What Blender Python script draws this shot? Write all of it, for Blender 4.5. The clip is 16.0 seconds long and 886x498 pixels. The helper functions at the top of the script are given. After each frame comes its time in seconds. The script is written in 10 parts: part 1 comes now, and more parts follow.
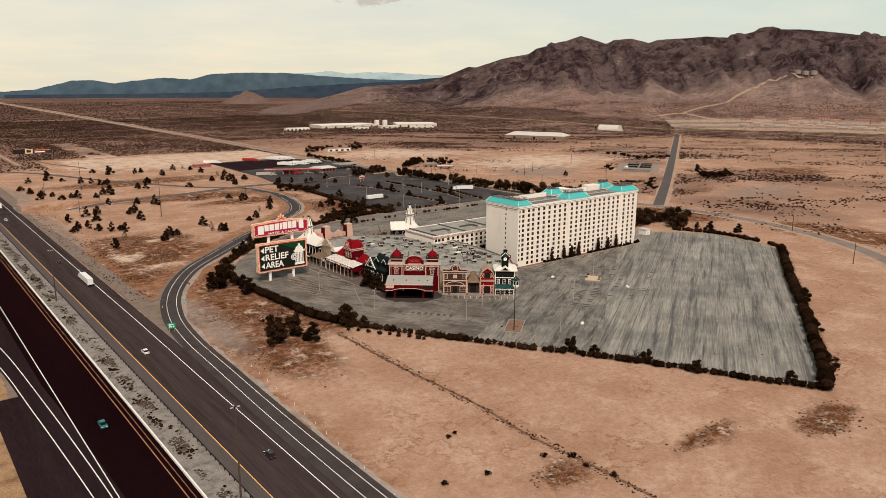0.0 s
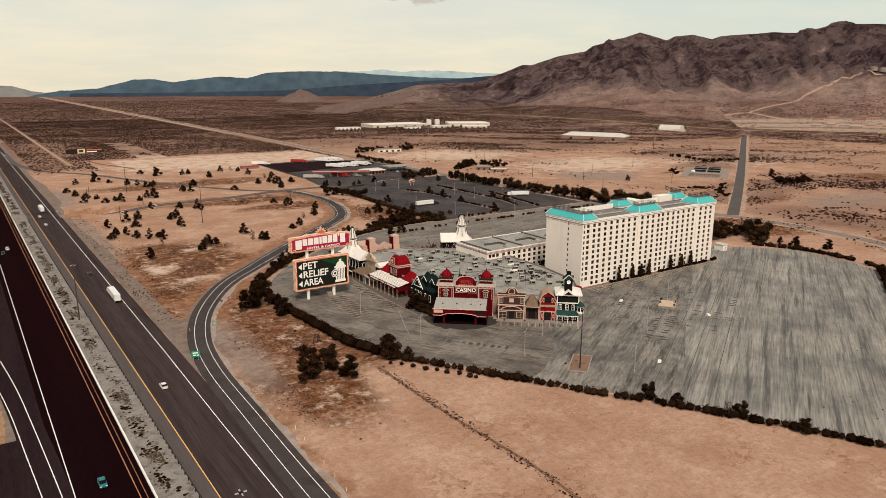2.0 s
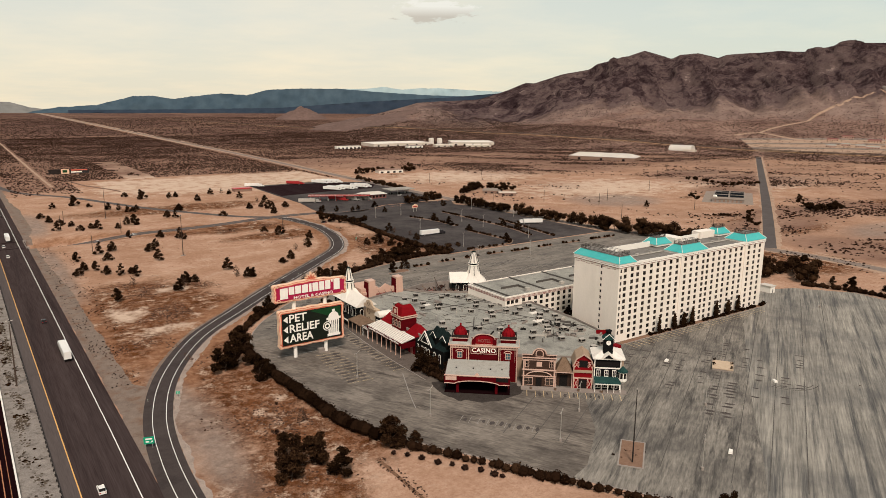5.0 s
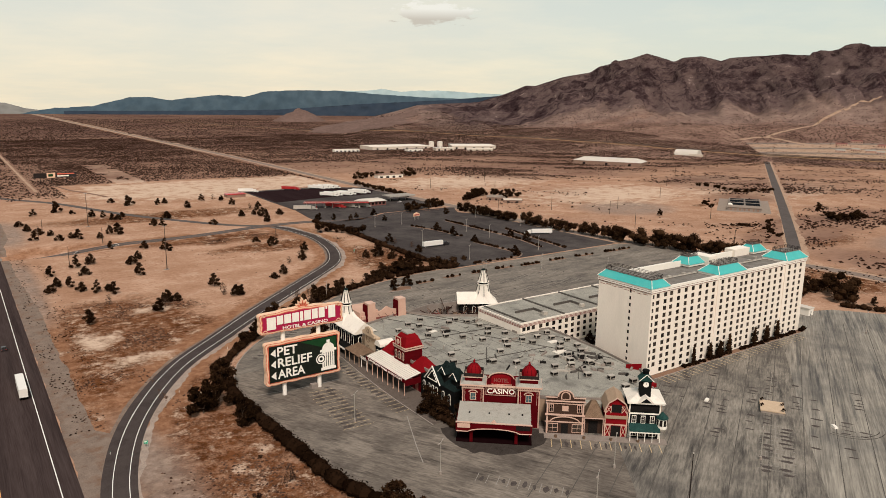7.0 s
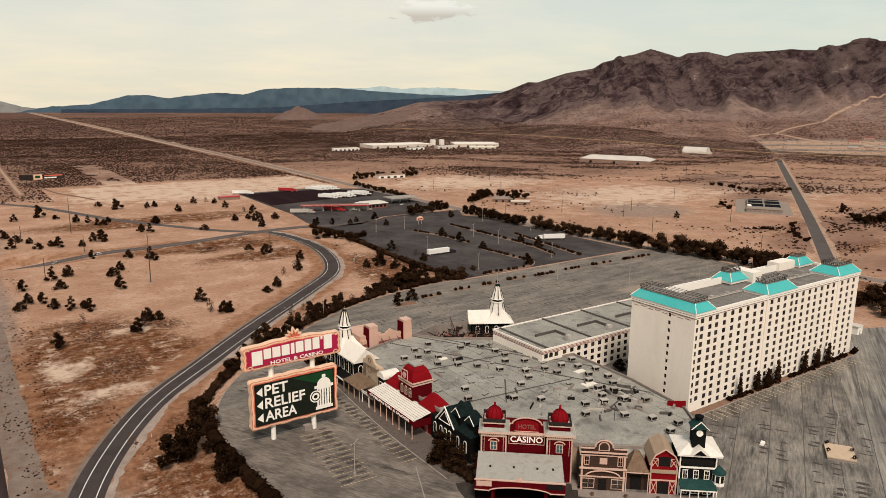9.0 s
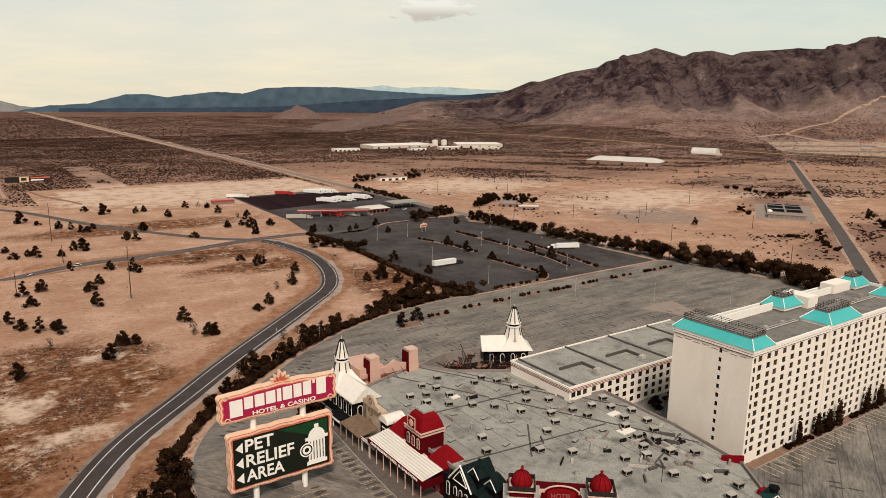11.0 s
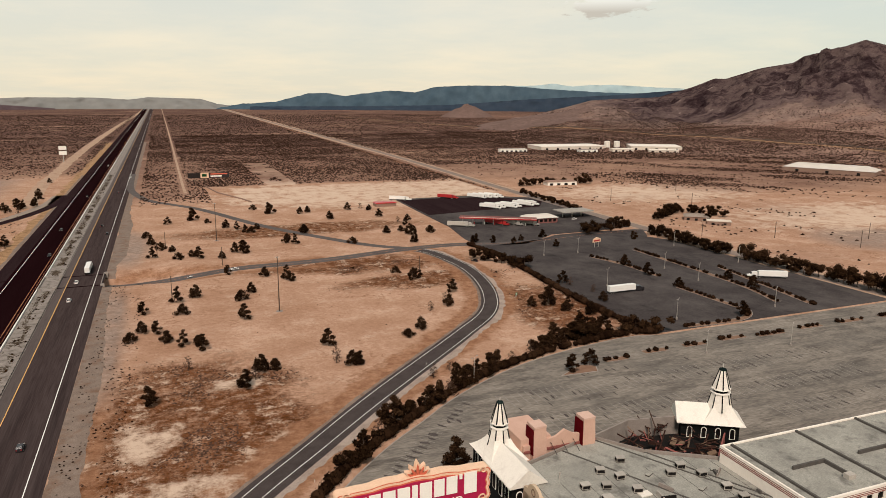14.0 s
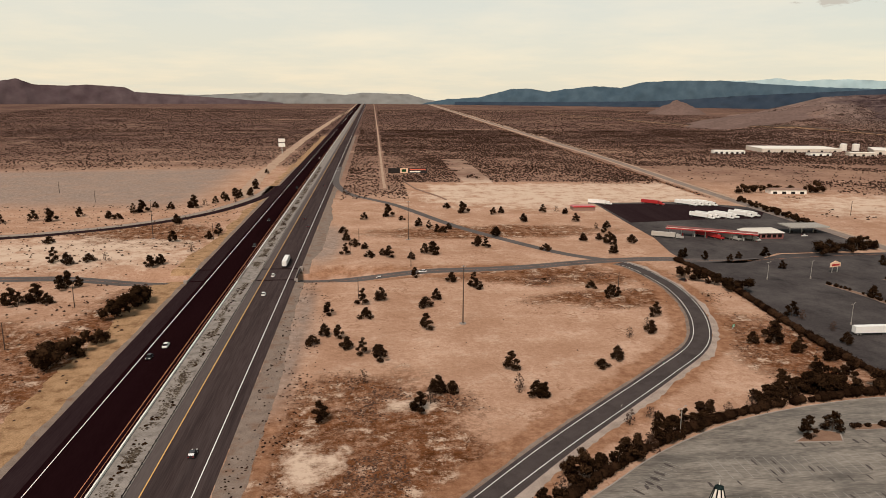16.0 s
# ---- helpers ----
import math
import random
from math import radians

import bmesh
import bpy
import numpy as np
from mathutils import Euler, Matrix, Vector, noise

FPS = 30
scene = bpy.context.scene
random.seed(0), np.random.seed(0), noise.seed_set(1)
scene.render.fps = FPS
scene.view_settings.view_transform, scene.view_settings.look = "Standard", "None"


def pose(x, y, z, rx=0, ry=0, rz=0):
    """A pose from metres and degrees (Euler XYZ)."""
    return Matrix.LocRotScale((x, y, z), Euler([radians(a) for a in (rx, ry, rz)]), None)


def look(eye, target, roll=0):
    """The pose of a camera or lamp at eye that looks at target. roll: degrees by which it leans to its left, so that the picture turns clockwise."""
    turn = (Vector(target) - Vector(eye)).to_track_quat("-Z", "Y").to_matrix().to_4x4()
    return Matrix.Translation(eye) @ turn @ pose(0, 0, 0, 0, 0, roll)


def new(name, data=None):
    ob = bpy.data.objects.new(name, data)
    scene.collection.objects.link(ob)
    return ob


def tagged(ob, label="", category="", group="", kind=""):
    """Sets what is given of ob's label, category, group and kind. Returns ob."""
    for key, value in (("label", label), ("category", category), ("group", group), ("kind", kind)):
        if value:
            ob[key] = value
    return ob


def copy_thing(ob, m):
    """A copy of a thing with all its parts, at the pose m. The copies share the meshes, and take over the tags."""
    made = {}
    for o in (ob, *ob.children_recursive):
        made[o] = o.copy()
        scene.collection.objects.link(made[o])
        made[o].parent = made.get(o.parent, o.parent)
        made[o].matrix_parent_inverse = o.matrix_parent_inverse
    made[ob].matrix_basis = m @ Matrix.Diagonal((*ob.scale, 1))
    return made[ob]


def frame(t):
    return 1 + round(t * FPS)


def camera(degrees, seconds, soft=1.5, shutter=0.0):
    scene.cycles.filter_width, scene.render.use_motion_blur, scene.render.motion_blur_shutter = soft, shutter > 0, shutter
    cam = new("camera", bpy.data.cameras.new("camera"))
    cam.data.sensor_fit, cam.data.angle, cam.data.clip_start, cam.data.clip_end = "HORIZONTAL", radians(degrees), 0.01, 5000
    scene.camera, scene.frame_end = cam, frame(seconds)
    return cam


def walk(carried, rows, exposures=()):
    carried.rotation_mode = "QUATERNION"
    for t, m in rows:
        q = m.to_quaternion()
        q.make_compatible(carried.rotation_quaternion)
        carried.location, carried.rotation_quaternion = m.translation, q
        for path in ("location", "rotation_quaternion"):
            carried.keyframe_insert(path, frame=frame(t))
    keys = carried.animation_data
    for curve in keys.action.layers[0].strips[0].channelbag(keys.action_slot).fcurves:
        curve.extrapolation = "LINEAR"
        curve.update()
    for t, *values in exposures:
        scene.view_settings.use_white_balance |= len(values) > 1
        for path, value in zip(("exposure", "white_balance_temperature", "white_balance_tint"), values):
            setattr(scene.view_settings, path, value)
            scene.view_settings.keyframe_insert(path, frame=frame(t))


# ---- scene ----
cam = camera(63.9, 16.0, soft=0.8)

# seconds, eye, (heading to the left of +y, pitch, roll) in degrees
PATH = [
    (0, (-268.11, -268.54, 98.69), (-38.820, -13.200, 0.375)),
    (0.5, (-262.23, -261.13, 98.97), (-40.729, -13.320, 0.162)),
    (1, (-256.75, -253.64, 99.22), (-38.598, -13.405, -0.062)),
    (1.5, (-251.59, -246.09, 99.43), (-38.093, -13.398, 0.268)),
    (2, (-246.72, -238.49, 99.60), (-34.625, -13.370, 0.249)),
    (2.5, (-242.07, -230.85, 99.75), (-34.642, -13.389, 0.078)),
    (3, (-237.62, -223.18, 99.87), (-34.739, -13.361, 0.420)),
    (3.5, (-233.31, -215.48, 99.96), (-34.823, -13.317, 0.592)),
    (4, (-229.11, -207.77, 100.03), (-34.826, -12.791, 0.559)),
    (4.2, (-227.45, -204.69, 100.05), (-34.726, -12.411, 0.468)),
    (6.5, (-208.85, -169.28, 100.12), (-34.726, -11.809, 0.643)),
    (7, (-204.81, -161.62, 100.10), (-34.779, -11.824, 0.713)),
    (7.5, (-200.75, -153.99, 100.08), (-34.773, -11.899, 0.687)),
    (8, (-196.67, -146.39, 100.05), (-34.800, -11.932, 0.699)),
    (8.5, (-192.57, -138.81, 100.02), (-34.824, -12.007, 0.606)),
    (9, (-188.46, -131.26, 100.00), (-34.747, -12.052, 0.509)),
    (11.5, (-168.23, -93.90, 99.97), (-34.718, -12.129, 0.593)),
    (12, (-164.41, -86.49, 100.01), (-34.741, -12.163, 0.683)),
    (12.5, (-160.75, -79.09, 100.06), (-31.949, -12.243, 0.402)),
    (13, (-157.27, -71.69, 100.13), (-28.472, -12.260, 0.470)),
    (13.5, (-154.04, -64.29, 100.23), (-24.951, -12.292, 0.487)),
    (14, (-151.09, -56.89, 100.35), (-21.457, -12.341, 0.490)),
    (14.5, (-148.47, -49.46, 100.50), (-17.961, -12.441, 0.485)),
    (15, (-146.25, -42.01, 100.68), (-14.452, -12.538, 0.543)),
    (15.5, (-144.49, -34.53, 100.90), (-10.962, -12.667, 0.549)),
    (16, (-143.25, -27.00, 101.15), (-5.558, -12.816, 0.452)),
]
walk(cam, [(t, pose(*eye, 90 + a[1], 0, a[0]) @ pose(0, 0, 0, 0, 0, a[2])) for t, eye, a in PATH],
     exposures=[(0, 0.0, 6500, 10), (16, 0.0, 6500, 10)])

# ---------------------------------------------------------------- light
SUN_EL, SUN_AZ = 50.0, 207.0      # degrees; azimuth clockwise from +y


def make_world():
    world = bpy.data.worlds.new("world")
    scene.world = world
    world.use_nodes = True
    nt = world.node_tree
    nt.nodes.clear()
    N, L = nt.nodes.new, nt.links.new
    sky = N("ShaderNodeTexSky")
    sky.sky_type = "NISHITA"
    sky.sun_disc = False
    sky.sun_elevation, sky.sun_rotation = radians(SUN_EL), radians(SUN_AZ)
    dim = N("ShaderNodeMix")
    dim.data_type = "RGBA"
    dim.blend_type = "MULTIPLY"
    dim.inputs[0].default_value = 1.0
    L(sky.outputs[0], dim.inputs[6])
    dim.inputs[7].default_value = (0.085, 0.085, 0.085, 1)
    co = N("ShaderNodeTexCoord")
    sep = N("ShaderNodeSeparateXYZ")
    L(co.outputs["Generated"], sep.inputs[0])
    # thin bright overcast: cream at the horizon, greyer above
    ramp = N("ShaderNodeValToRGB")
    e = ramp.color_ramp.elements
    e[0].position, e[0].color = 0.0, (0.91, 0.82, 0.635, 1)
    e[1].position, e[1].color = 1.0, (0.30, 0.36, 0.40, 1)
    m = e.new(0.10)
    m.color = (0.84, 0.81, 0.69, 1)
    for at, c in ((0.20, (0.735, 0.765, 0.70, 1)), (0.38, (0.52, 0.575, 0.57, 1)), (0.62, (0.37, 0.43, 0.45, 1))):
        e.new(at).color = c
    L(sep.outputs[2], ramp.inputs[0])
    # cloud deck: direction projected on a plane overhead
    up = N("ShaderNodeMath")
    up.operation = "ADD"
    L(sep.outputs[2], up.inputs[0])
    up.inputs[1].default_value = 0.12
    flat = N("ShaderNodeVectorMath")
    flat.operation = "DIVIDE"
    L(co.outputs["Generated"], flat.inputs[0])
    comb = N("ShaderNodeCombineXYZ")
    for k in range(3):
        L(up.outputs[0], comb.inputs[k])
    L(comb.outputs[0], flat.inputs[1])
    puff = N("ShaderNodeTexNoise")
    puff.inputs["Scale"].default_value = 0.9
    puff.inputs["Detail"].default_value = 7
    puff.inputs["Roughness"].default_value = 0.58
    L(flat.outputs[0], puff.inputs["Vector"])
    band = N("ShaderNodeValToRGB")
    b = band.color_ramp.elements
    b[0].position, b[0].color = 0.42, (0.95, 0.97, 0.98, 1)
    b[1].position, b[1].color = 0.68, (1.10, 1.05, 0.99, 1)
    L(puff.outputs["Fac"], band.inputs[0])
    lit = N("ShaderNodeMix")
    lit.data_type, lit.blend_type = "RGBA", "MULTIPLY"
    lit.inputs[0].default_value = 1.0
    L(ramp.outputs[0], lit.inputs[6])
    L(band.outputs[0], lit.inputs[7])
    # one small cumulus, low in the north-east
    rel = N("ShaderNodeVectorMath")
    rel.operation = "SUBTRACT"
    L(co.outputs["Generated"], rel.inputs[0])
    rel.inputs[1].default_value = (0.5512, 0.8266, 0.1140)
    turn = N("ShaderNodeVectorRotate")
    turn.rotation_type = "Z_AXIS"
    turn.inputs["Angle"].default_value = radians(33.7)
    L(rel.outputs[0], turn.inputs["Vector"])
    fit = N("ShaderNodeVectorMath")
    fit.operation = "MULTIPLY"
    L(turn.outputs[0], fit.inputs[0])
    fit.inputs[1].default_value = (1 / 0.058, 1 / 0.30, 1 / 0.0165)
    fluff = N("ShaderNodeTexNoise")
    fluff.inputs["Scale"].default_value, fluff.inputs["Detail"].default_value = 2.0, 8
    fluff.inputs["Roughness"].default_value = 0.62
    L(fit.outputs[0], fluff.inputs["Vector"])
    far = N("ShaderNodeVectorMath")
    far.operation = "LENGTH"
    L(fit.outputs[0], far.inputs[0])
    edge = N("ShaderNodeMath")
    edge.operation = "MULTIPLY_ADD"
    L(fluff.outputs["Fac"], edge.inputs[0])
    edge.inputs[1].default_value = -2.7
    L(far.outputs["Value"], edge.inputs[2])
    body = N("ShaderNodeMapRange")
    body.inputs[1].default_value, body.inputs[2].default_value = -0.42, -0.72
    body.inputs[3].default_value, body.inputs[4].default_value = 0.0, 0.9
    L(edge.outputs[0], body.inputs[0])
    hgt = N("ShaderNodeSeparateXYZ")
    L(fit.outputs[0], hgt.inputs[0])
    tone = N("ShaderNodeValToRGB")
    tone.color_ramp.elements[0].position, tone.color_ramp.elements[0].color = 0.30, (0.62, 0.54, 0.44, 1)
    tone.color_ramp.elements[1].position, tone.color_ramp.elements[1].color = 0.62, (0.98, 0.93, 0.82, 1)
    up2 = N("ShaderNodeMath")
    up2.operation = "MULTIPLY_ADD"
    L(hgt.outputs[2], up2.inputs[0])
    up2.inputs[1].default_value, up2.inputs[2].default_value = 0.4, 0.5
    L(up2.outputs[0], tone.inputs[0])
    cloud = N("ShaderNodeMix")
    cloud.data_type = "RGBA"
    L(body.outputs[0], cloud.inputs[0])
    L(lit.outputs[2], cloud.inputs[6])
    L(tone.outputs[0], cloud.inputs[7])
    mix = N("ShaderNodeMix")
    mix.data_type = "RGBA"
    mix.inputs[0].default_value = 0.88
    L(dim.outputs[2], mix.inputs[6])
    L(cloud.outputs[2], mix.inputs[7])
    # clearer, cooler air towards the east
    east = N("ShaderNodeMapRange")
    east.inputs[1].default_value, east.inputs[2].default_value = 0.50, 0.95
    L(sep.outputs[0], east.inputs[0])
    cool = N("ShaderNodeMix")
    cool.data_type, cool.blend_type = "RGBA", "MULTIPLY"
    L(east.outputs[0], cool.inputs[0])
    L(mix.outputs[2], cool.inputs[6])
    cool.inputs[7].default_value = (0.87, 0.965, 1.0, 1)
    bg = N("ShaderNodeBackground")
    bg.inputs["Strength"].default_value = 1.0
    L(cool.outputs[2], bg.inputs[0])
    out = N("ShaderNodeOutputWorld")
    L(bg.outputs[0], out.inputs[0])


make_world()
sun_data = bpy.data.lights.new("sun", "SUN")
sun_data.energy, sun_data.angle, sun_data.color = 3.6, radians(13), (1.0, 0.885, 0.80)
sun = new("sun", sun_data)
sun.matrix_world = look((0, 0, 0), (-math.sin(radians(SUN_AZ)) * math.cos(radians(SUN_EL)),
                                    -math.cos(radians(SUN_AZ)) * math.cos(radians(SUN_EL)), -math.sin(radians(SUN_EL))))

# ---------------------------------------------------------------- materials


def nodes_of(name):
    m = bpy.data.materials.new(name)
    m.use_nodes = True
    nt = m.node_tree
    return m, nt, nt.nodes["Principled BSDF"]


def surf(name, a, b=None, size=3.0, fine=0.25, rough=0.8, metal=0.0, bump=0.0, vary=0.0, stain=None, stain_size=8.0, stain_amount=0.5,
         stretch=None, spec=0.02, wash=None):
    """Two-scale procedural surface: a to b at `size` metres and `fine` metres, stains of their own shape, a bump, and a shift per object."""
    m, nt, p = nodes_of(name)
    N, L = nt.nodes.new, nt.links.new
    b = b or tuple(min(1, v * 1.18) for v in a)
    co = N("ShaderNodeTexCoord")
    src = co.outputs["Object"]
    if stretch:
        mp = N("ShaderNodeMapping")
        mp.vector_type = "TEXTURE"
        mp.inputs["Rotation"].default_value = (0, 0, radians(stretch[3]) if len(stretch) > 3 else 0)
        mp.inputs["Scale"].default_value = [1 / s for s in stretch[:3]]
        L(src, mp.inputs[0])
        src = mp.outputs[0]
    n1, n2 = N("ShaderNodeTexNoise"), N("ShaderNodeTexNoise")
    for n, s, d in ((n1, 1 / size, 5), (n2, 1 / fine, 3)):
        n.inputs["Scale"].default_value = s
        n.inputs["Detail"].default_value = d
        n.inputs["Roughness"].default_value = 0.62
        L(src, n.inputs["Vector"])
    add = N("ShaderNodeMath")
    add.operation = "MULTIPLY_ADD"
    L(n1.outputs["Fac"], add.inputs[0])
    add.inputs[1].default_value = 1.5
    sub = N("ShaderNodeMath")
    sub.operation = "MULTIPLY_ADD"
    L(n2.outputs["Fac"], sub.inputs[0])
    sub.inputs[1].default_value = 1.8
    sub.inputs[2].default_value = -1.15
    L(sub.outputs[0], add.inputs[2])
    mix = N("ShaderNodeMix")
    mix.data_type = "RGBA"
    mix.clamp_factor = True
    mix.inputs[6].default_value, mix.inputs[7].default_value = (*a, 1), (*b, 1)
    L(add.outputs[0], mix.inputs[0])
    col = mix.outputs[2]
    if stain:
        n3 = N("ShaderNodeTexNoise")
        n3.inputs["Scale"].default_value = 1 / stain_size
        n3.inputs["Detail"].default_value = 6
        n3.inputs["Roughness"].default_value = 0.7
        L(src, n3.inputs["Vector"])
        r = N("ShaderNodeMapRange")
        r.inputs[1].default_value, r.inputs[2].default_value, r.inputs[4].default_value = 0.5, 0.66, stain_amount
        L(n3.outputs["Fac"], r.inputs[0])
        mx = N("ShaderNodeMix")
        mx.data_type = "RGBA"
        mx.inputs[7].default_value = (*stain, 1)
        L(r.outputs[0], mx.inputs[0])
        L(col, mx.inputs[6])
        col = mx.outputs[2]
    if wash:
        n4 = N("ShaderNodeTexNoise")
        n4.inputs["Scale"].default_value = 1 / wash[1]
        n4.inputs["Detail"].default_value = 7
        n4.inputs["Roughness"].default_value = 0.66
        L(co.outputs["Object"], n4.inputs["Vector"])
        r = N("ShaderNodeMapRange")
        r.inputs[1].default_value, r.inputs[2].default_value, r.inputs[4].default_value = 0.42, 0.66, wash[2]
        L(n4.outputs["Fac"], r.inputs[0])
        mx = N("ShaderNodeMix")
        mx.data_type = "RGBA"
        mx.inputs[7].default_value = (*wash[0], 1)
        L(r.outputs[0], mx.inputs[0])
        L(col, mx.inputs[6])
        col = mx.outputs[2]
    if vary:
        info = N("ShaderNodeObjectInfo")
        hs = N("ShaderNodeHueSaturation")
        r = N("ShaderNodeMapRange")
        r.inputs[3].default_value, r.inputs[4].default_value = 1 - vary, 1 + vary
        L(info.outputs["Random"], r.inputs[0])
        L(r.outputs[0], hs.inputs["Value"])
        L(col, hs.inputs["Color"])
        col = hs.outputs[0]
    L(col, p.inputs["Base Color"])
    p.inputs["Roughness"].default_value, p.inputs["Metallic"].default_value = rough, metal
    p.inputs["Specular IOR Level"].default_value = spec
    if bump:
        bp = N("ShaderNodeBump")
        bp.inputs["Strength"].default_value, bp.inputs["Distance"].default_value = 0.6, bump
        L(n2.outputs["Fac"], bp.inputs["Height"])
        L(bp.outputs[0], p.inputs["Normal"])
    return m


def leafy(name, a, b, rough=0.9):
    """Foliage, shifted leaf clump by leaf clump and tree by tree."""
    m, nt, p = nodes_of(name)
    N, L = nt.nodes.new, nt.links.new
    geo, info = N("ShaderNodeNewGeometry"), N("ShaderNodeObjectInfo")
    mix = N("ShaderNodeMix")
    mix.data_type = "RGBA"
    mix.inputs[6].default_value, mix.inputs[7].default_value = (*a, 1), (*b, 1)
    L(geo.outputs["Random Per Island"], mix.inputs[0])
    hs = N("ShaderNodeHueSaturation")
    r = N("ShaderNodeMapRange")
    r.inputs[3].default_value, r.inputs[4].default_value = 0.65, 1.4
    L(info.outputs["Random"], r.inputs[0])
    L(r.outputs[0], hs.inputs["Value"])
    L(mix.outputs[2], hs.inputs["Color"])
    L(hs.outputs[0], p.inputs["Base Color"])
    p.inputs["Roughness"].default_value = rough
    p.inputs["Specular IOR Level"].default_value = 0.0
    return m


def ground_material():
    """Desert floor. The attribute `scrub` says how thick the brush is, `soil` how red and `pale` how bleached the soil is."""
    m, nt, p = nodes_of("desert_ground")
    N, L = nt.nodes.new, nt.links.new
    co = N("ShaderNodeTexCoord")

    def noise_node(scale, detail=5, rough=0.6):
        n = N("ShaderNodeTexNoise")
        n.inputs["Scale"].default_value, n.inputs["Detail"].default_value, n.inputs["Roughness"].default_value = scale, detail, rough
        L(co.outputs["Object"], n.inputs["Vector"])
        return n.outputs["Fac"]

    def mix(fac, a, b):
        x = N("ShaderNodeMix")
        x.data_type = "RGBA"
        x.clamp_factor = True
        for k, v in ((0, fac), (6, a), (7, b)):
            if isinstance(v, (tuple, float)):
                x.inputs[k].default_value = (*v, 1) if isinstance(v, tuple) else v
            else:
                L(v, x.inputs[k])
        return x.outputs[2]

    def rng(v, lo, hi, a=0.0, b=1.0):
        r = N("ShaderNodeMapRange")
        r.inputs[1].default_value, r.inputs[2].default_value, r.inputs[3].default_value, r.inputs[4].default_value = lo, hi, a, b
        L(v, r.inputs[0])
        return r.outputs[0]

    def mul(a, b, op="MULTIPLY"):
        x = N("ShaderNodeMath")
        x.operation = op
        for k, v in enumerate((a, b)):
            if isinstance(v, float):
                x.inputs[k].default_value = v
            else:
                L(v, x.inputs[k])
        return x.outputs[0]

    def attr(name):
        a = N("ShaderNodeAttribute")
        a.attribute_name = name
        return a.outputs["Fac"]

    sand = mix(rng(noise_node(0.035), 0.35, 0.65), SAND_A, SAND_B)
    sand = mix(rng(noise_node(0.4, 6, 0.7), 0.4, 0.75, 0.0, 0.55), sand, SAND_C)
    # fine mottling of dry grass and grit
    sand = mix(rng(noise_node(0.9, 9, 0.85), 0.47, 0.66, 0.0, 0.55), sand, SAND_C)
    sand = mix(rng(noise_node(0.07, 9, 0.8), 0.53, 0.70, 0.0, 0.55), sand, PALE)
    ragged = mul(noise_node(0.05, 11, 0.8), 7.0)
    soil = rng(mul(mul(attr("soil"), 1.6), mul(ragged, -3.5, "ADD"), "ADD"), 0.35, 1.25)
    soil = mul(soil, rng(attr("soil"), 0.0, 0.12))
    dark = mix(rng(noise_node(0.16, 8, 0.75), 0.38, 0.62), SOIL_A, SOIL_B)
    dark = mix(rng(noise_node(0.22, 11, 0.85), 0.48, 0.62, 0.0, 0.75), dark, SAND_A)
    # dry tufts standing thick on the dark soil, thin on the sand
    tuft = rng(noise_node(1.1, 4, 0.7), 0.54, 0.64)
    dark = mix(mul(tuft, 0.85), dark, TUFT)
    dark = mix(rng(noise_node(0.10, 11, 0.82), 0.53, 0.61, 0.0, 0.85), dark, PALE)
    sand = mix(mul(tuft, rng(noise_node(0.028, 6, 0.7), 0.50, 0.66, 0.0, 0.7)), sand, SAND_C)
    # shallow rills and old wheel tracks
    rill = mul(mul(noise_node(0.05, 9, 0.62), -0.5, "ADD"), 0.0, "ABSOLUTE")
    sand = mix(mul(rng(rill, 0.002, 0.013, 0.75, 0.0), rng(noise_node(0.02, 4, 0.6), 0.45, 0.6)), sand, SAND_C)
    col = mix(soil, sand, dark)
    bank = mul(rng(mul(mul(attr("bank"), 1.5), mul(mul(noise_node(0.09, 10, 0.75), 5.0), -2.5, "ADD"), "ADD"), 0.30, 1.1), rng(attr("bank"), 0.0, 0.2))
    col = mix(mul(bank, 0.85), col, mix(rng(noise_node(0.25, 9, 0.8), 0.40, 0.62), BANK_A, BANK_B))
    col = mix(mul(attr("grey"), rng(noise_node(0.04, 9, 0.75), 0.25, 0.55, 0.45, 1.0)), col, mix(rng(noise_node(0.3, 9, 0.8), 0.42, 0.62), GREYSOIL_A, GREYSOIL_B))
    col = mix(mul(rng(mul(mul(attr("pale"), 1.3), mul(mul(noise_node(0.07, 11, 0.8), 7.0), -3.5, "ADD"), "ADD"), 0.45, 1.4), rng(attr("pale"), 0.0, 0.15)), col, PALE)
    scrub = attr("scrub")
    floor_ = mix(rng(noise_node(0.012, 6, 0.65), 0.35, 0.65), SCRUB_A, SCRUB_B)
    col = mix(mul(scrub, rng(noise_node(0.02, 6, 0.7), 0.25, 0.6, 0.55, 1.0)), col, floor_)
    # brush too far and small to stand as plants, with the far plain's cloud shade painted in
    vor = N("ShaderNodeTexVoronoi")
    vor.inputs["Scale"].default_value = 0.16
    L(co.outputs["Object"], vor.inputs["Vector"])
    col = mix(mul(mul(scrub, attr("far")), rng(noise_node(0.006, 6, 0.7), 0.3, 0.62, 0.35, 0.95)), col, FARBRUSH_SHADE)
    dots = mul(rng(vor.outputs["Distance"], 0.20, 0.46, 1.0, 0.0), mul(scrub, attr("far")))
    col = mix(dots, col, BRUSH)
    # pale wind-blown streaks across the plain
    mp = N("ShaderNodeMapping")
    mp.inputs["Scale"].default_value = (0.0016, 0.014, 1)
    L(co.outputs["Object"], mp.inputs[0])
    streak = N("ShaderNodeTexNoise")
    streak.inputs["Scale"].default_value, streak.inputs["Detail"].default_value, streak.inputs["Roughness"].default_value = 1.0, 6, 0.7
    L(mp.outputs[0], streak.inputs["Vector"])
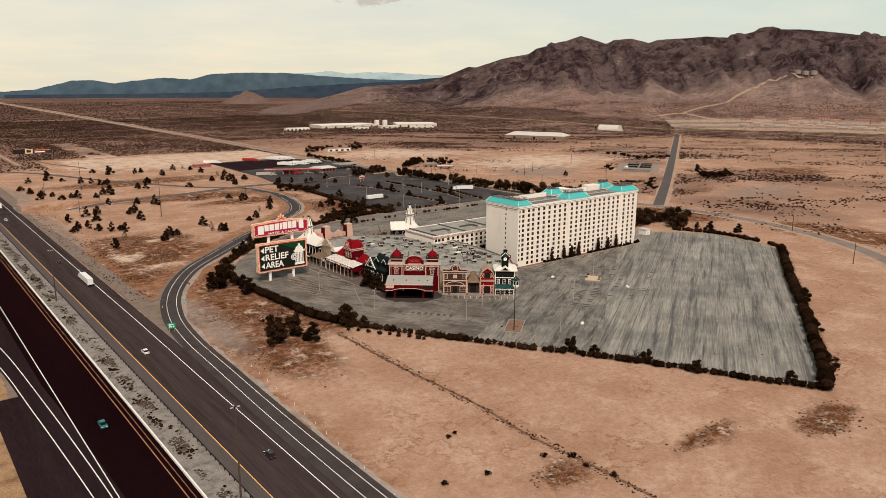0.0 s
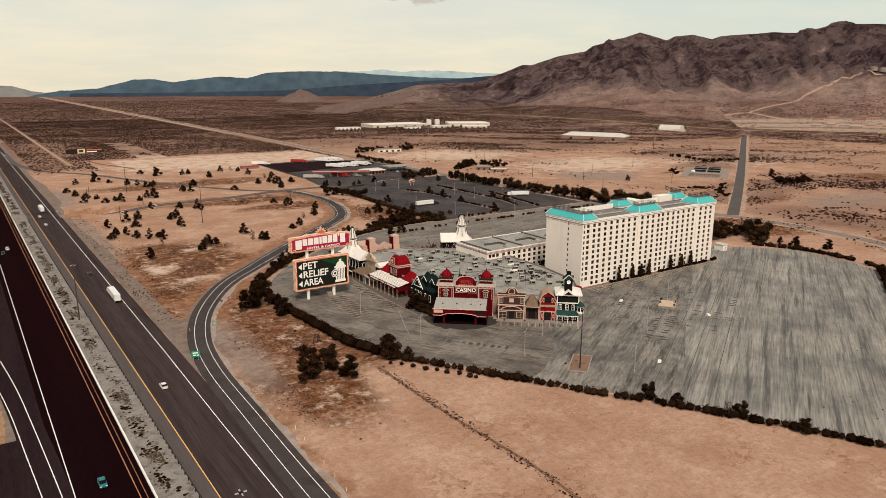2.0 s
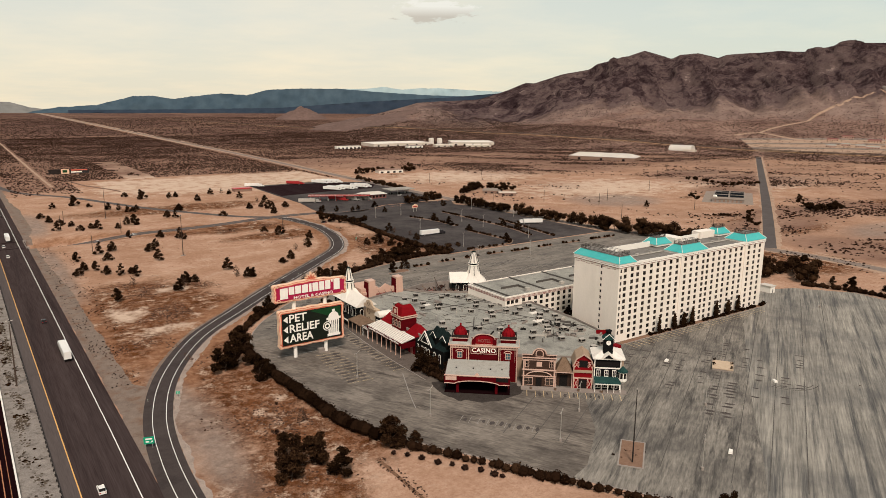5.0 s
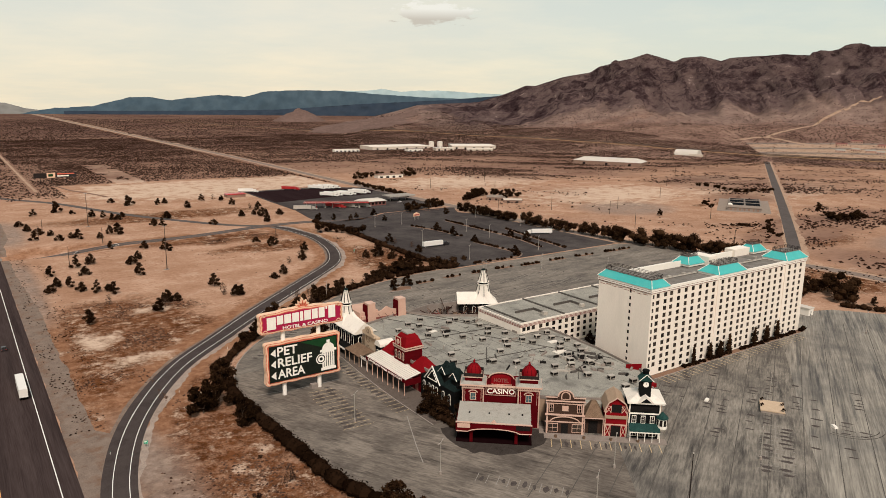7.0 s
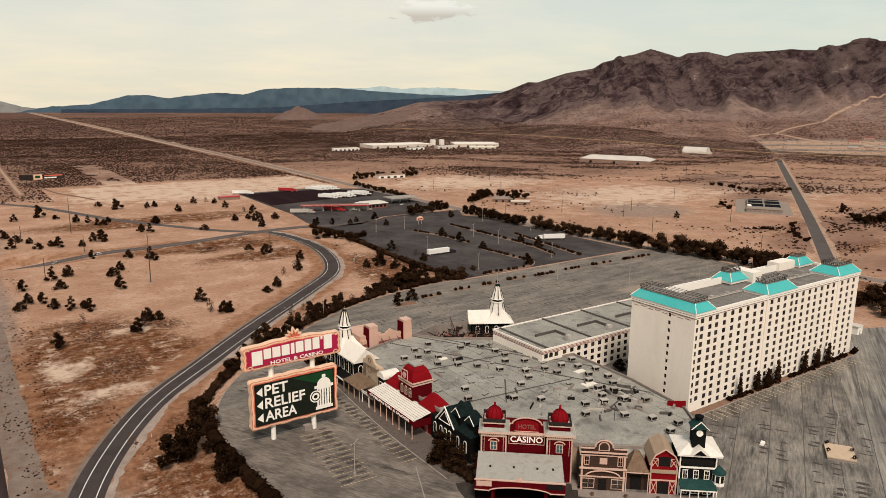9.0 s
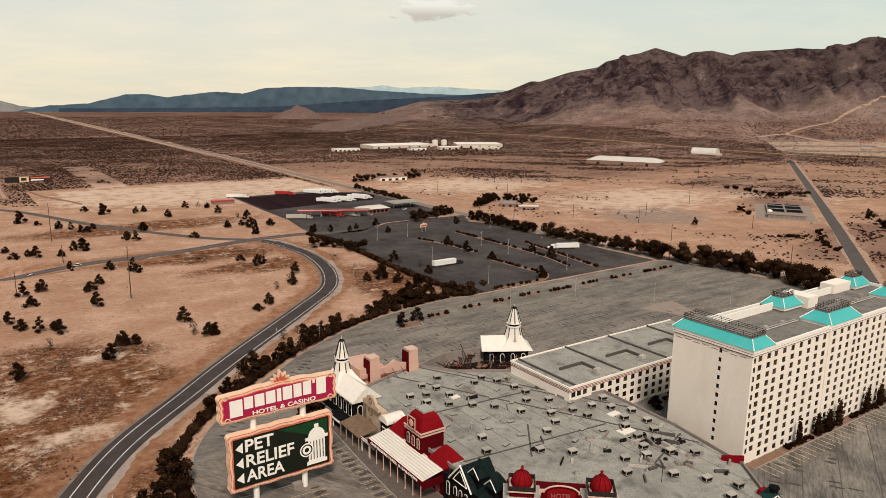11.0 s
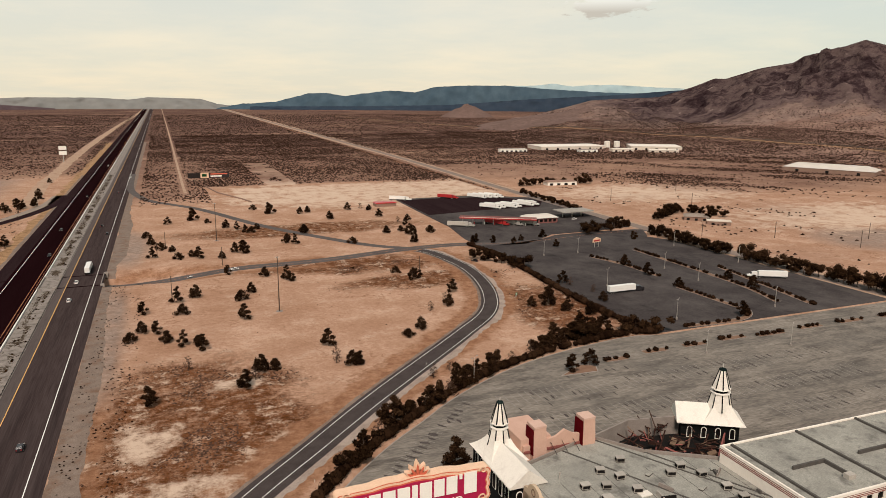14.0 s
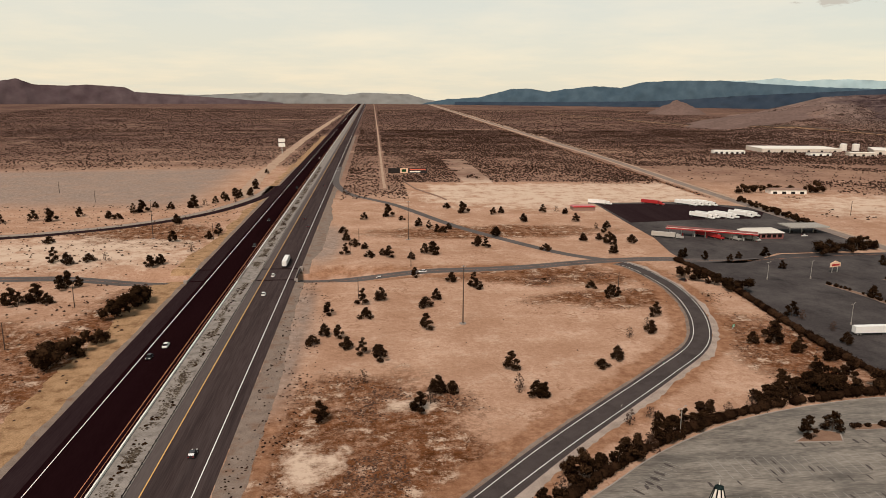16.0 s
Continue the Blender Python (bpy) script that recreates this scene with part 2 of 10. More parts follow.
    col = mix(mul(rng(streak.outputs["Fac"], 0.56, 0.70, 0.0, 0.6), scrub), col, SAND_B)
    L(col, p.inputs["Base Color"])
    p.inputs["Roughness"].default_value = 0.95
    p.inputs["Specular IOR Level"].default_value = 0.0
    bp = N("ShaderNodeBump")
    bp.inputs["Strength"].default_value, bp.inputs["Distance"].default_value = 0.7, 0.35
    L(noise_node(0.9, 6, 0.7), bp.inputs["Height"])
    L(bp.outputs[0], p.inputs["Normal"])
    return m


SAND_A, SAND_B, SAND_C = (0.375, 0.215, 0.137), (0.515, 0.322, 0.220), (0.215, 0.100, 0.053)
SOIL_A, SOIL_B, PALE = (0.072, 0.025, 0.009), (0.172, 0.067, 0.028), (0.54, 0.390, 0.285)
SCRUB_A, SCRUB_B, BRUSH = (0.184, 0.101, 0.070), (0.325, 0.196, 0.137), (0.018, 0.008, 0.006)
FARBRUSH_SHADE = (0.094, 0.053, 0.043)
BANK_A, BANK_B = (0.175, 0.076, 0.037), (0.345, 0.178, 0.102)
TUFT, GREYSOIL_A, GREYSOIL_B = (0.040, 0.017, 0.008), (0.19, 0.142, 0.115), (0.33, 0.250, 0.200)

MAT_GROUND = ground_material()
MAT_GRAVEL = surf("shoulder_gravel", (0.135, 0.098, 0.076), (0.255, 0.190, 0.150), 4, 0.4, 0.95, bump=0.05, stain=(0.16, 0.085, 0.050), stain_size=7, stain_amount=0.7)
MAT_VERGE = surf('pale_ramp_verge', (0.24, 0.185, 0.150), (0.42, 0.325, 0.262), 5, 0.4, 0.95, bump=0.05, stain=(0.17, 0.118, 0.088), stain_size=9)
MAT_PALEDIRT = surf("pale_graded_dirt", (0.31, 0.198, 0.132), (0.45, 0.305, 0.212), 7, 0.5, 0.95, bump=0.04, stain=(0.21, 0.118, 0.072), stain_size=12)
MAT_CREAM = surf("cream_boards", (0.46, 0.335, 0.225), (0.56, 0.42, 0.295), 2, 0.2, 0.85, stretch=(1, 1, 4))
MAT_DUSTROAD = surf("dusty_pale_road", (0.175, 0.132, 0.108), (0.26, 0.200, 0.163), 9, 0.5, 0.95, stain=(0.12, 0.09, 0.075), stain_size=14)
MAT_DRYGRASS = surf("dry_grass_verge", (0.20, 0.105, 0.050), (0.43, 0.265, 0.145), 6, 0.5, 0.95, bump=0.06, stain=(0.11, 0.050, 0.022), stain_size=7, stain_amount=0.75)
MAT_DIRTBAND = surf("reddish_dirt_bank", (0.160, 0.070, 0.036), (0.300, 0.148, 0.082), 5, 0.4, 0.95, bump=0.05, stain=(0.12, 0.055, 0.030), stain_size=7)
MAT_MEDIAN = surf("median_gravel", (0.155, 0.130, 0.112), (0.320, 0.272, 0.232), 4, 0.4, 0.95, bump=0.05, stain=(0.085, 0.068, 0.056), stain_size=3.5, stain_amount=0.75)
MAT_NEWASPH = surf("fresh_asphalt", (0.0075, 0.0022, 0.0026), (0.0125, 0.0042, 0.0048), 9, 0.3, 0.95, spec=0.0, stretch=(1, 0.08, 1))
MAT_OLDASPH = surf("worn_asphalt", (0.036, 0.024, 0.022), (0.068, 0.049, 0.045), 3.4, 0.3, 0.85, bump=0.01, stretch=(1, 0.03, 1), spec=0.0,
                   stain=(0.024, 0.017, 0.016), stain_size=3.5, stain_amount=0.55)
MAT_SHOULDER = surf("shoulder_asphalt", (0.072, 0.054, 0.048), (0.105, 0.082, 0.073), 4, 0.3, 0.9, stretch=(1, 0.05, 1), spec=0.1)
MAT_DARKSHOULDER = surf("dark_shoulder", (0.016, 0.008, 0.009), (0.030, 0.018, 0.018), 5, 0.3, 0.95, stretch=(1, 0.06, 1), spec=0.0)
MAT_RAMP = surf("ramp_asphalt", (0.046, 0.035, 0.032), (0.074, 0.058, 0.052), 6, 0.3, 0.85, bump=0.01, spec=0.03, stain=(0.025, 0.019, 0.018), stain_size=9)
MAT_ROAD = surf("county_road_asphalt", (0.080, 0.066, 0.060), (0.118, 0.098, 0.088), 8, 0.4, 0.9, bump=0.01, spec=0.03, stain=(0.065, 0.052, 0.047), stain_size=20)
MAT_LOT = surf("faded_lot_asphalt", (0.140, 0.124, 0.104), (0.395, 0.352, 0.290), 4.5, 0.6, 0.92, bump=0.01,
               stain=(0.055, 0.054, 0.054), stain_size=3.0, stain_amount=0.85, stretch=(0.045, 1.0, 1, 30.6), wash=((0.070, 0.068, 0.068), 34, 0.6))
MAT_LOT_FRONT = surf("patched_lot_asphalt", (0.115, 0.101, 0.085), (0.330, 0.288, 0.236), 5.5, 0.6, 0.92, bump=0.01,
                     stain=(0.042, 0.038, 0.036), stain_size=3.4, stain_amount=0.85, stretch=(0.13, 1.0, 1, 30.6), wash=((0.062, 0.056, 0.052), 22, 0.68))
MAT_LOT_MID = surf("faded_lot_asphalt_striped", (0.118, 0.098, 0.081), (0.300, 0.255, 0.207), 5, 0.6, 0.92, bump=0.01,
                   stain=(0.048, 0.041, 0.036), stain_size=6, stain_amount=0.6, stretch=(0.22, 1.0, 1), wash=((0.085, 0.076, 0.068), 26, 0.55))
MAT_LOT_WEST = surf("mottled_lot_asphalt", (0.116, 0.095, 0.077), (0.285, 0.238, 0.193), 9, 0.7, 0.92, bump=0.01,
                    stain=(0.038, 0.031, 0.027), stain_size=4.5, stain_amount=0.85, stretch=(0.22, 1.0, 1, -60), wash=((0.060, 0.049, 0.042), 17, 0.72))
MAT_LOT_DARK = surf("dark_lot_asphalt", (0.030, 0.024, 0.023), (0.076, 0.063, 0.058), 9, 0.6, 0.9, spec=0.03, stain=(0.016, 0.013, 0.013),
                    stain_size=9, stain_amount=0.85, stretch=(1, 0.45, 1, 20), wash=((0.135, 0.115, 0.103), 34, 0.42))
MAT_PATCH = surf("pale_patch", (0.23, 0.178, 0.140), (0.30, 0.238, 0.190), 4, 0.3, 0.9)
MAT_WHITE = surf("white_line_paint", (0.72, 0.68, 0.62), (0.85, 0.81, 0.74), 2, 0.2, 0.7)
MAT_FADED = surf("faded_line_paint", (0.22, 0.195, 0.170), (0.32, 0.285, 0.248), 2, 0.3, 0.8)
MAT_YELLOW = surf("yellow_line_paint", (0.62, 0.33, 0.10), (0.74, 0.42, 0.15), 2, 0.2, 0.7)
MAT_YELLOWISH = surf('faded_yellow_stall_paint', (0.50, 0.36, 0.19), (0.60, 0.45, 0.26), 2, 0.2, 0.8)
MAT_DIM_YELLOW = surf("worn_yellow_paint", (0.36, 0.15, 0.08), (0.46, 0.21, 0.11), 2, 0.2, 0.7)
MAT_DRIP = surf("faded_oil_drip", (0.052, 0.041, 0.036), (0.105, 0.086, 0.076), 2, 0.3, 0.85, stain=(0.035, 0.028, 0.025), stain_size=5)
MAT_TARSTAIN = surf("oil_stain", (0.028, 0.022, 0.019), (0.066, 0.054, 0.046), 2, 0.3, 0.8)
MAT_CURB = surf("kerb_concrete", (0.25, 0.208, 0.176), (0.34, 0.288, 0.245), 2, 0.2, 0.9)
MAT_CONC = surf("concrete", (0.21, 0.172, 0.145), (0.31, 0.258, 0.218), 4, 0.3, 0.9, bump=0.01, stain=(0.18, 0.14, 0.118), stain_size=5)
MAT_DIRTISLAND = surf("bare_soil", (0.17, 0.098, 0.064), (0.25, 0.150, 0.100), 2, 0.3, 0.95)
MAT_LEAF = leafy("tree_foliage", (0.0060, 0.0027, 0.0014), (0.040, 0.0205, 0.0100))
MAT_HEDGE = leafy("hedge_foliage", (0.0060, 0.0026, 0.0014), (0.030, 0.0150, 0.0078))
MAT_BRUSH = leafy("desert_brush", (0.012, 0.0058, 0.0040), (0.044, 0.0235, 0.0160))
MAT_MEDIANBRUSH = leafy("grey_brown_brush", (0.050, 0.036, 0.026), (0.13, 0.098, 0.070))
MAT_DRYBRUSH = leafy("dry_brush", (0.040, 0.021, 0.0145), (0.095, 0.054, 0.036))
MAT_BARK = surf("bark", (0.06, 0.04, 0.03), (0.10, 0.07, 0.05), 0.5, 0.1, 0.95)
MAT_STUCCO = surf("cream_stucco", (0.76, 0.668, 0.568), (0.84, 0.748, 0.643), 7, 0.4, 0.85, stain=(0.66, 0.585, 0.49), stain_size=9, stain_amount=0.4,
                  stretch=(1, 1, 0.35))
MAT_TRIM = surf("white_trim", (0.76, 0.70, 0.61), (0.84, 0.78, 0.69), 3, 0.3, 0.8)
MAT_TEAL = surf("teal_metal_roof", (0.045, 0.36, 0.335), (0.065, 0.43, 0.40), 5, 0.3, 0.5, stain=(0.10, 0.44, 0.40), stain_size=6, spec=0.4)
MAT_REDBAND = surf("maroon_band", (0.20, 0.065, 0.055), (0.28, 0.10, 0.08), 2, 0.2, 0.8)
MAT_GLASS = surf("dark_window_glass", (0.006, 0.005, 0.0045), (0.018, 0.015, 0.013), 2, 0.5, 0.15, spec=0.15, vary=0.6)
MAT_WINFRAME = surf("bronze_window_frame", (0.07, 0.052, 0.042), (0.11, 0.085, 0.068), 1, 0.2, 0.5)
MAT_CURTAIN = surf("curtained_window_glass", (0.014, 0.010, 0.008), (0.050, 0.038, 0.029), 1, 0.3, 0.3, spec=0.10, vary=0.6)
MAT_TEALGLASS = surf('greenish_window_glass', (0.03, 0.075, 0.085), (0.05, 0.10, 0.11), 1, 0.3, 0.15, spec=0.6)
MAT_FLATROOF = surf("flat_roof_membrane", (0.230, 0.214, 0.178), (0.440, 0.412, 0.348), 6, 0.4, 0.92, bump=0.02, stain=(0.095, 0.085, 0.075), stain_size=6,
                    stain_amount=0.8, wash=((0.135, 0.124, 0.108), 16, 0.55))
MAT_ROOFSEAM = surf("roof_tar_seam", (0.07, 0.06, 0.052), (0.11, 0.098, 0.086), 2, 0.2, 0.85)
MAT_TOWERROOF = surf("tower_roof_membrane", (0.145, 0.130, 0.113), (0.240, 0.214, 0.186), 5, 0.4, 0.92, stain=(0.07, 0.062, 0.055), stain_size=6, stain_amount=0.6)
MAT_HVAC = surf("unit_sheet_metal", (0.33, 0.29, 0.245), (0.46, 0.41, 0.35), 1, 0.2, 0.7, metal=0.1, vary=0.2)
# for dark grilles and panels; also paints the shade inside openings
MAT_GRILLE_SHADE = surf("dark_grille", (0.007, 0.006, 0.0055), (0.022, 0.019, 0.017), 0.4, 0.1, 0.8)
MAT_RED = surf("red_clapboard", (0.155, 0.004, 0.007), (0.225, 0.007, 0.010), 3, 0.2, 0.7, stretch=(1, 1, 4))
MAT_DEEPRED = surf("oxblood_paint", (0.058, 0.0018, 0.0036), (0.105, 0.0040, 0.0064), 3, 0.2, 0.7, stretch=(1, 1, 4))
MAT_PINKTRIM = surf("pinkish_trim_paint", (0.52, 0.33, 0.255), (0.62, 0.42, 0.33), 2, 0.2, 0.8)
MAT_PINK = surf("salmon_stucco", (0.50, 0.305, 0.225), (0.58, 0.37, 0.28), 3, 0.3, 0.85)
MAT_BROWN = surf("brown_clapboard", (0.036, 0.019, 0.0135), (0.072, 0.042, 0.030), 3, 0.2, 0.8, stretch=(1, 1, 5))
MAT_TAN = surf("tan_boards", (0.31, 0.212, 0.142), (0.41, 0.29, 0.20), 2, 0.2, 0.85, stretch=(1, 1, 4))
MAT_TANROOF = surf("tan_shingles", (0.12, 0.074, 0.046), (0.22, 0.145, 0.096), 1.5, 0.25, 0.9, bump=0.02)
MAT_BLACKBOARD = surf("black_clapboard", (0.0040, 0.0042, 0.0040), (0.0125, 0.0125, 0.0115), 2, 0.2, 0.75, stretch=(1, 1, 5))
MAT_GREENROOF = surf("dark_green_roof", (0.010, 0.032, 0.028), (0.026, 0.066, 0.058), 2, 0.3, 0.7)
MAT_CHAPELROOF = surf("near_black_green_roof", (0.004, 0.0075, 0.007), (0.016, 0.026, 0.024), 2, 0.3, 0.85)
MAT_WHITEROOF = surf("weathered_white_roof", (0.68, 0.61, 0.52), (0.80, 0.73, 0.63), 3, 0.3, 0.85, stain=(0.50, 0.42, 0.35), stain_size=3, stain_amount=0.45)
MAT_CANOPYROOF = surf("canopy_roof", (0.29, 0.27, 0.232), (0.41, 0.385, 0.33), 3, 0.3, 0.9, stain=(0.18, 0.155, 0.13), stain_size=3, stain_amount=0.6)
MAT_DEBRIS = surf("broken_timber", (0.012, 0.005, 0.004), (0.070, 0.034, 0.025), 0.6, 0.15, 0.95)
MAT_STEEL = surf("galvanised_steel", (0.42, 0.38, 0.33), (0.55, 0.50, 0.44), 1, 0.2, 0.5, metal=0.5)
MAT_DARKSTEEL = surf("dark_steel", (0.020, 0.015, 0.013), (0.045, 0.036, 0.032), 1, 0.2, 0.6, metal=0.3)
MAT_WOODPOLE = surf("weathered_pole", (0.055, 0.036, 0.027), (0.095, 0.066, 0.05), 0.6, 0.1, 0.95)
MAT_SIGNRED = surf("magenta_red_sign_face", (0.33, 0.014, 0.052), (0.40, 0.022, 0.068), 2, 0.3, 0.55)
MAT_SIGNCREAM = surf("cream_sign_scroll", (0.68, 0.43, 0.28), (0.80, 0.54, 0.37), 1.5, 0.2, 0.7)
MAT_SIGNLETTER = surf("ivory_sign_letter", (0.80, 0.74, 0.65), (0.88, 0.82, 0.73), 2, 0.3, 0.6)
MAT_SIGNEDGE = surf("orange_sign_edge", (0.50, 0.10, 0.055), (0.62, 0.16, 0.09), 1.5, 0.2, 0.6)
MAT_SCREEN = surf("dark_display", (0.010, 0.012, 0.009), (0.016, 0.020, 0.013), 6, 0.5, 0.5)
MAT_SCREENGREEN = surf("green_display", (0.010, 0.040, 0.014), (0.016, 0.06, 0.022), 3, 0.3, 0.5)
MAT_CARWHITE = surf("white_vehicle_paint", (0.74, 0.69, 0.62), (0.80, 0.75, 0.68), 2, 0.3, 0.3, spec=0.5)
MAT_CARDARK = surf("dark_vehicle_paint", (0.02, 0.017, 0.018), (0.03, 0.026, 0.027), 1, 0.3, 0.25, spec=0.5)
MAT_CARRED = surf("red_vehicle_paint", (0.34, 0.018, 0.018), (0.42, 0.03, 0.028), 1, 0.3, 0.3, spec=0.5)
MAT_CARTEAL = surf("teal_vehicle_paint", (0.015, 0.13, 0.13), (0.02, 0.16, 0.16), 1, 0.3, 0.3, spec=0.5)
MAT_TYRE = surf("tyre_rubber", (0.012, 0.011, 0.010), (0.02, 0.018, 0.017), 0.3, 0.1, 0.9)
MAT_SIGNGREEN = surf("green_road_sign", (0.010, 0.26, 0.14), (0.015, 0.31, 0.17), 1, 0.2, 0.5)
MAT_BUFF = surf("buff_metal_building", (0.55, 0.46, 0.37), (0.66, 0.56, 0.46), 6, 0.5, 0.8)
MAT_PALEROOF = surf("pale_metal_roof", (0.50, 0.44, 0.375), (0.62, 0.56, 0.48), 12, 0.6, 0.7)
MAT_BROWNSIDE = surf("brown_metal_side", (0.22, 0.135, 0.10), (0.28, 0.18, 0.135), 5, 0.5, 0.8)
MAT_REDROOF = surf("dull_red_roof", (0.17, 0.065, 0.056), (0.24, 0.10, 0.085), 5, 0.5, 0.85)
MAT_WATER = surf("basin_water", (0.008, 0.009, 0.010), (0.015, 0.016, 0.018), 4, 0.5, 0.5, spec=0.0)


def rock_material():
    """Bare layered rock above, paler screes at its foot, and a brush-covered fan below; the attribute `rock` runs from fan to crag."""
    m, nt, p = nodes_of("mountain_rock")
    N, L = nt.nodes.new, nt.links.new
    co = N("ShaderNodeTexCoord")

    def noise_node(scale, detail, rough, vec=None):
        n = N("ShaderNodeTexNoise")
        n.inputs["Scale"].default_value, n.inputs["Detail"].default_value, n.inputs["Roughness"].default_value = scale, detail, rough
        L(vec or co.outputs["Object"], n.inputs["Vector"])
        return n.outputs["Fac"]

    def mix(fac, a, b):
        x = N("ShaderNodeMix")
        x.data_type, x.clamp_factor = "RGBA", True
        for k, v in ((0, fac), (6, a), (7, b)):
            if isinstance(v, tuple):
                x.inputs[k].default_value = (*v, 1)
            else:
                L(v, x.inputs[k])
        return x.outputs[2]

    def rng(v, lo, hi, a=0.0, b=1.0):
        r = N("ShaderNodeMapRange")
        r.inputs[1].default_value, r.inputs[2].default_value, r.inputs[3].default_value, r.inputs[4].default_value = lo, hi, a, b
        L(v, r.inputs[0])
        return r.outputs[0]

    def math_node(op, a, b):
        x = N("ShaderNodeMath")
        x.operation = op
        for k, v in enumerate((a, b)):
            if isinstance(v, float):
                x.inputs[k].default_value = v
            else:
                L(v, x.inputs[k])
        return x.outputs[0]

    # dipping beds
    mp = N("ShaderNodeMapping")
    mp.vector_type = "TEXTURE"
    mp.inputs["Rotation"].default_value = (radians(14), radians(-24), 0)
    mp.inputs["Scale"].default_value = (210, 210, 17)
    L(co.outputs["Object"], mp.inputs[0])
    beds = noise_node(1.0, 8, 0.72, mp.outputs[0])
    crag_n = noise_node(0.011, 11, 0.74)
    grain = noise_node(0.07, 8, 0.75)
    fine = noise_node(0.045, 12, 0.8)
    tone = math_node("ADD", math_node("ADD", math_node("MULTIPLY", beds, 0.40), math_node("MULTIPLY", crag_n, 0.32)), math_node("MULTIPLY", fine, 0.28))
    ramp = N("ShaderNodeValToRGB")
    e = ramp.color_ramp.elements
    e[0].position, e[0].color = 0.41, (0.014, 0.007, 0.008, 1)
    e[1].position, e[1].color = 0.60, (0.340, 0.245, 0.205, 1)
    for pos, c in ((0.47, (0.048, 0.029, 0.029, 1)), (0.52, (0.132, 0.088, 0.079, 1)), (0.57, (0.155, 0.106, 0.092, 1))):
        e.new(pos).color = c
    L(tone, ramp.inputs[0])
    rock = mix(rng(grain, 0.42, 0.62, 0.0, 0.40), ramp.outputs[0], (0.058, 0.037, 0.036))
    scree = mix(rng(noise_node(0.02, 8, 0.7), 0.35, 0.65), (0.130, 0.083, 0.068), (0.280, 0.190, 0.152))
    fan = mix(rng(noise_node(0.012, 6, 0.65), 0.35, 0.65), (0.160, 0.092, 0.070), (0.290, 0.180, 0.134))
    vor = N("ShaderNodeTexVoronoi")
    vor.inputs["Scale"].default_value = 0.15
    L(co.outputs["Object"], vor.inputs["Vector"])
    dots = math_node("MULTIPLY", rng(vor.outputs["Distance"], 0.20, 0.44, 1.0, 0.0), rng(noise_node(0.01, 5, 0.7), 0.35, 0.6, 0.35, 0.95))
    fan = mix(dots, fan, (0.020, 0.011, 0.010))
    at = N("ShaderNodeAttribute")
    at.attribute_name = "rock"
    up = math_node("ADD", at.outputs["Fac"], math_node("MULTIPLY", math_node("SUBTRACT", crag_n, 0.5), 1.2))
    col = mix(rng(up, 0.10, 0.30), fan, scree)
    col = mix(rng(up, 0.42, 0.60), col, rock)
    L(col, p.inputs["Base Color"])
    p.inputs["Roughness"].default_value = 0.97
    p.inputs["Specular IOR Level"].default_value = 0.0
    bp = N("ShaderNodeBump")
    bp.inputs["Strength"].default_value, bp.inputs["Distance"].default_value = 1.0, 34.0
    L(math_node("MULTIPLY", tone, at.outputs["Fac"]), bp.inputs["Height"])
    L(bp.outputs[0], p.inputs["Normal"])
    return m


MAT_ROCK = rock_material()
# far ranges: distance haze is painted into their blue, pale and grey colours
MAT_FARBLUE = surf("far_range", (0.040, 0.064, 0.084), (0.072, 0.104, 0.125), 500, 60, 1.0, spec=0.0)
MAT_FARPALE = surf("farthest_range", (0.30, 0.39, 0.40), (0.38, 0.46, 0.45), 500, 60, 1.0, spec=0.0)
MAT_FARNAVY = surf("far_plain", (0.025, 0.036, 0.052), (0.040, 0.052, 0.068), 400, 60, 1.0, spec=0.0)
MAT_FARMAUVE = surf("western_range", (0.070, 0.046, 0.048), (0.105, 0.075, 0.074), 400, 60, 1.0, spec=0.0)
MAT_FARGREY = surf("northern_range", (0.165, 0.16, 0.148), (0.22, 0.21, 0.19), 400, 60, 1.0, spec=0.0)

# ---------------------------------------------------------------- mesh tools


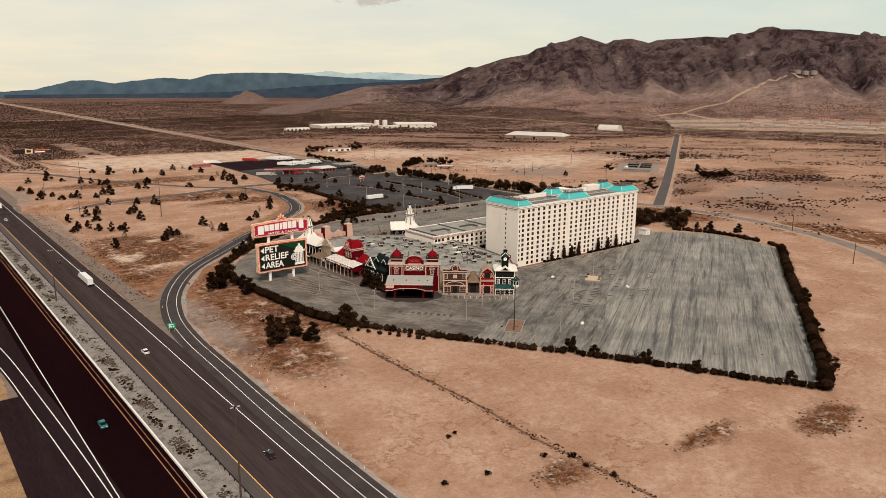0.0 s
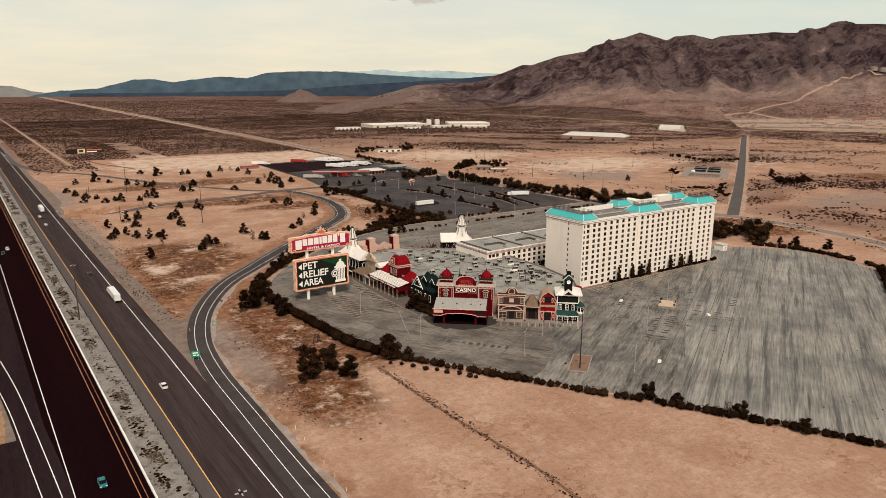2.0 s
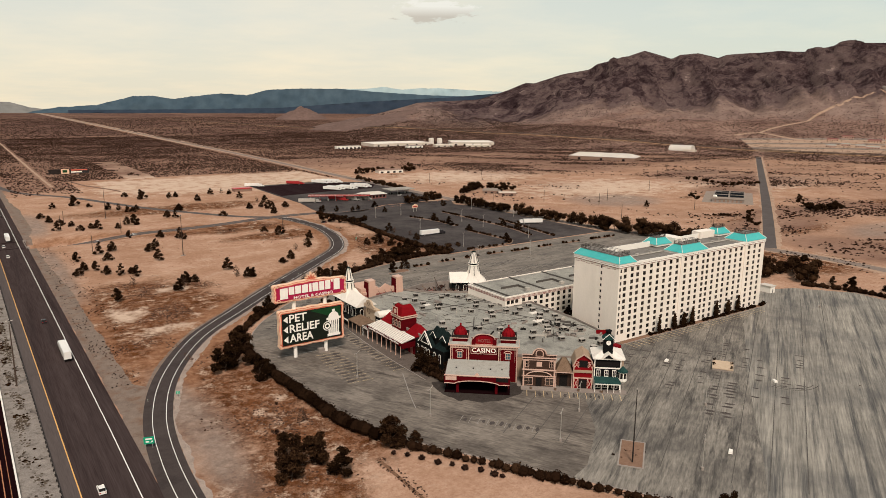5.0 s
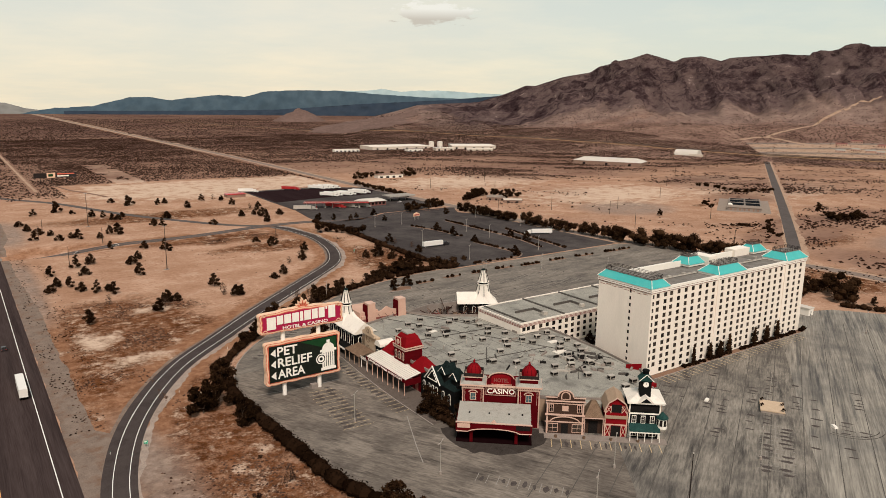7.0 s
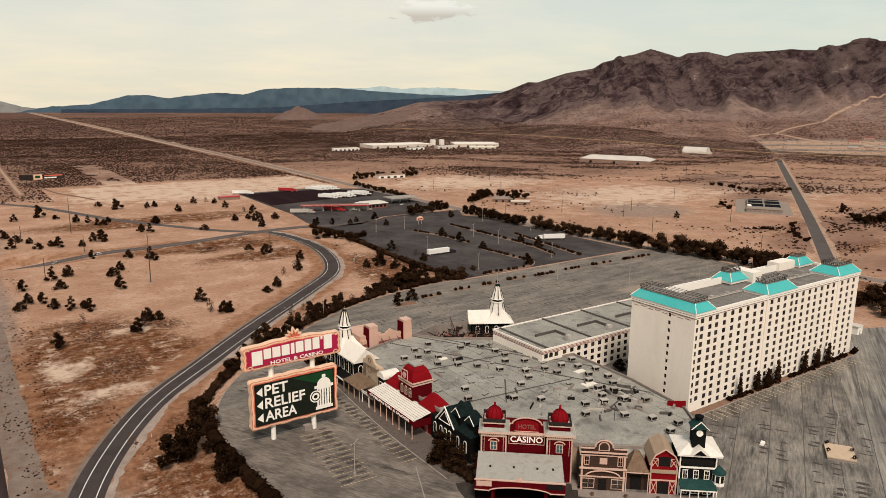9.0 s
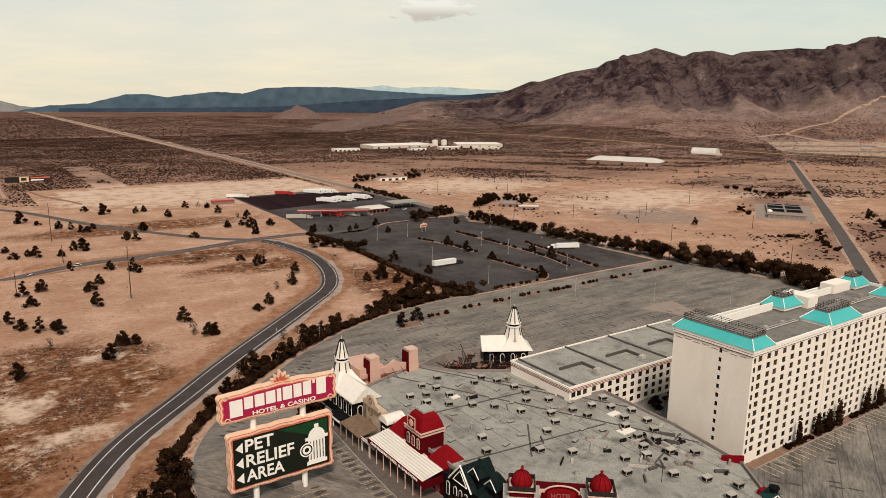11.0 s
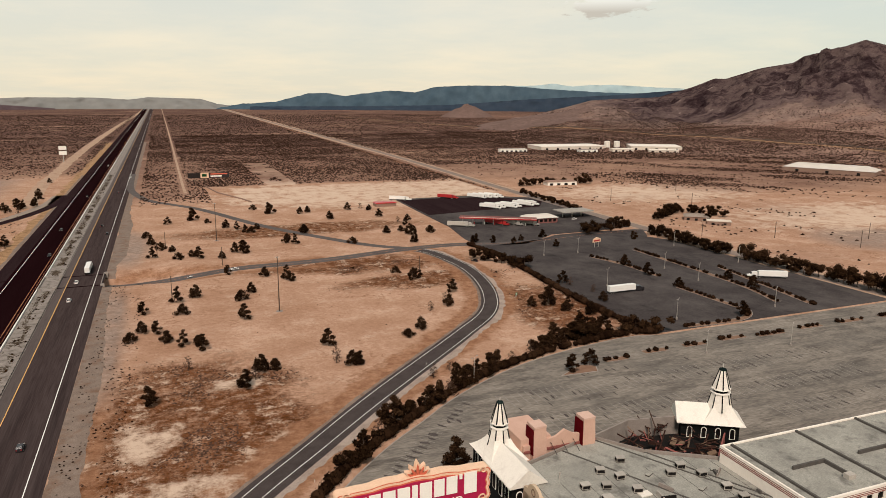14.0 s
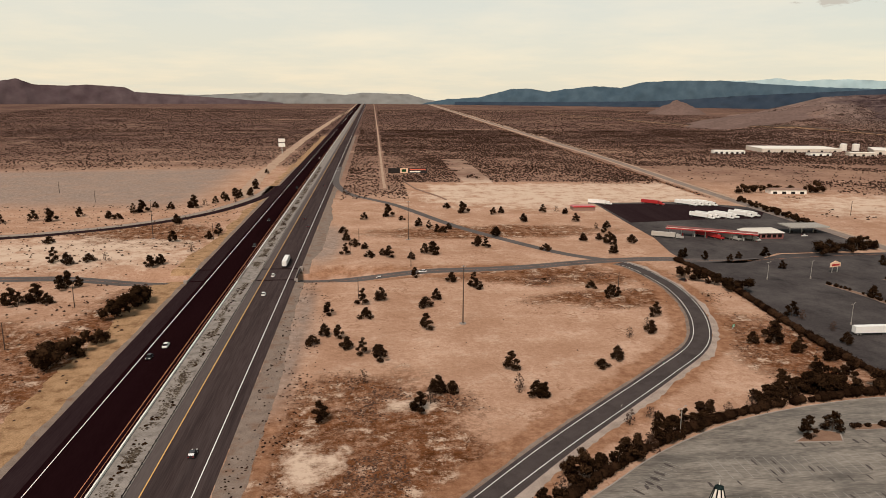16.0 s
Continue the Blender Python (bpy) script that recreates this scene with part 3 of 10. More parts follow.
class Geo:
    """Collects vertices and faces for one mesh."""

    def __init__(self):
        self.v, self.f = [], []

    def add(self, verts, faces):
        n = len(self.v)
        self.v += [tuple(p) for p in verts]
        self.f += [tuple(n + i for i in q) for q in faces]
        return self

    def box(self, x0, y0, z0, x1, y1, z1, m=None):
        p = [Vector((x, y, z)) for z in (z0, z1) for x, y in ((x0, y0), (x1, y0), (x1, y1), (x0, y1))]
        if m is not None:
            p = [m @ q for q in p]
        return self.add(p, [(3, 2, 1, 0), (4, 5, 6, 7), (0, 1, 5, 4), (1, 2, 6, 5), (2, 3, 7, 6), (3, 0, 4, 7)])

    def prism(self, poly, z0, z1, m=None):
        n = len(poly)
        p = [Vector((x, y, z)) for z in (z0, z1) for x, y in poly]
        if m is not None:
            p = [m @ q for q in p]
        return self.add(p, [tuple(range(n - 1, -1, -1)), tuple(range(n, 2 * n))] + [(i, (i + 1) % n, n + (i + 1) % n, n + i) for i in range(n)])

    def upright(self, poly, y0, y1, m=None):
        """A plate: poly in x and z, from y0 to y1."""
        n = len(poly)
        p = [Vector((x, y, z)) for y in (y0, y1) for x, z in poly]
        if m is not None:
            p = [m @ q for q in p]
        return self.add(p, [tuple(range(n)), tuple(range(2 * n - 1, n - 1, -1))] + [((i + 1) % n, i, n + i, n + (i + 1) % n) for i in range(n)])

    def lathe(self, rings, sides=12, m=None, cap=True):
        """rings: (radius, z) from the bottom up."""
        p, f = [], []
        for r, z in rings:
            p += [Vector((r * math.cos(2 * math.pi * k / sides), r * math.sin(2 * math.pi * k / sides), z)) for k in range(sides)]
        for a in range(len(rings) - 1):
            f += [(a * sides + k, a * sides + (k + 1) % sides, (a + 1) * sides + (k + 1) % sides, (a + 1) * sides + k) for k in range(sides)]
        if cap:
            f += [tuple(range(sides - 1, -1, -1)), tuple(range((len(rings) - 1) * sides, len(rings) * sides))]
        if m is not None:
            p = [m @ q for q in p]
        return self.add(p, f)

    def tube(self, a, b, r0, r1=None, sides=6):
        a, b = Vector(a), Vector(b)
        q = (b - a).to_track_quat("Z", "Y").to_matrix().to_4x4()
        return self.lathe([(r0, 0), (r0 if r1 is None else r1, (b - a).length)], sides, Matrix.Translation(a) @ q)

    def hip(self, x0, y0, x1, y1, z0, z1, inx, iny, m=None):
        """A hipped or flat-topped roof."""
        p = [Vector(c) for c in ((x0, y0, z0), (x1, y0, z0), (x1, y1, z0), (x0, y1, z0), (x0 + inx, y0 + iny, z1), (x1 - inx, y0 + iny, z1),
                                 (x1 - inx, y1 - iny, z1), (x0 + inx, y1 - iny, z1))]
        if m is not None:
            p = [m @ q for q in p]
        return self.add(p, [(3, 2, 1, 0), (4, 5, 6, 7), (0, 1, 5, 4), (1, 2, 6, 5), (2, 3, 7, 6), (3, 0, 4, 7)])

    def gable(self, x0, y0, x1, y1, z0, z1, m=None):
        """A pitched roof with its ridge along y."""
        c = (x0 + x1) / 2
        return self.upright([(x0, z0), (x1, z0), (c, z1)], y0, y1, m)

    def mesh(self, name, material, smooth=False):
        me = bpy.data.meshes.new(name)
        me.from_pydata(self.v, [], self.f)
        me.materials.append(material)
        if smooth:
            me.polygons.foreach_set("use_smooth", [True] * len(me.polygons))
        me.update()
        return me


def thing(name, label, category, group="", at=(0, 0, 0)):
    ob = new(name)
    ob.empty_display_size = 0.5
    ob.matrix_basis = Matrix.Translation(at)
    return tagged(ob, label, category, group)


def part(name, geo, material, parent, label="", smooth=False, kind=""):
    """One mesh under a thing or a part; the geometry is given in the world."""
    me = geo if isinstance(geo, bpy.types.Mesh) else geo.mesh(name, material, smooth)
    ob = new(name, me)
    ob.parent = parent
    if parent.data is None:
        ob.matrix_parent_inverse = parent.matrix_basis.inverted()
    return tagged(ob, label, kind=kind)


def piece(name, me, parent, m):
    """A repeat of one mesh under a thing or a part, at m in the world."""
    ob = new(name, me)
    ob.parent = parent
    if parent.data is None:
        ob.matrix_parent_inverse = parent.matrix_basis.inverted()
    ob.matrix_basis = m
    return ob


def setting(name, geo, material, label, category, kind="structure", smooth=False):
    return tagged(new(name, geo.mesh(name, material, smooth)), label, category, kind=kind)


def whole(name, geo, material, label, category, group="", smooth=False, at=None):
    """A thing that is one mesh."""
    if at is not None:
        geo.v = [(x - at[0], y - at[1], z - at[2]) for x, y, z in geo.v]
    ob = new(name, geo.mesh(name, material, smooth))
    if at is not None:
        ob.matrix_basis = Matrix.Translation(at)
    return tagged(ob, label, category, group)


def lettering(name, text, material, size, parent, m, label="", width=None, depth=0.06):
    """Raised letters, read from -y, with their middle at m."""
    cu = bpy.data.curves.new(name, "FONT")
    cu.body, cu.size, cu.extrude, cu.align_x, cu.align_y = text, size, depth, "CENTER", "CENTER"
    cu.offset = 0.018 * size
    cu.resolution_u = 3
    tmp = bpy.data.objects.new(name, cu)
    scene.collection.objects.link(tmp)
    dg = bpy.context.evaluated_depsgraph_get()
    me = bpy.data.meshes.new_from_object(tmp.evaluated_get(dg))
    bpy.data.objects.remove(tmp)
    xs = [v.co.x for v in me.vertices]
    k = width / (max(xs) - min(xs)) if width else 1
    me.transform(m @ pose(0, 0, 0, 90, 0, 0) @ Matrix.Diagonal((k, 1, 1, 1)))
    me.materials.clear()
    me.materials.append(material)
    return part(name, me, material, parent, label)


def spline(points, step=4.0, closed=False):
    """A smooth line through a few points."""
    p = [Vector((*q[:2], 0)) for q in points]
    out = []
    n = len(p)
    for i in range(n if closed else n - 1):
        a, b, c, d = (p[(i - 1) % n], p[i], p[(i + 1) % n], p[(i + 2) % n]) if closed else (p[max(i - 1, 0)], p[i], p[i + 1], p[min(i + 2, n - 1)])
        k = max(1, int((c - b).length / step))
        for j in range(k):
            t = j / k
            out.append(0.5 * (2 * b + (c - a) * t + (2 * a - 5 * b + 4 * c - d) * t * t + (3 * b - a - 3 * c + d) * t ** 3))
    if not closed:
        out.append(p[-1])
    return out


def normals_of(line):
    out = []
    for i in range(len(line)):
        d = line[min(i + 1, len(line) - 1)] - line[max(i - 1, 0)]
        out.append(Vector((d.y, -d.x, 0)).normalized())
    return out


def ribbon(line, left, right, z, geo=None, height=None):
    """A strip along a line, from `left` to `right` metres to its right side; left and right may be functions of the share of the way."""
    geo = geo or Geo()
    ns, k = normals_of(line), len(line) - 1
    val = lambda f, i: f(i / k) if callable(f) else f  # noqa: E731
    v = []
    for i, (p, n) in enumerate(zip(line, ns)):
        for o in (val(left, i), val(right, i)):
            q = p + n * o
            v.append((q.x, q.y, z + gz(q.x, q.y)))
    return geo.add(v, [(2 * i, 2 * i + 1, 2 * i + 3, 2 * i + 2) for i in range(k)])


def dashes(line, off, width, z, on, gap, geo):
    """Painted dashes along a line."""
    ns, run, want = normals_of(line), 0.0, 0.0
    for i in range(len(line) - 1):
        d = line[i + 1] - line[i]
        while want <= run + d.length:
            a = line[i] + d * ((want - run) / d.length) + ns[i] * off
            b = a + d.normalized() * on
            w = ns[i] * width / 2
            geo.add([(q.x, q.y, z + gz(q.x, q.y)) for q in (a - w, a + w, b + w, b - w)], [(0, 1, 2, 3)])
            want += on + gap
        run += d.length
    return geo


# ---------------------------------------------------------------- ground

UNDER_Y = 358.0


def smooth(x, a, b):
    t = min(1, max(0, (x - a) / (b - a)))
    return t * t * (3 - 2 * t)


def gz(x, y):
    """Height of the ground: flat, but for the cut in which the cross road dips under the highway."""
    d = abs(y - UNDER_Y)
    if d > 18 or x < -330 or x > -95:
        return 0.0
    deep = 5.2 * smooth(x, -320, -255) * (1 - smooth(x, -178, -105))
    return -deep * (1 - smooth(d, 7.5, 17))


def blob(x, y, cx, cy, rx, ry):
    return max(0.0, 1 - ((x - cx) / rx) ** 2 - ((y - cy) / ry) ** 2)


def scrub_at(x, y):
    """How thick the brush stands, 0 to 1."""
    n = noise.fractal(Vector((x * 0.006, y * 0.006, 0.3)), 1.0, 2.0, 4) * 0.5
    n2 = noise.noise(Vector((x * 0.02, y * 0.02, 5.1))) * 0.5
    if x < -243:
        s = (y - 868 - 0.12 * (x + 400)) / 50
    elif x < 205:
        s = (y - 610) / 70
    else:
        far = 0.55 * (x - 215) + 0.85 * (y - 520)
        s = max((x - 520) / 160 if y < 560 else 0, (far - 110) / 120, (x - 235) / 90 - 0.25 if y < 60 else -1)
        s = min(s, 1.0) * (0.55 if y < 560 else 1.0)
        if x < 1000 and y < 900:
            s -= 0.16
        for cx, cy, rx, ry in ((625, 375, 120, 120), (505, 285, 60, 50), (500, 90, 60, 150), (290, 15, 50, 95), (560, 660, 260, 170), (420, 150, 90, 40), (330, 130, 70, 30)):
            s = max(s, 1.5 * blob(x, y, cx, cy, rx, ry))
        if y < -60 - 0.2 * (x - 200):
            s = min(s, 0.25)
    if -112 < x < 172 and 560 < y < 742 or -48 < x < -14 and 740 < y < 1000 and noise.noise(Vector((x * 0.05, y * 0.05, 8))) > -0.25:
        s -= 1.6
    return min(1.0, max(0.0, s + n * 0.9 + n2 * 0.4 if s > -1 else 0.0))


def soil_at(x, y):
    """Red and dark disturbed soil: beside the ramp, round the site and under dry grass."""
    s = 0.0
    for cx, cy, rx, ry in ((-145, 25, 30, 56), (-156, -28, 22, 46), (-146, 165, 46, 62), (-158, 95, 34, 80), (-168, 45, 18, 50), (-125, 150, 28, 30), (-52, -187, 20, 9), (-90, -171, 18, 5), (-138, -159, 12, 7), (-40, 345, 80, 26), (20, 225, 32, 60),
                           (-128, -6, 16, 34), (215, 40, 45, 45), (240, -70, 40, 60), (-20, 300, 60, 20), (-300, 470, 60, 60), (-262, 250, 22, 120), (-285, 180, 45, 90), (-302, 250, 40, 44),
                           (-60, 470, 110, 30), (425, 272, 34, 9), (338, 178, 22, 9), (332, 156, 26, 10), (410, 172, 40, 12), (330, 110, 60, 22), (452, 154, 60, 14), (560, 120, 90, 50), (300, 20, 40, 60)):
        s = max(s, min(1.0, 1.25 * blob(x, y, cx, cy, rx, ry)))
    return s


def pale_at(x, y):
    s = 0.0
    for cx, cy, rx, ry in ((20, 640, 160, 110), (-162, 152, 12, 15), (-132, 186, 13, 8), (-150, 120, 16, 10), (330, 560, 150, 90), (-330, 420, 110, 60), (400, 380, 150, 90), (600, 330, 160, 100)):
        s = max(s, min(1.0, 1.1 * blob(x, y, cx, cy, rx, ry)))
    if -90 < x < 172 and 585 < y < 742:
        s = max(s, 0.95 * smooth(y, 585, 615) * (1 - smooth(y, 712, 742)))
    if -50 < x < -12 and 738 < y < 1005:
        s = max(s, 1.0)
    return s


RAMP = [(-184.0, -300), (-184.0, -200), (-183.6, -100), (-182.0, -40), (-180.4, 0), (-175.5, 33), (-164, 67), (-143, 103), (-115, 133), (-85, 164), (-39, 208), (-14, 234),
        (0, 262), (8, 292), (11, 320), (9, 345), (6, 362), (1, 372)]
RAMP_LINE = spline(RAMP, 7.0)
RAMP_SIDE = normals_of(RAMP_LINE)


def bank_at(x, y):
    """Loose reddish dirt: both sides of the exit ramp and a strip beside the highway's gravel."""
    s = 0.8 * max(0.0, 1 - abs(x + 175.5) / 5.0) * smooth(y, 30, 60) * (1 - smooth(y, 330, 350)) if -186 < x < -165 else 0.0
    if -182 < x < -60 and 338 < y < 380:
        s = max(s, 0.9 * (1 - smooth(abs(abs(y - UNDER_Y - 2) - 10), 2, 7)))
    if -200 < x < 40 and -140 < y < 385:
        k = min(range(len(RAMP_LINE)), key=lambda i: (RAMP_LINE[i].x - x) ** 2 + (RAMP_LINE[i].y - y) ** 2)
        o = (x - RAMP_LINE[k].x) * RAMP_SIDE[k].x + (y - RAMP_LINE[k].y) * RAMP_SIDE[k].y
        if abs(o) < 26:
            s = max(s, (1 - smooth(-o, 9, 17)) * smooth(y, 20, 90) if o < 0 else (1 - smooth(o, 8, 15)) * (0.5 + 0.5 * smooth(y, 0, 80)))
    return s


def grey_at(x, y):
    """Grey stony soil: the cleared field west of the highway and the graded land beside the carriageways."""
    s = 0.0
    if x < -270 and y > 520:
        s = smooth(y, 560, 640) * (1 - smooth(y, 850 + 0.12 * (x + 400), 905 + 0.12 * (x + 400))) * (1 - smooth(x, -330, -285)) * 0.9
    for cx, cy, rx, ry in ((-176, 440, 14, 70), (-178, 260, 9, 90), (-168, 20, 10, 60), (390, 60, 70, 35), (640, 430, 60, 40), (330, 300, 60, 50)):
        s = max(s, 0.85 * min(1.0, 1.4 * blob(x, y, cx, cy, rx, ry)))
    return s


def spread(lo, hi, step, end_lo, end_hi, grow=1.13):
    a = list(np.arange(lo, hi + 0.1, step))
    d = step
    while a[-1] < end_hi:
        d *= grow
        a.append(min(end_hi, a[-1] + d))
    d = step
    while a[0] > end_lo:
        d *= grow
        a.insert(0, max(end_lo, a[0] - d))
    return a


def make_ground():
    xs = spread(-420, 330, 5.0, -4900, 4700)
    ys = spread(-260, 720, 5.0, -2500, 4720)
    nx, ny = len(xs), len(ys)
    v = [(x, y, gz(x, y)) for y in ys for x in xs]
    f = [(j * nx + i, j * nx + i + 1, (j + 1) * nx + i + 1, (j + 1) * nx + i) for j in range(ny - 1) for i in range(nx - 1)]
    me = bpy.data.meshes.new("ground")
    me.from_pydata(v, [], f)
    me.materials.append(MAT_GROUND)
    # `far` grows with distance and carries the plain's painted darkening
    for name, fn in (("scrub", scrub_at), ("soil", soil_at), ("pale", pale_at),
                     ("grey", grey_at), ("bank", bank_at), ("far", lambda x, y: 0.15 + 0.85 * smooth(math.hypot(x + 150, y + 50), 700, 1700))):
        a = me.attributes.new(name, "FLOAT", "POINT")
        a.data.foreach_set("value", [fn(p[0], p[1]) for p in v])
    me.polygons.foreach_set("use_smooth", [True] * len(me.polygons))
    me.update()
    tagged(new("ground", me), "tan desert ground with reddish soil and dry brush", "ground", kind="structure")


make_ground()

# ---------------------------------------------------------------- mountains

EYE0 = Vector((-205, -150, 100))


def interp(table, a):
    if a <= table[0][0]:
        return table[0][1]
    for (a0, e0), (a1, e1) in zip(table, table[1:]):
        if a <= a1:
            return e0 + (e1 - e0) * (a - a0) / (a1 - a0)
    return table[-1][1]


# bearing from +y, and the height angle of the crest above the eye's level
CREST = [(25.5, -2.4), (27.4, -1.86), (29.5, -1.25), (31.0, -0.88), (32.7, -0.40), (34.7, -0.26), (37.6, -0.10), (39.8, 0.60), (41.3, 1.20), (42.0, 1.18), (44.1, 1.87),
         (46.2, 2.23), (46.8, 2.68), (48.7, 3.1), (50.3, 3.61), (51.7, 3.24), (52.3, 3.04), (52.9, 3.31), (54.2, 3.38), (55.6, 3.05), (56.2, 3.28), (59.8, 3.5),
         (61.3, 3.4), (62.6, 3.6), (64.0, 3.88), (66.6, 3.84), (69.6, 3.4), (75, 3.0), (84, 2.4), (96, 1.2), (108, -1.5)]


def crag(a, r, x, y):
    """Height of the mountain terrain at a bearing and a distance from the eye."""
    top = EYE0.z + CREST_R * math.tan(radians(interp(CREST, a)))
    t = (r - 1250) / (CREST_R - 1250)
    fan = 0.27 * smooth(t, 0.04, 0.74)
    rise = min(1.0, max(0.0, (t - 0.50) / 0.50))
    rise = 0.73 * rise ** 1.1
    n = noise.ridged_multi_fractal(Vector((x * 0.0021, y * 0.0021, 0.7)), 0.95, 2.1, 6, 1.0, 2.0)
    g = noise.fractal(Vector((x * 0.010, y * 0.010, 2.7)), 0.8, 2.0, 5)
    # spurs running down the face, leaning one way
    spur = noise.ridged_multi_fractal(Vector((a * 0.26 + 0.0017 * r, r * 0.0007, 4.4)), 0.9, 2.1, 5, 1.0, 2.0)
    steep = smooth(t, 0.50, 0.74)
    if r > CREST_R:
        back = 1 - smooth(r, CREST_R + 30, 3700) * 0.9
        return top * back + (g * 4 - 4) * steep
    hold = 1 - smooth(t, 0.88, 1.0)
    h = top * (fan + rise)
    h += top * 0.20 * (n - 1.15) * steep * hold + g * 0.055 * top * steep * (0.2 + 0.8 * hold)
    h += top * 0.16 * (spur - 1.15) * smooth(t, 0.46, 0.66) * hold
    # cliffs in steps
    if h > 0.45 * top:
        k = top * 0.17
        q = (h / k) % 1.0
        h += k * 0.30 * (smooth(q, 0.35, 0.65) - q) * steep
    return min(h, top * 1.01)


CREST_R = 2690.0


def make_mountain():
    A, R = np.arange(25.5, 108.01, 0.16), list(np.arange(1250, 1900, 26)) + list(np.arange(1900, 2760, 10)) + list(np.arange(2760, 3760, 70))
    v, rock = [], []
    for a in A:
        sx, cy = math.sin(radians(a)), math.cos(radians(a))
        edge = min(1.0, (a - 25.5) / 2.0, (108 - a) / 6)
        for r in R:
            x, y = EYE0.x + r * sx, EYE0.y + r * cy
            e = min(1.0, (r - 1250) / 150)
            t = (r - 1250) / (CREST_R - 1250)
            foot = smooth(a, 25.5, 40) * 0.06
            rock.append(smooth(t + foot, 0.46, 0.84) * edge * (0.35 + 0.65 * smooth(a, 31, 40)))
            v.append((x, y, max(-1.0, crag(a, r, x, y) * edge * e - 1.0)))
    n = len(R)
    f = [(i * n + j, (i + 1) * n + j, (i + 1) * n + j + 1, i * n + j + 1) for i in range(len(A) - 1) for j in range(n - 1)]
    g = Geo()
    g.v, g.f = v, f
    ob = setting("mountain", g, MAT_ROCK, "bare brown rocky desert mountain with layered cliffs", "mountain", smooth=True)
    ob.data.attributes.new("rock", "FLOAT", "POINT").data.foreach_set("value", rock)


make_mountain()


def cinder_hill(bearing, dist, height, half):
    g = Geo()
    cx, cy = EYE0.x + dist * math.sin(radians(bearing)), EYE0.y + dist * math.cos(radians(bearing))
    rings = 14
    for i in range(rings):
        r = half * (1 - i / (rings - 1))
        for k in range(40):
            a = 2 * math.pi * k / 40
            w = 1 + 0.16 * noise.noise(Vector((math.cos(a) * 1.6, math.sin(a) * 1.6, bearing)))
            h = height * (1 - (r / half)) ** 0.9 * (1 + 0.22 * noise.fractal(Vector((3 * r / half * math.cos(a), 3 * r / half * math.sin(a), bearing)), 0.8, 2, 4)) - 1
            g.v.append((cx + r * w * math.cos(a), cy + r * w * math.sin(a) * 0.8, h))
    g.f = [(i * 40 + k, i * 40 + (k + 1) % 40, (i + 1) * 40 + (k + 1) % 40, (i + 1) * 40 + k) for i in range(rings - 1) for k in range(40)]
    setting("hill", g, MAT_SCREE, "low bare tan desert hill", "hill", smooth=True)


MAT_SCREE = surf("bare_hill_soil", (0.105, 0.066, 0.054), (0.185, 0.120, 0.097), 60, 8, 0.95, bump=1.0)
cinder_hill(23.5, 3300, 58, 125)
cinder_hill(32.2, 2350, 62, 330)
cinder_hill(29.6, 2500, 40, 230)


def far_range(name, table, dist, material, label, rough=0.05, depth=60):
    """A far skyline standing behind the plain."""
    g, n = Geo(), 0
    a0, a1 = table[0][0], table[-1][0]
    steps = int((a1 - a0) / 0.08)
    rows = 7
    for i in range(steps + 1):
        a = a0 + (a1 - a0) * i / steps
        top = EYE0.z + dist * math.tan(radians(interp(table, a) + rough * noise.fractal(Vector((a * 2.2, dist * 0.01, 0)), 0.9, 2, 5)))
        for j in range(rows):
            t = j / (rows - 1)
            r = dist - depth * (1 - t) + 16 * noise.noise(Vector((a * 1.5, t * 3, dist)))
            g.v.append((EYE0.x + r * math.sin(radians(a)), EYE0.y + r * math.cos(radians(a)), -6 + (top + 6) * t ** 0.8))
    g.f = [(i * rows + j, (i + 1) * rows + j, (i + 1) * rows + j + 1, i * rows + j + 1) for i in range(steps) for j in range(rows - 1)]
    setting(name, g, material, label, "mountain range", smooth=True)


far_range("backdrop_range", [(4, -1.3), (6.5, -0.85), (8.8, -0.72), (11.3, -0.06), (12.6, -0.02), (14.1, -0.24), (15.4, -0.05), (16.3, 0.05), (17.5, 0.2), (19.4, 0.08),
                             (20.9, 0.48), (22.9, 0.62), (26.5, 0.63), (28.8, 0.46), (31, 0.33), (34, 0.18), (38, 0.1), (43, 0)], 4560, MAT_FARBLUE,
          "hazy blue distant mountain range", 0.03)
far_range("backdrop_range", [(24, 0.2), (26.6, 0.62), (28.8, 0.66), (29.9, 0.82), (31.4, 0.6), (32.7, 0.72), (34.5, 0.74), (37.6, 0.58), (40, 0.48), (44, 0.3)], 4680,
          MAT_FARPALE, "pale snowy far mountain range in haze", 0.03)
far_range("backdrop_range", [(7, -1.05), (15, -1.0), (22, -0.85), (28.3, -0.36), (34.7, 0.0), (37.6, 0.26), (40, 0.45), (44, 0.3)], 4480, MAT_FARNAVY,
          "low far ridge, dark blue with painted haze", 0.02)
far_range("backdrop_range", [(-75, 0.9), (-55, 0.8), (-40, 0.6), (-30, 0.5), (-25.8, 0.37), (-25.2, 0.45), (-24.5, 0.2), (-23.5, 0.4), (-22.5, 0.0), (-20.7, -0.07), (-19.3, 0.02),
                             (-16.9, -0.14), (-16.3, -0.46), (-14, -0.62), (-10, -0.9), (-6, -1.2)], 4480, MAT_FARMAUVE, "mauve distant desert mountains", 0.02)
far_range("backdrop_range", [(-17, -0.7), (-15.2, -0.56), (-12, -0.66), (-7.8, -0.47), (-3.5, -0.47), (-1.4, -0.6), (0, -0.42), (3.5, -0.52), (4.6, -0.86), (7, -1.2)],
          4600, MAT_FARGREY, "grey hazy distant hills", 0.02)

# ---------------------------------------------------------------- highway

FAR_Y = 4600


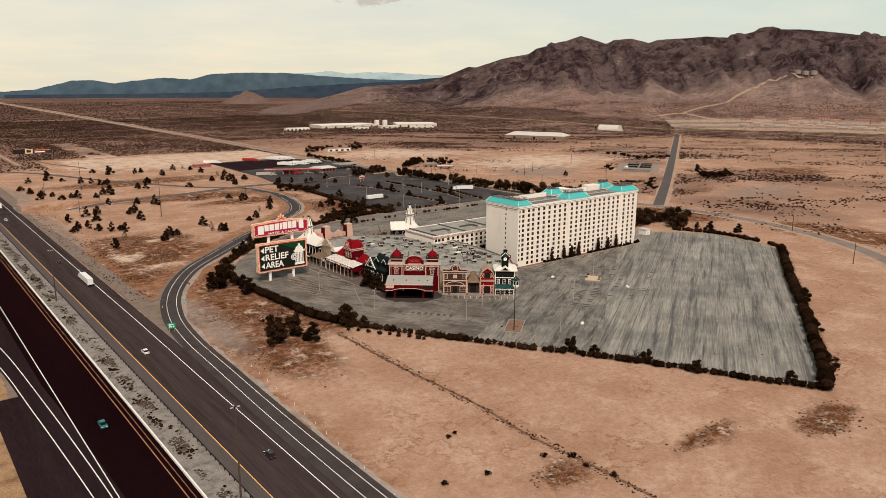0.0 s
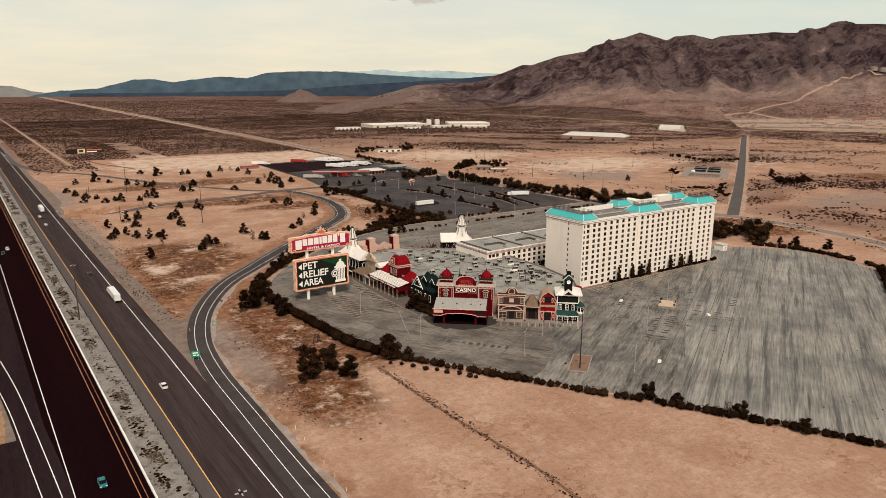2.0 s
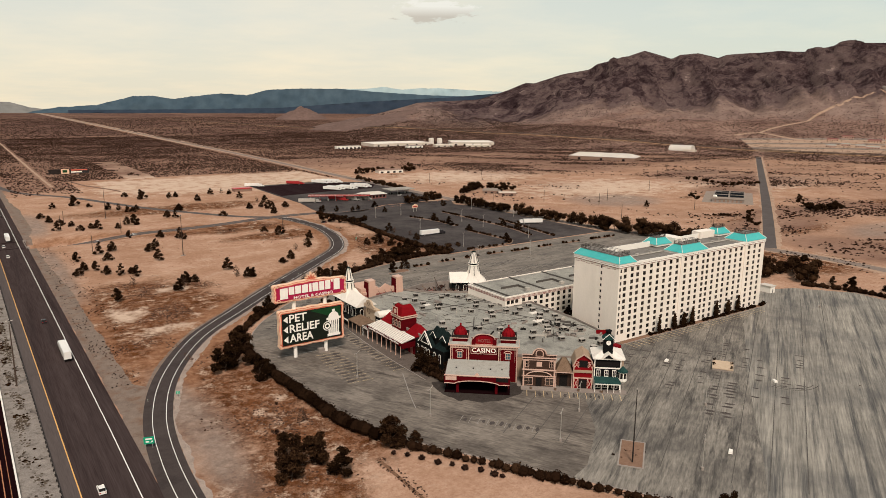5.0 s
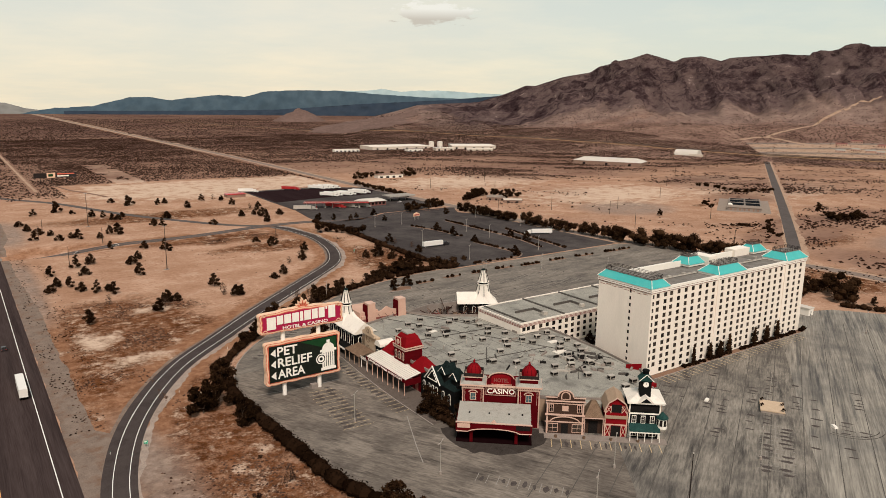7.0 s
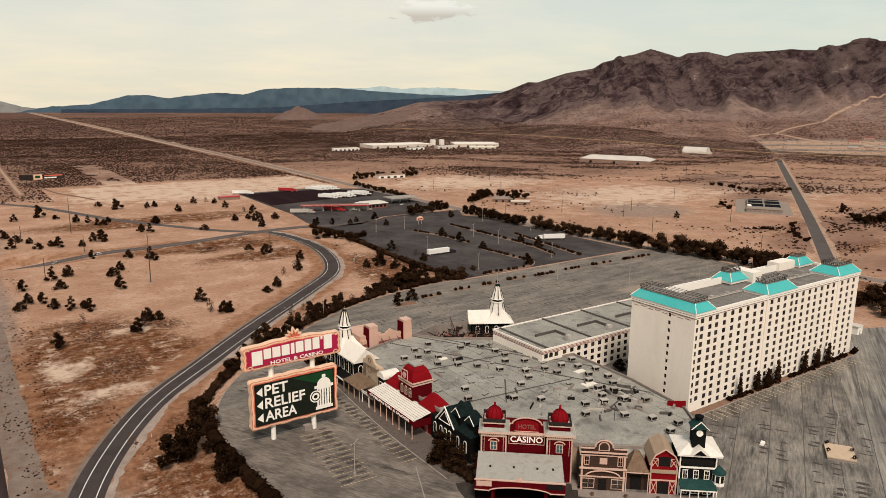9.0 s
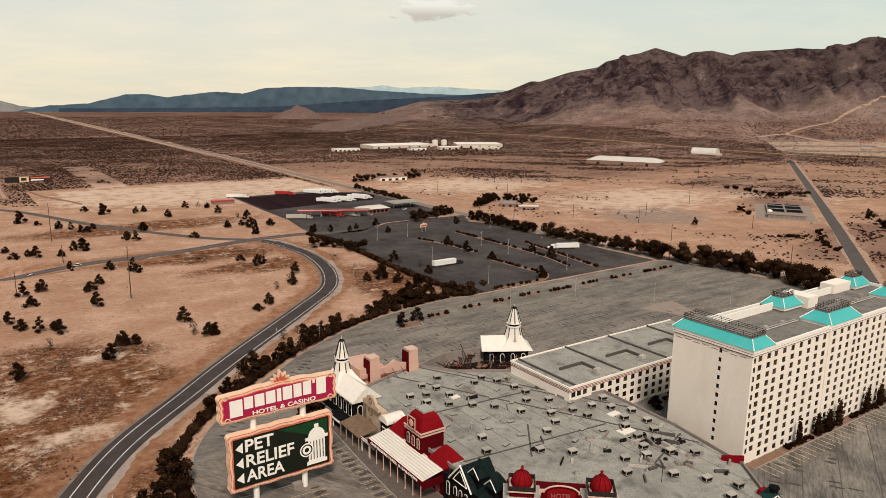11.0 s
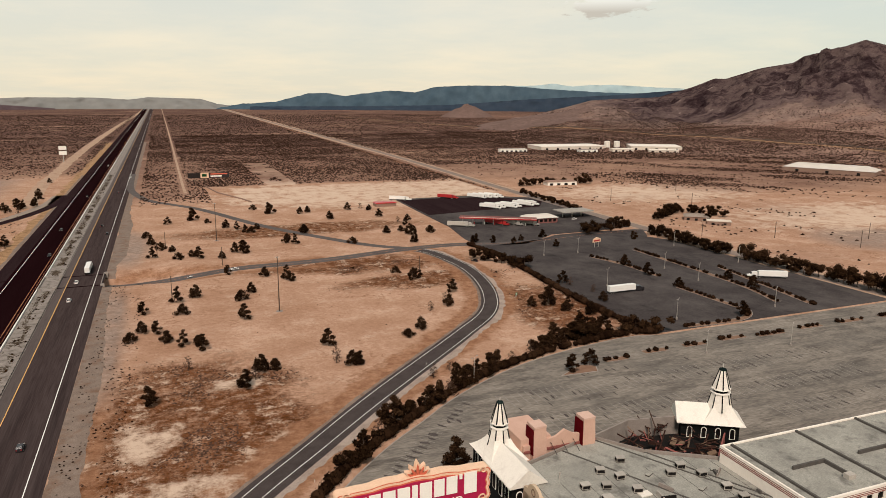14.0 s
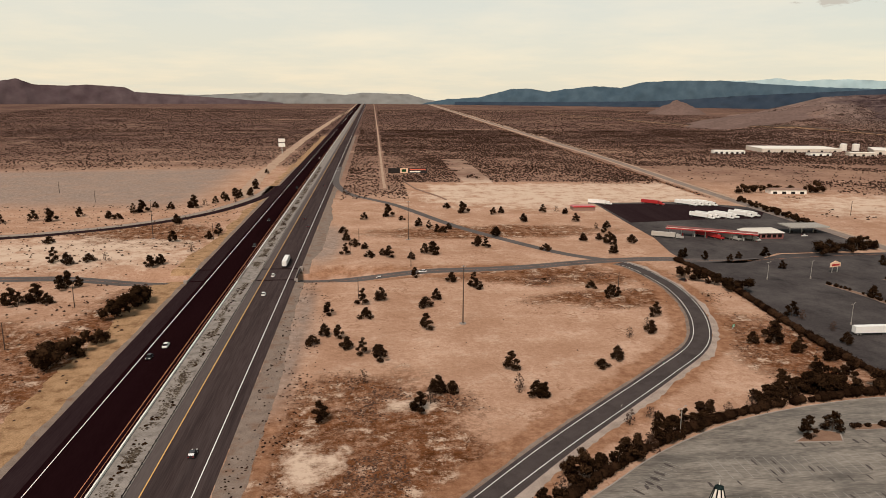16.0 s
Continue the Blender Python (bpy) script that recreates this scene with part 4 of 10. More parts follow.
def straight(x, y0, y1, step=40):
    n = max(1, int(abs(y1 - y0) / step))
    return [Vector((x, y0 + (y1 - y0) * i / n, 0)) for i in range(n + 1)]


def flat_strip(x0, x1, y0, y1, z, geo=None, step=200.0):
    geo = geo or Geo()
    n = max(1, int((y1 - y0) / step))
    v = []
    for i in range(n + 1):
        y = y0 + (y1 - y0) * i / n
        v += [(x0, y, z), (x1, y, z)]
    return geo.add(v, [(2 * i, 2 * i + 1, 2 * i + 3, 2 * i + 2) for i in range(n)])


Y0 = -900
setting("road_northbound", flat_strip(-207.0, -185.7, Y0, FAR_Y, 0.05), MAT_OLDASPH, "worn brownish-grey highway carriageway with dark wheel tracks", "road")
setting("road_shoulder_west", flat_strip(-207.2, -203.4, Y0, FAR_Y, 0.055), MAT_SHOULDER, "paler highway shoulder asphalt", "road shoulder")
setting("road_southbound", flat_strip(-234.5, -216.2, Y0, FAR_Y, 0.05), MAT_NEWASPH, "fresh nearly black highway carriageway", "road")
setting("road_shoulder_dark", flat_strip(-242.0, -234.4, Y0, FAR_Y, 0.045), MAT_DARKSHOULDER, "dark asphalt highway shoulder", "road shoulder")
setting("road_shoulder_outer", flat_strip(-250.0, -241.9, Y0, -20, 0.048), MAT_DARKSHOULDER, "dark asphalt where the slip road joins", "road shoulder")
setting("median", flat_strip(-216.3, -207.0, Y0, FAR_Y, 0.04), MAT_MEDIAN, "grey gravel highway median with dry brush", "median")


def ragged(line, left, right, z, amp=1.0, seed=0):
    """A strip like ribbon's whose two edges wander, as loose soil and gravel do."""
    g, k, v = Geo(), len(line) - 1, []
    val = lambda f, i: f(i / k) if callable(f) else f  # noqa: E731
    for i, (p, n) in enumerate(zip(line, normals_of(line))):
        for s, o in enumerate((val(left, i), val(right, i))):
            w = noise.noise(Vector((p.x * 0.06, p.y * 0.06, seed + 7 * s))) * 1.5 + noise.noise(Vector((p.x * 0.31, p.y * 0.31, seed + 3 + 7 * s))) * 0.8
            q = p + n * (o + amp * w)
            v.append((q.x, q.y, z + gz(q.x, q.y)))
    return g.add(v, [(2 * i, 2 * i + 1, 2 * i + 3, 2 * i + 2) for i in range(k)])


def east_reach(t):
    y = 20 + 1480 * t
    return 8.6 - 3.6 * smooth(y, 205, 300) + 4 * smooth(y, 390, 420) * (1 - smooth(y, 520, 600))


setting("verge_east", ragged(straight(-185.8, 20, 1500, 1.6), 0.0, east_reach, 0.03, 0.75, 1), MAT_GRAVEL, "grey gravel verge beside the highway", "verge")
setting("verge_west", ragged(straight(-242.0, -260, 1500, 1.8), lambda t: -16 + 7 * smooth(t, 0.34, 0.42), 0.6, 0.03, 2.2, 3), MAT_DRYGRASS, "straw-coloured dry grass verge beside the highway", "verge")
setting("verge_west_dirt", ragged(straight(-242.0, -260, 900, 1.8), -2.6, 0.4, 0.036, 0.8, 4), MAT_GRAVEL, "grey gravel edge of the highway shoulder", "verge")

paint = Geo()
flat_strip(-190.36, -190.1, 28, FAR_Y, 0.075, paint)
paint.add([(-190.83, Y0, 0.075), (-190.57, Y0, 0.075), (-190.57, -40, 0.075), (-190.83, -40, 0.075), (-190.1, 28, 0.075), (-190.36, 28, 0.075)], [(0, 1, 2, 3), (3, 2, 4, 5)])
flat_strip(-232.63, -232.37, Y0, FAR_Y, 0.075, paint)
# the merging ramp's two lines on the west side
ramp_w = spline([(-233.2, -180), (-233.8, -99), (-237, -17), (-240.5, 37), (-249, 110), (-262, 190)])
ribbon(ramp_w, -0.13, 0.13, 0.09, paint)
ramp_w2 = spline([(-234.5, -180), (-237.4, -96), (-240.3, -35), (-243.5, 17), (-252.5, 95), (-266, 175)])
ribbon(ramp_w2, -0.13, 0.13, 0.09, paint)
setting("road_marking_white", paint, MAT_WHITE, "white highway edge and lane lines", "road marking")
g = ribbon(spline([(-233, -260), (-236, -99), (-239, -17), (-243, 37), (-252, 100), (-268, 175), (-312, 262), (-356, 330)]), -3.0, 4.6, 0.06)
setting("road_ramp_west", g, MAT_DARKSHOULDER, "dark asphalt slip road joining the highway", "road")
g = flat_strip(-203.45, -203.15, Y0, FAR_Y, 0.075)
setting("road_marking_yellow", g, MAT_YELLOW, "yellow highway edge line", "road marking")
g = flat_strip(-219.4, -219.15, Y0, FAR_Y, 0.075)
flat_strip(-217.9, -217.75, Y0, FAR_Y, 0.075, g)
setting("road_marking_dull", g, MAT_DIM_YELLOW, "dull orange highway edge line", "road marking")

# bridges over the cross road
for name, x0, x1, mat in (("bridge", -207.6, -186.4, MAT_OLDASPH), ("bridge", -242.4, -215.9, MAT_NEWASPH)):
    br = thing(name, "flat concrete highway bridge over the cross road", "bridge", "highway bridges", (0.5 * (x0 + x1), UNDER_Y, 0))
    part("deck", Geo().box(x0, 346, -1.3, x1, 370, 0.03), MAT_CONC, br)
    for y in (345.4, 370):
        part("abutment", Geo().box(x0, y, -5.6, x1, y + 0.6, -1.31), MAT_CONC, br)
    for x in (x0, x1 - 0.35):
        part("parapet", Geo().box(x, 344, 0.0, x + 0.35, 372, 0.85), MAT_CONC, br, "pale concrete parapet")
    for x in (x0 - 1.6, x1):
        for y in (344.2, 370.8):
            part("wing_wall", Geo().box(x, y, -5.4, x + 1.6, y + 1.0, 1.1), MAT_CURB, br, "pale concrete wing wall")
    for y in (345.5, 369.6):
        part("joint", Geo().box(x0 + 0.4, y, 0.055, x1 - 0.4, y + 1.6, 0.066), MAT_NEWASPH, br, "dark bridge joint")

# barrier along the median and its guard rail
bar = thing("median_barrier", "low pale concrete kerb barrier along the median", "barrier", at=(-216.2, 0, 0))
part("wall", Geo().box(-216.45, Y0, 0.04, -216.0, 3000, 0.75), MAT_TRIM, bar)
rail = thing("guard_rail", "weathered steel guard rail on short posts", "guard rail", at=(-207.3, 0, 0))
part("beam", Geo().box(-207.42, -420, 0.45, -207.32, 700, 0.78), MAT_DARKSTEEL, rail)
post_me = Geo().box(-0.12, -0.12, 0, 0.12, 0.12, 0.75).mesh("rail_post", MAT_DARKSTEEL)
for i in range(170):
    piece("post", post_me, rail, pose(-207.55, -180 + 3.2 * i, 0.03))

# ---------------------------------------------------------------- other roads

ramp = spline(RAMP)
fine_ramp = spline(RAMP, 1.3)
up_ramp = [q for q in fine_ramp if q.y > 30]
setting("road_verge_ramp", ragged(fine_ramp, 4.0, lambda t: 6.0 + 1.6 * smooth(t, 0.45, 0.58) - 1.0 * smooth(t, 0.78, 0.9), 0.035, 1.3, 13), MAT_VERGE, "pale gravel verge of the curving exit ramp", "verge")
setting("verge_grit_ramp", ragged(up_ramp, -5.9, -4.0, 0.032, 0.5, 14), MAT_GRAVEL, "grey grit edge of the exit ramp", "verge")
setting("road_ramp", ribbon(ramp, -4.6, lambda t: 4.4 + 0.7 * smooth(t, 0.5, 0.6) * (1 - smooth(t, 0.74, 0.84)), 0.065), MAT_RAMP, "dark asphalt exit ramp curving to the casino", "road")
g = ribbon(ramp, lambda t: -1.85 - 1.35 * smooth(t, 0.50, 0.66), lambda t: -1.65 - 1.35 * smooth(t, 0.50, 0.66), 0.09)
ribbon(ramp, lambda t: 2.25 + 1.1 * smooth(t, 0.60, 0.72), lambda t: 2.45 + 1.1 * smooth(t, 0.60, 0.72), 0.09, g)
setting("road_marking_ramp", g, MAT_WHITE, "white edge lines of the exit ramp", "road marking")
gore = Geo().prism([(-187.0, 22), (-186.6, -6), (-184.5, -6), (-178, 34), (-170, 54), (-181.5, 70)], 0.02, 0.045)
setting("verge_gore", gore, MAT_GRAVEL, "grey gravel gore between highway and ramp", "verge")

cross = spline([(-900, 372), (-500, 362), (-345, 357), (-282, 358), (-210, 358), (-133, 360), (-67, 364), (-10, 377), (30, 380), (75, 372), (130, 380), (188, 384)])
setting("road_cross", ribbon(cross, -5.0, 5.0, 0.05), MAT_ROAD, "grey two-lane road passing under the highway", "road")
g = ribbon(cross, -0.12, 0.12, 0.075)
setting("road_marking_cross", g, MAT_DIM_YELLOW, "worn yellow centre line", "road marking")
north = spline([(-188, 900), (-186, 760), (-176, 690), (-162, 648), (-126, 592), (-86, 497), (-54, 440), (-26, 398), (-2, 378)])
setting("road_ramp_north", ribbon(north, -3.6, 3.6, 0.055), MAT_ROAD, "grey slip road curving off the highway", "road")
west_off = spline([(-241, 720), (-246, 650), (-268, 574), (-300, 524), (-347, 486), (-420, 458), (-620, 420), (-900, 390)])
setting("road_slip_west", ribbon(west_off, -4.5, 4.5, 0.055), MAT_DARKSHOULDER, "dark slip road west of the highway", "road")
setting("verge_slip_west", ribbon(west_off, 4.6, 12.5, 0.03), MAT_PATCH, "pale gravel beside the slip road", "verge")
blvd = spline([(196, 4600), (200, 1800), (199, 1024), (191, 660), (190, 487), (192, 372), (193, 232), (200, 170), (222, 110), (238, 60), (238, 0), (226, -50), (200, -98),
               (150, -150), (60, -230), (-60, -320)], 12)
setting("road_boulevard", ribbon(blvd, -5.0, 5.0, 0.055), MAT_DUSTROAD, "straight dusty two-lane desert road", "road")
setting("verge_boulevard", ragged(blvd, lambda t: -17 + 8 * smooth(t, 0.60, 0.72), lambda t: 15 - 6 * smooth(t, 0.60, 0.72), 0.02, 1.6, 15), MAT_PALEDIRT, "pale graded dirt beside the desert road", "verge")
setting("track_boulevard", ragged(straight(176, 640, 2600, 8), -3, 3, 0.024, 0.8, 16), MAT_DIRTBAND, "second dirt track beside the desert road", "track")
out_road = spline([(240, 76), (468, 219), (1044, 588), (1290, 745)], 20)
setting("verge_to_mountain", ragged(spline([(240, 76), (468, 219), (1044, 588)], 4), -5.4, 7.6, 0.03, 1.8, 17), MAT_PALEDIRT, "pale graded dirt beside the road to the mountain", "verge")
setting("road_to_mountain", ribbon(out_road, -4.4, 4.4, 0.06), MAT_ROAD, "grey road running to the mountain", "road")
rail_line = spline([(560, 3000), (760, 1960), (892, 1409), (973, 1019), (1069, 637), (1163, 395), (1260, 130), (1420, -320)], 30)
setting("track_dirt", ragged(spline([(-133, 700), (-134, 870), (-135, 1720), (-139, 3230), (-142, 4400)], 6), -1.5, 1.5, 0.03, 0.5, 18), MAT_PALEDIRT, "pale dirt track through the brush", "track")
setting("track_dirt_west", ragged(spline([(-264, 640), (-276, 880), (-276, 1700), (-244, 3600), (-240, 4400)], 6), -7, 7, 0.03, 1.6, 19), MAT_PALEDIRT, "pale dirt track beside the highway", "track")

# ---------------------------------------------------------------- paved lots

SITE_W = [(40, 179), (25, 181), (-9, 175), (-36, 166), (-63, 151), (-82, 136), (-98, 123), (-116, 104), (-127, 84), (-130.5, 60), (-128, 16), (-126, -8), (-118, -26),
          (-104, -50), (-90, -73), (-79, -91), (-68, -108), (-57, -128), (-43, -152), (-29, -175)]
site_w = spline(SITE_W, 5)
edge = [(p.x, p.y) for p in site_w]
SPLIT = min(range(len(edge)), key=lambda i: abs(edge[i][1] - 84) + (0 if edge[i][0] < -100 else 999))
south = edge[SPLIT:] + [(-24, -173), (40, -136), (100, -100), (160, -64), (166, -50), (168, -15), (150, 8), (135, 14), (134, 84)]
setting("pavement_south_lot", Geo().prism(south, -0.4, 0.06), MAT_LOT, "large faded grey asphalt car park with worn stripes and tyre marks", "car park")
front = [q for q in edge[SPLIT:] if q[1] > -106] + [(-62, -107), (-40, -92), (-20, -77), (17, -50), (44, -32), (70, -14), (97, -2.5), (2, -3.2), (-10, 20), (-50, 60), (-75, 84)]
setting("pavement_front_lot", Geo().prism(front, 0.0, 0.064), MAT_LOT_FRONT, "patched grey asphalt before the casino and the hotel", "car park")
west = [q for q in edge[SPLIT:] if q[1] > -70] + [(-84, -66), (-66, -52), (-52, -34), (-56, -8), (-60, 20), (-62, 60), (-75, 84)]
setting("pavement_west_lot", Geo().prism(west, 0.0, 0.069), MAT_LOT_WEST, "mottled grey-brown asphalt car park before the casino", "car park")
mid = edge[:SPLIT + 1] + [(134, 84), (150, 60), (196, 70), (207, 110), (203, 142), (196, 172), (188, 181)]
setting("pavement_mid_lot", Geo().prism(mid, -0.4, 0.055), MAT_LOT_MID, "faded grey asphalt car park behind the casino", "car park")
north_lot = [(42, 181), (188, 183), (186, 230), (184, 290), (181, 345), (164, 376), (120, 384), (96, 378), (70, 372), (44, 368), (43, 300), (38, 250)]
setting("pavement_north_lot", Geo().prism(north_lot, -0.4, 0.05), MAT_LOT_DARK, "dark asphalt lorry and car park with planted islands", "car park")
stop = [(43, 366), (72, 362), (110, 390), (150, 392), (184, 398), (186, 470), (194, 560), (140, 597), (54, 594), (51, 505), (50, 441), (43, 396)]
setting("pavement_truck_stop", Geo().prism(stop, -0.4, 0.045), MAT_LOT_DARK, "dark asphalt forecourt of the truck stop", "car park")
setting("pavement_patch", Geo().prism([(96, 117), (121, 118), (114, 96), (104, 100)], 0.0, 0.075), MAT_PATCH, "pale bare patch in the car park", "car park")

# kerbs
for name, line, label in (("kerb_west", site_w, "pale concrete kerb round the car park"),
                          ("kerb_east", spline([(-29, -175), (40, -137), (100, -101), (161, -65), (167, -50), (169, -15)], 6), "pale concrete kerb round the car park")):
    g = Geo()
    ns = normals_of(line)
    for i in range(len(line) - 1):
        a, b, n0, n1 = line[i], line[i + 1], ns[i], ns[i + 1]
        q = [a - n0 * 0.2, a + n0 * 0.2, b + n1 * 0.2, b - n1 * 0.2]
        g.add([(p.x, p.y, z) for z in (0.0, 0.2) for p in q], [(4, 5, 6, 7), (0, 1, 5, 4), (2, 3, 7, 6), (1, 2, 6, 5), (3, 0, 4, 7)])
    setting(name, g, MAT_CURB, label, "kerb")


def stalls(name, x0, y0, n, pitch, length, heading, label, material=None, width=0.16, double=False, kind="structure"):
    """A row of painted stall lines, starting at x0, y0 and going along the heading."""
    g = Geo()
    m = pose(x0, y0, 0, 0, 0, heading)
    for i in range(n):
        a = i * pitch
        for s in ((-1, 1) if double else (1,)):
            q = [m @ Vector(p) for p in ((a, 0, 0.082), (a + width, 0, 0.082), (a + width, s * length, 0.082), (a, s * length, 0.082))]
            g.add(q, [(0, 1, 2, 3)])
    return setting(name, g, material or MAT_FADED, label, "parking stripes", kind=kind)


wash = spline([(-131, -30), (-131.5, -74), (-130, -112), (-131.5, -140), (-130, -166), (-130.5, -200), (-134, -250)], 3)
setting("track_wash", ribbon(wash, -0.55, 0.55, 0.03), surf("dark_wash_soil", (0.10, 0.05, 0.028), (0.26, 0.145, 0.09), 1.2, 0.3, 0.95), "thin dark dry-grass line across the sand", "track")
setting("pavement_stop_patch", Geo().prism([(54, 498), (112, 508), (166, 510), (186, 540), (160, 572), (110, 588), (56, 586)], 0.0, 0.052), MAT_DARKSHOULDER, "fresh dark asphalt at the back of the truck stop", "car park")
setting("pavement_junction", Geo().prism([(58, 358), (96, 341), (140, 348), (174, 362), (186, 384), (150, 390), (112, 388), (72, 364)], 0.0, 0.062), MAT_LOT_DARK, "worn asphalt junction before the truck stop", "road")
# ---------------------------------------------------------------- hotel tower


def punched(length, height, us, vs, w, h, depth, m, skip=()):
    """A wall face in the plane y = 0 of m, x along it, with rows of openings and their reveals."""
    g = Geo()
    xb, zb = [0.0], [0.0]
    for u in us:
        xb += [u - w / 2, u + w / 2]
    for v in vs:
        zb += [v - h / 2, v + h / 2]
    xb.append(length)
    zb.append(height)
    for i in range(len(xb) - 1):
        for j in range(len(zb) - 1):
            x0, x1, z0, z1 = xb[i], xb[i + 1], zb[j], zb[j + 1]
            if i % 2 and j % 2 and ((i // 2, j // 2) not in skip):
                g.add([m @ Vector(p) for p in ((x0, 0, z0), (x1, 0, z0), (x1, 0, z1), (x0, 0, z1), (x0, depth, z0), (x1, depth, z0), (x1, depth, z1), (x0, depth, z1))],
                      [(0, 1, 5, 4), (1, 2, 6, 5), (2, 3, 7, 6), (3, 0, 4, 7)])
            else:
                g.add([m @ Vector(p) for p in ((x0, 0, z0), (x1, 0, z0), (x1, 0, z1), (x0, 0, z1))], [(0, 1, 2, 3)])
    return g


def window_mesh(name, w, h, glass, mullion=True):
    """Frame, pane and mullion of one window; -y is outside, the pane lies at y = 0."""
    f = Geo()
    t = 0.07
    for x0, z0, x1, z1 in ((-w / 2, -h / 2, -w / 2 + t, h / 2), (w / 2 - t, -h / 2, w / 2, h / 2), (-w / 2 + t, -h / 2, w / 2 - t, -h / 2 + t), (-w / 2 + t, h / 2 - t, w / 2 - t, h / 2)):
        f.box(x0, -0.05, z0, x1, 0.02, z1)
    if mullion:
        f.box(-0.03, -0.04, -h / 2 + t, 0.03, 0.02, h / 2 - t)
    nf = len(f.f)
    f.add([(-w / 2 + t, 0, -h / 2 + t), (w / 2 - t, 0, -h / 2 + t), (w / 2 - t, 0, h / 2 - t), (-w / 2 + t, 0, h / 2 - t)], [(0, 1, 2, 3)])
    me = f.mesh(name, MAT_WINFRAME)
    me.materials.append(glass)
    me.polygons.foreach_set("material_index", [0] * nf + [1])
    return me


WIN_A = window_mesh("hotel_window", 1.85, 1.72, MAT_CURTAIN)
WIN_B = window_mesh("hotel_window_dark", 1.85, 1.72, MAT_GLASS, False)
WIN_N = window_mesh("hotel_window_narrow", 0.85, 1.5, MAT_CURTAIN, False)
rnd = random.Random(5)
TL, TD = 104.5, 25.6     # tower length along x and depth along y
tower = thing("hotel_tower", "cream stucco twelve-storey hotel tower with teal hipped roofs", "hotel", at=(TL / 2, TD / 2, 0))
COLS = [3.9, 8.1, 11.6, 15.9, 20.2, 24.5, 28.9, 33.2, 37.5, 43.3, 47.6, 51.8, 56.2, 59.5, 63.7, 68.1, 72.2, 76.6, 81.0, 85.3, 91.6, 96.2, 100.6]
ROWS = [1.55 + 2.66 * k for k in range(12)]
skip = {(0, 0)}
south_wall = part("wall", punched(TL, 32.6, COLS, ROWS, 1.85, 1.72, 0.28, pose(0, 0, 0), skip), MAT_STUCCO, tower)
for i, u in enumerate(COLS):
    for j, v in enumerate(ROWS):
        if (i, j) not in skip:
            piece("window", WIN_B if rnd.random() < 0.17 else WIN_A, south_wall, pose(u, 0.22, v))
# the end walls and the back
end = punched(TD, 32.6, [TD - 9.7], [v + 0.2 for v in ROWS[1:]], 0.95, 1.35, 0.25, pose(0, TD, 0, 0, 0, -90))
west_wall = part("wall", end, MAT_STUCCO, tower)
WIN_S = window_mesh("stair_window", 0.95, 1.35, MAT_GLASS, False)
for v in ROWS[1:]:
    piece("window", WIN_S, west_wall, pose(0.2, 9.7, v + 0.2, 0, 0, -90))
part("wall", Geo().add([(TL, 0, 0), (TL, TD, 0), (TL, TD, 32.6), (TL, 0, 32.6)], [(0, 1, 2, 3)]), MAT_STUCCO, tower)
part("wall", Geo().add([(0, TD, 0), (TL, TD, 0), (TL, TD, 32.6), (0, TD, 32.6)], [(3, 2, 1, 0)]), MAT_STUCCO, tower)
# solid near-black box: its colour stands for the shade of unlit rooms
part("room_backing", Geo().box(0.35, 0.35, 0.1, TL - 0.35, TD - 0.35, 32.0), MAT_GRILLE_SHADE, tower, "solid dark box for the shade of unlit rooms")
# shallow pilasters at the joints, narrow windows beside the corner
for x in (40.2, 88.3):
    part("pilaster", Geo().box(x - 0.45, -0.35, 0, x + 0.45, -0.003, 32.6), MAT_STUCCO, tower)
for v in ROWS[1:]:
    part("window_surround", Geo().box(0.65, -0.05, v - 0.8, 1.65, -0.003, v + 0.8), MAT_TRIM, tower)
    piece("window", WIN_N, tower, pose(1.15, -0.06, v))
# cornice bands
for z0, z1, out, mat in ((31.95, 32.25, 0.10, MAT_REDBAND), (32.25, 32.75, 0.28, MAT_TRIM), (32.75, 32.95, 0.14, MAT_REDBAND), (32.95, 33.9, 0.34, MAT_TRIM)):
    g = Geo()
    for x0, y0, x1, y1 in ((-out, -out, TL + out, 0.4), (-out, TD - 0.4, TL + out, TD + out), (-out, 0.4, 0.4, TD - 0.4), (TL - 0.4, 0.4, TL + out, TD - 0.4)):
        g.box(x0, y0, z0, x1, y1, z1)
    part("cornice", g, mat, tower)
part("roof_deck", Geo().box(0.4, 0.4, 32.1, TL - 0.4, TD - 0.4, 32.9), MAT_TOWERROOF, tower, "grey flat roof deck")
for z in (31.2,):
    for k in range(8):
        part("stripe", Geo().box(-0.06, 1.6 + 3 * k, z - (0.25 if k % 2 else 0), -0.003, 3.7 + 3 * k, z + 0.16 - (0.25 if k % 2 else 0)), MAT_REDBAND, tower)


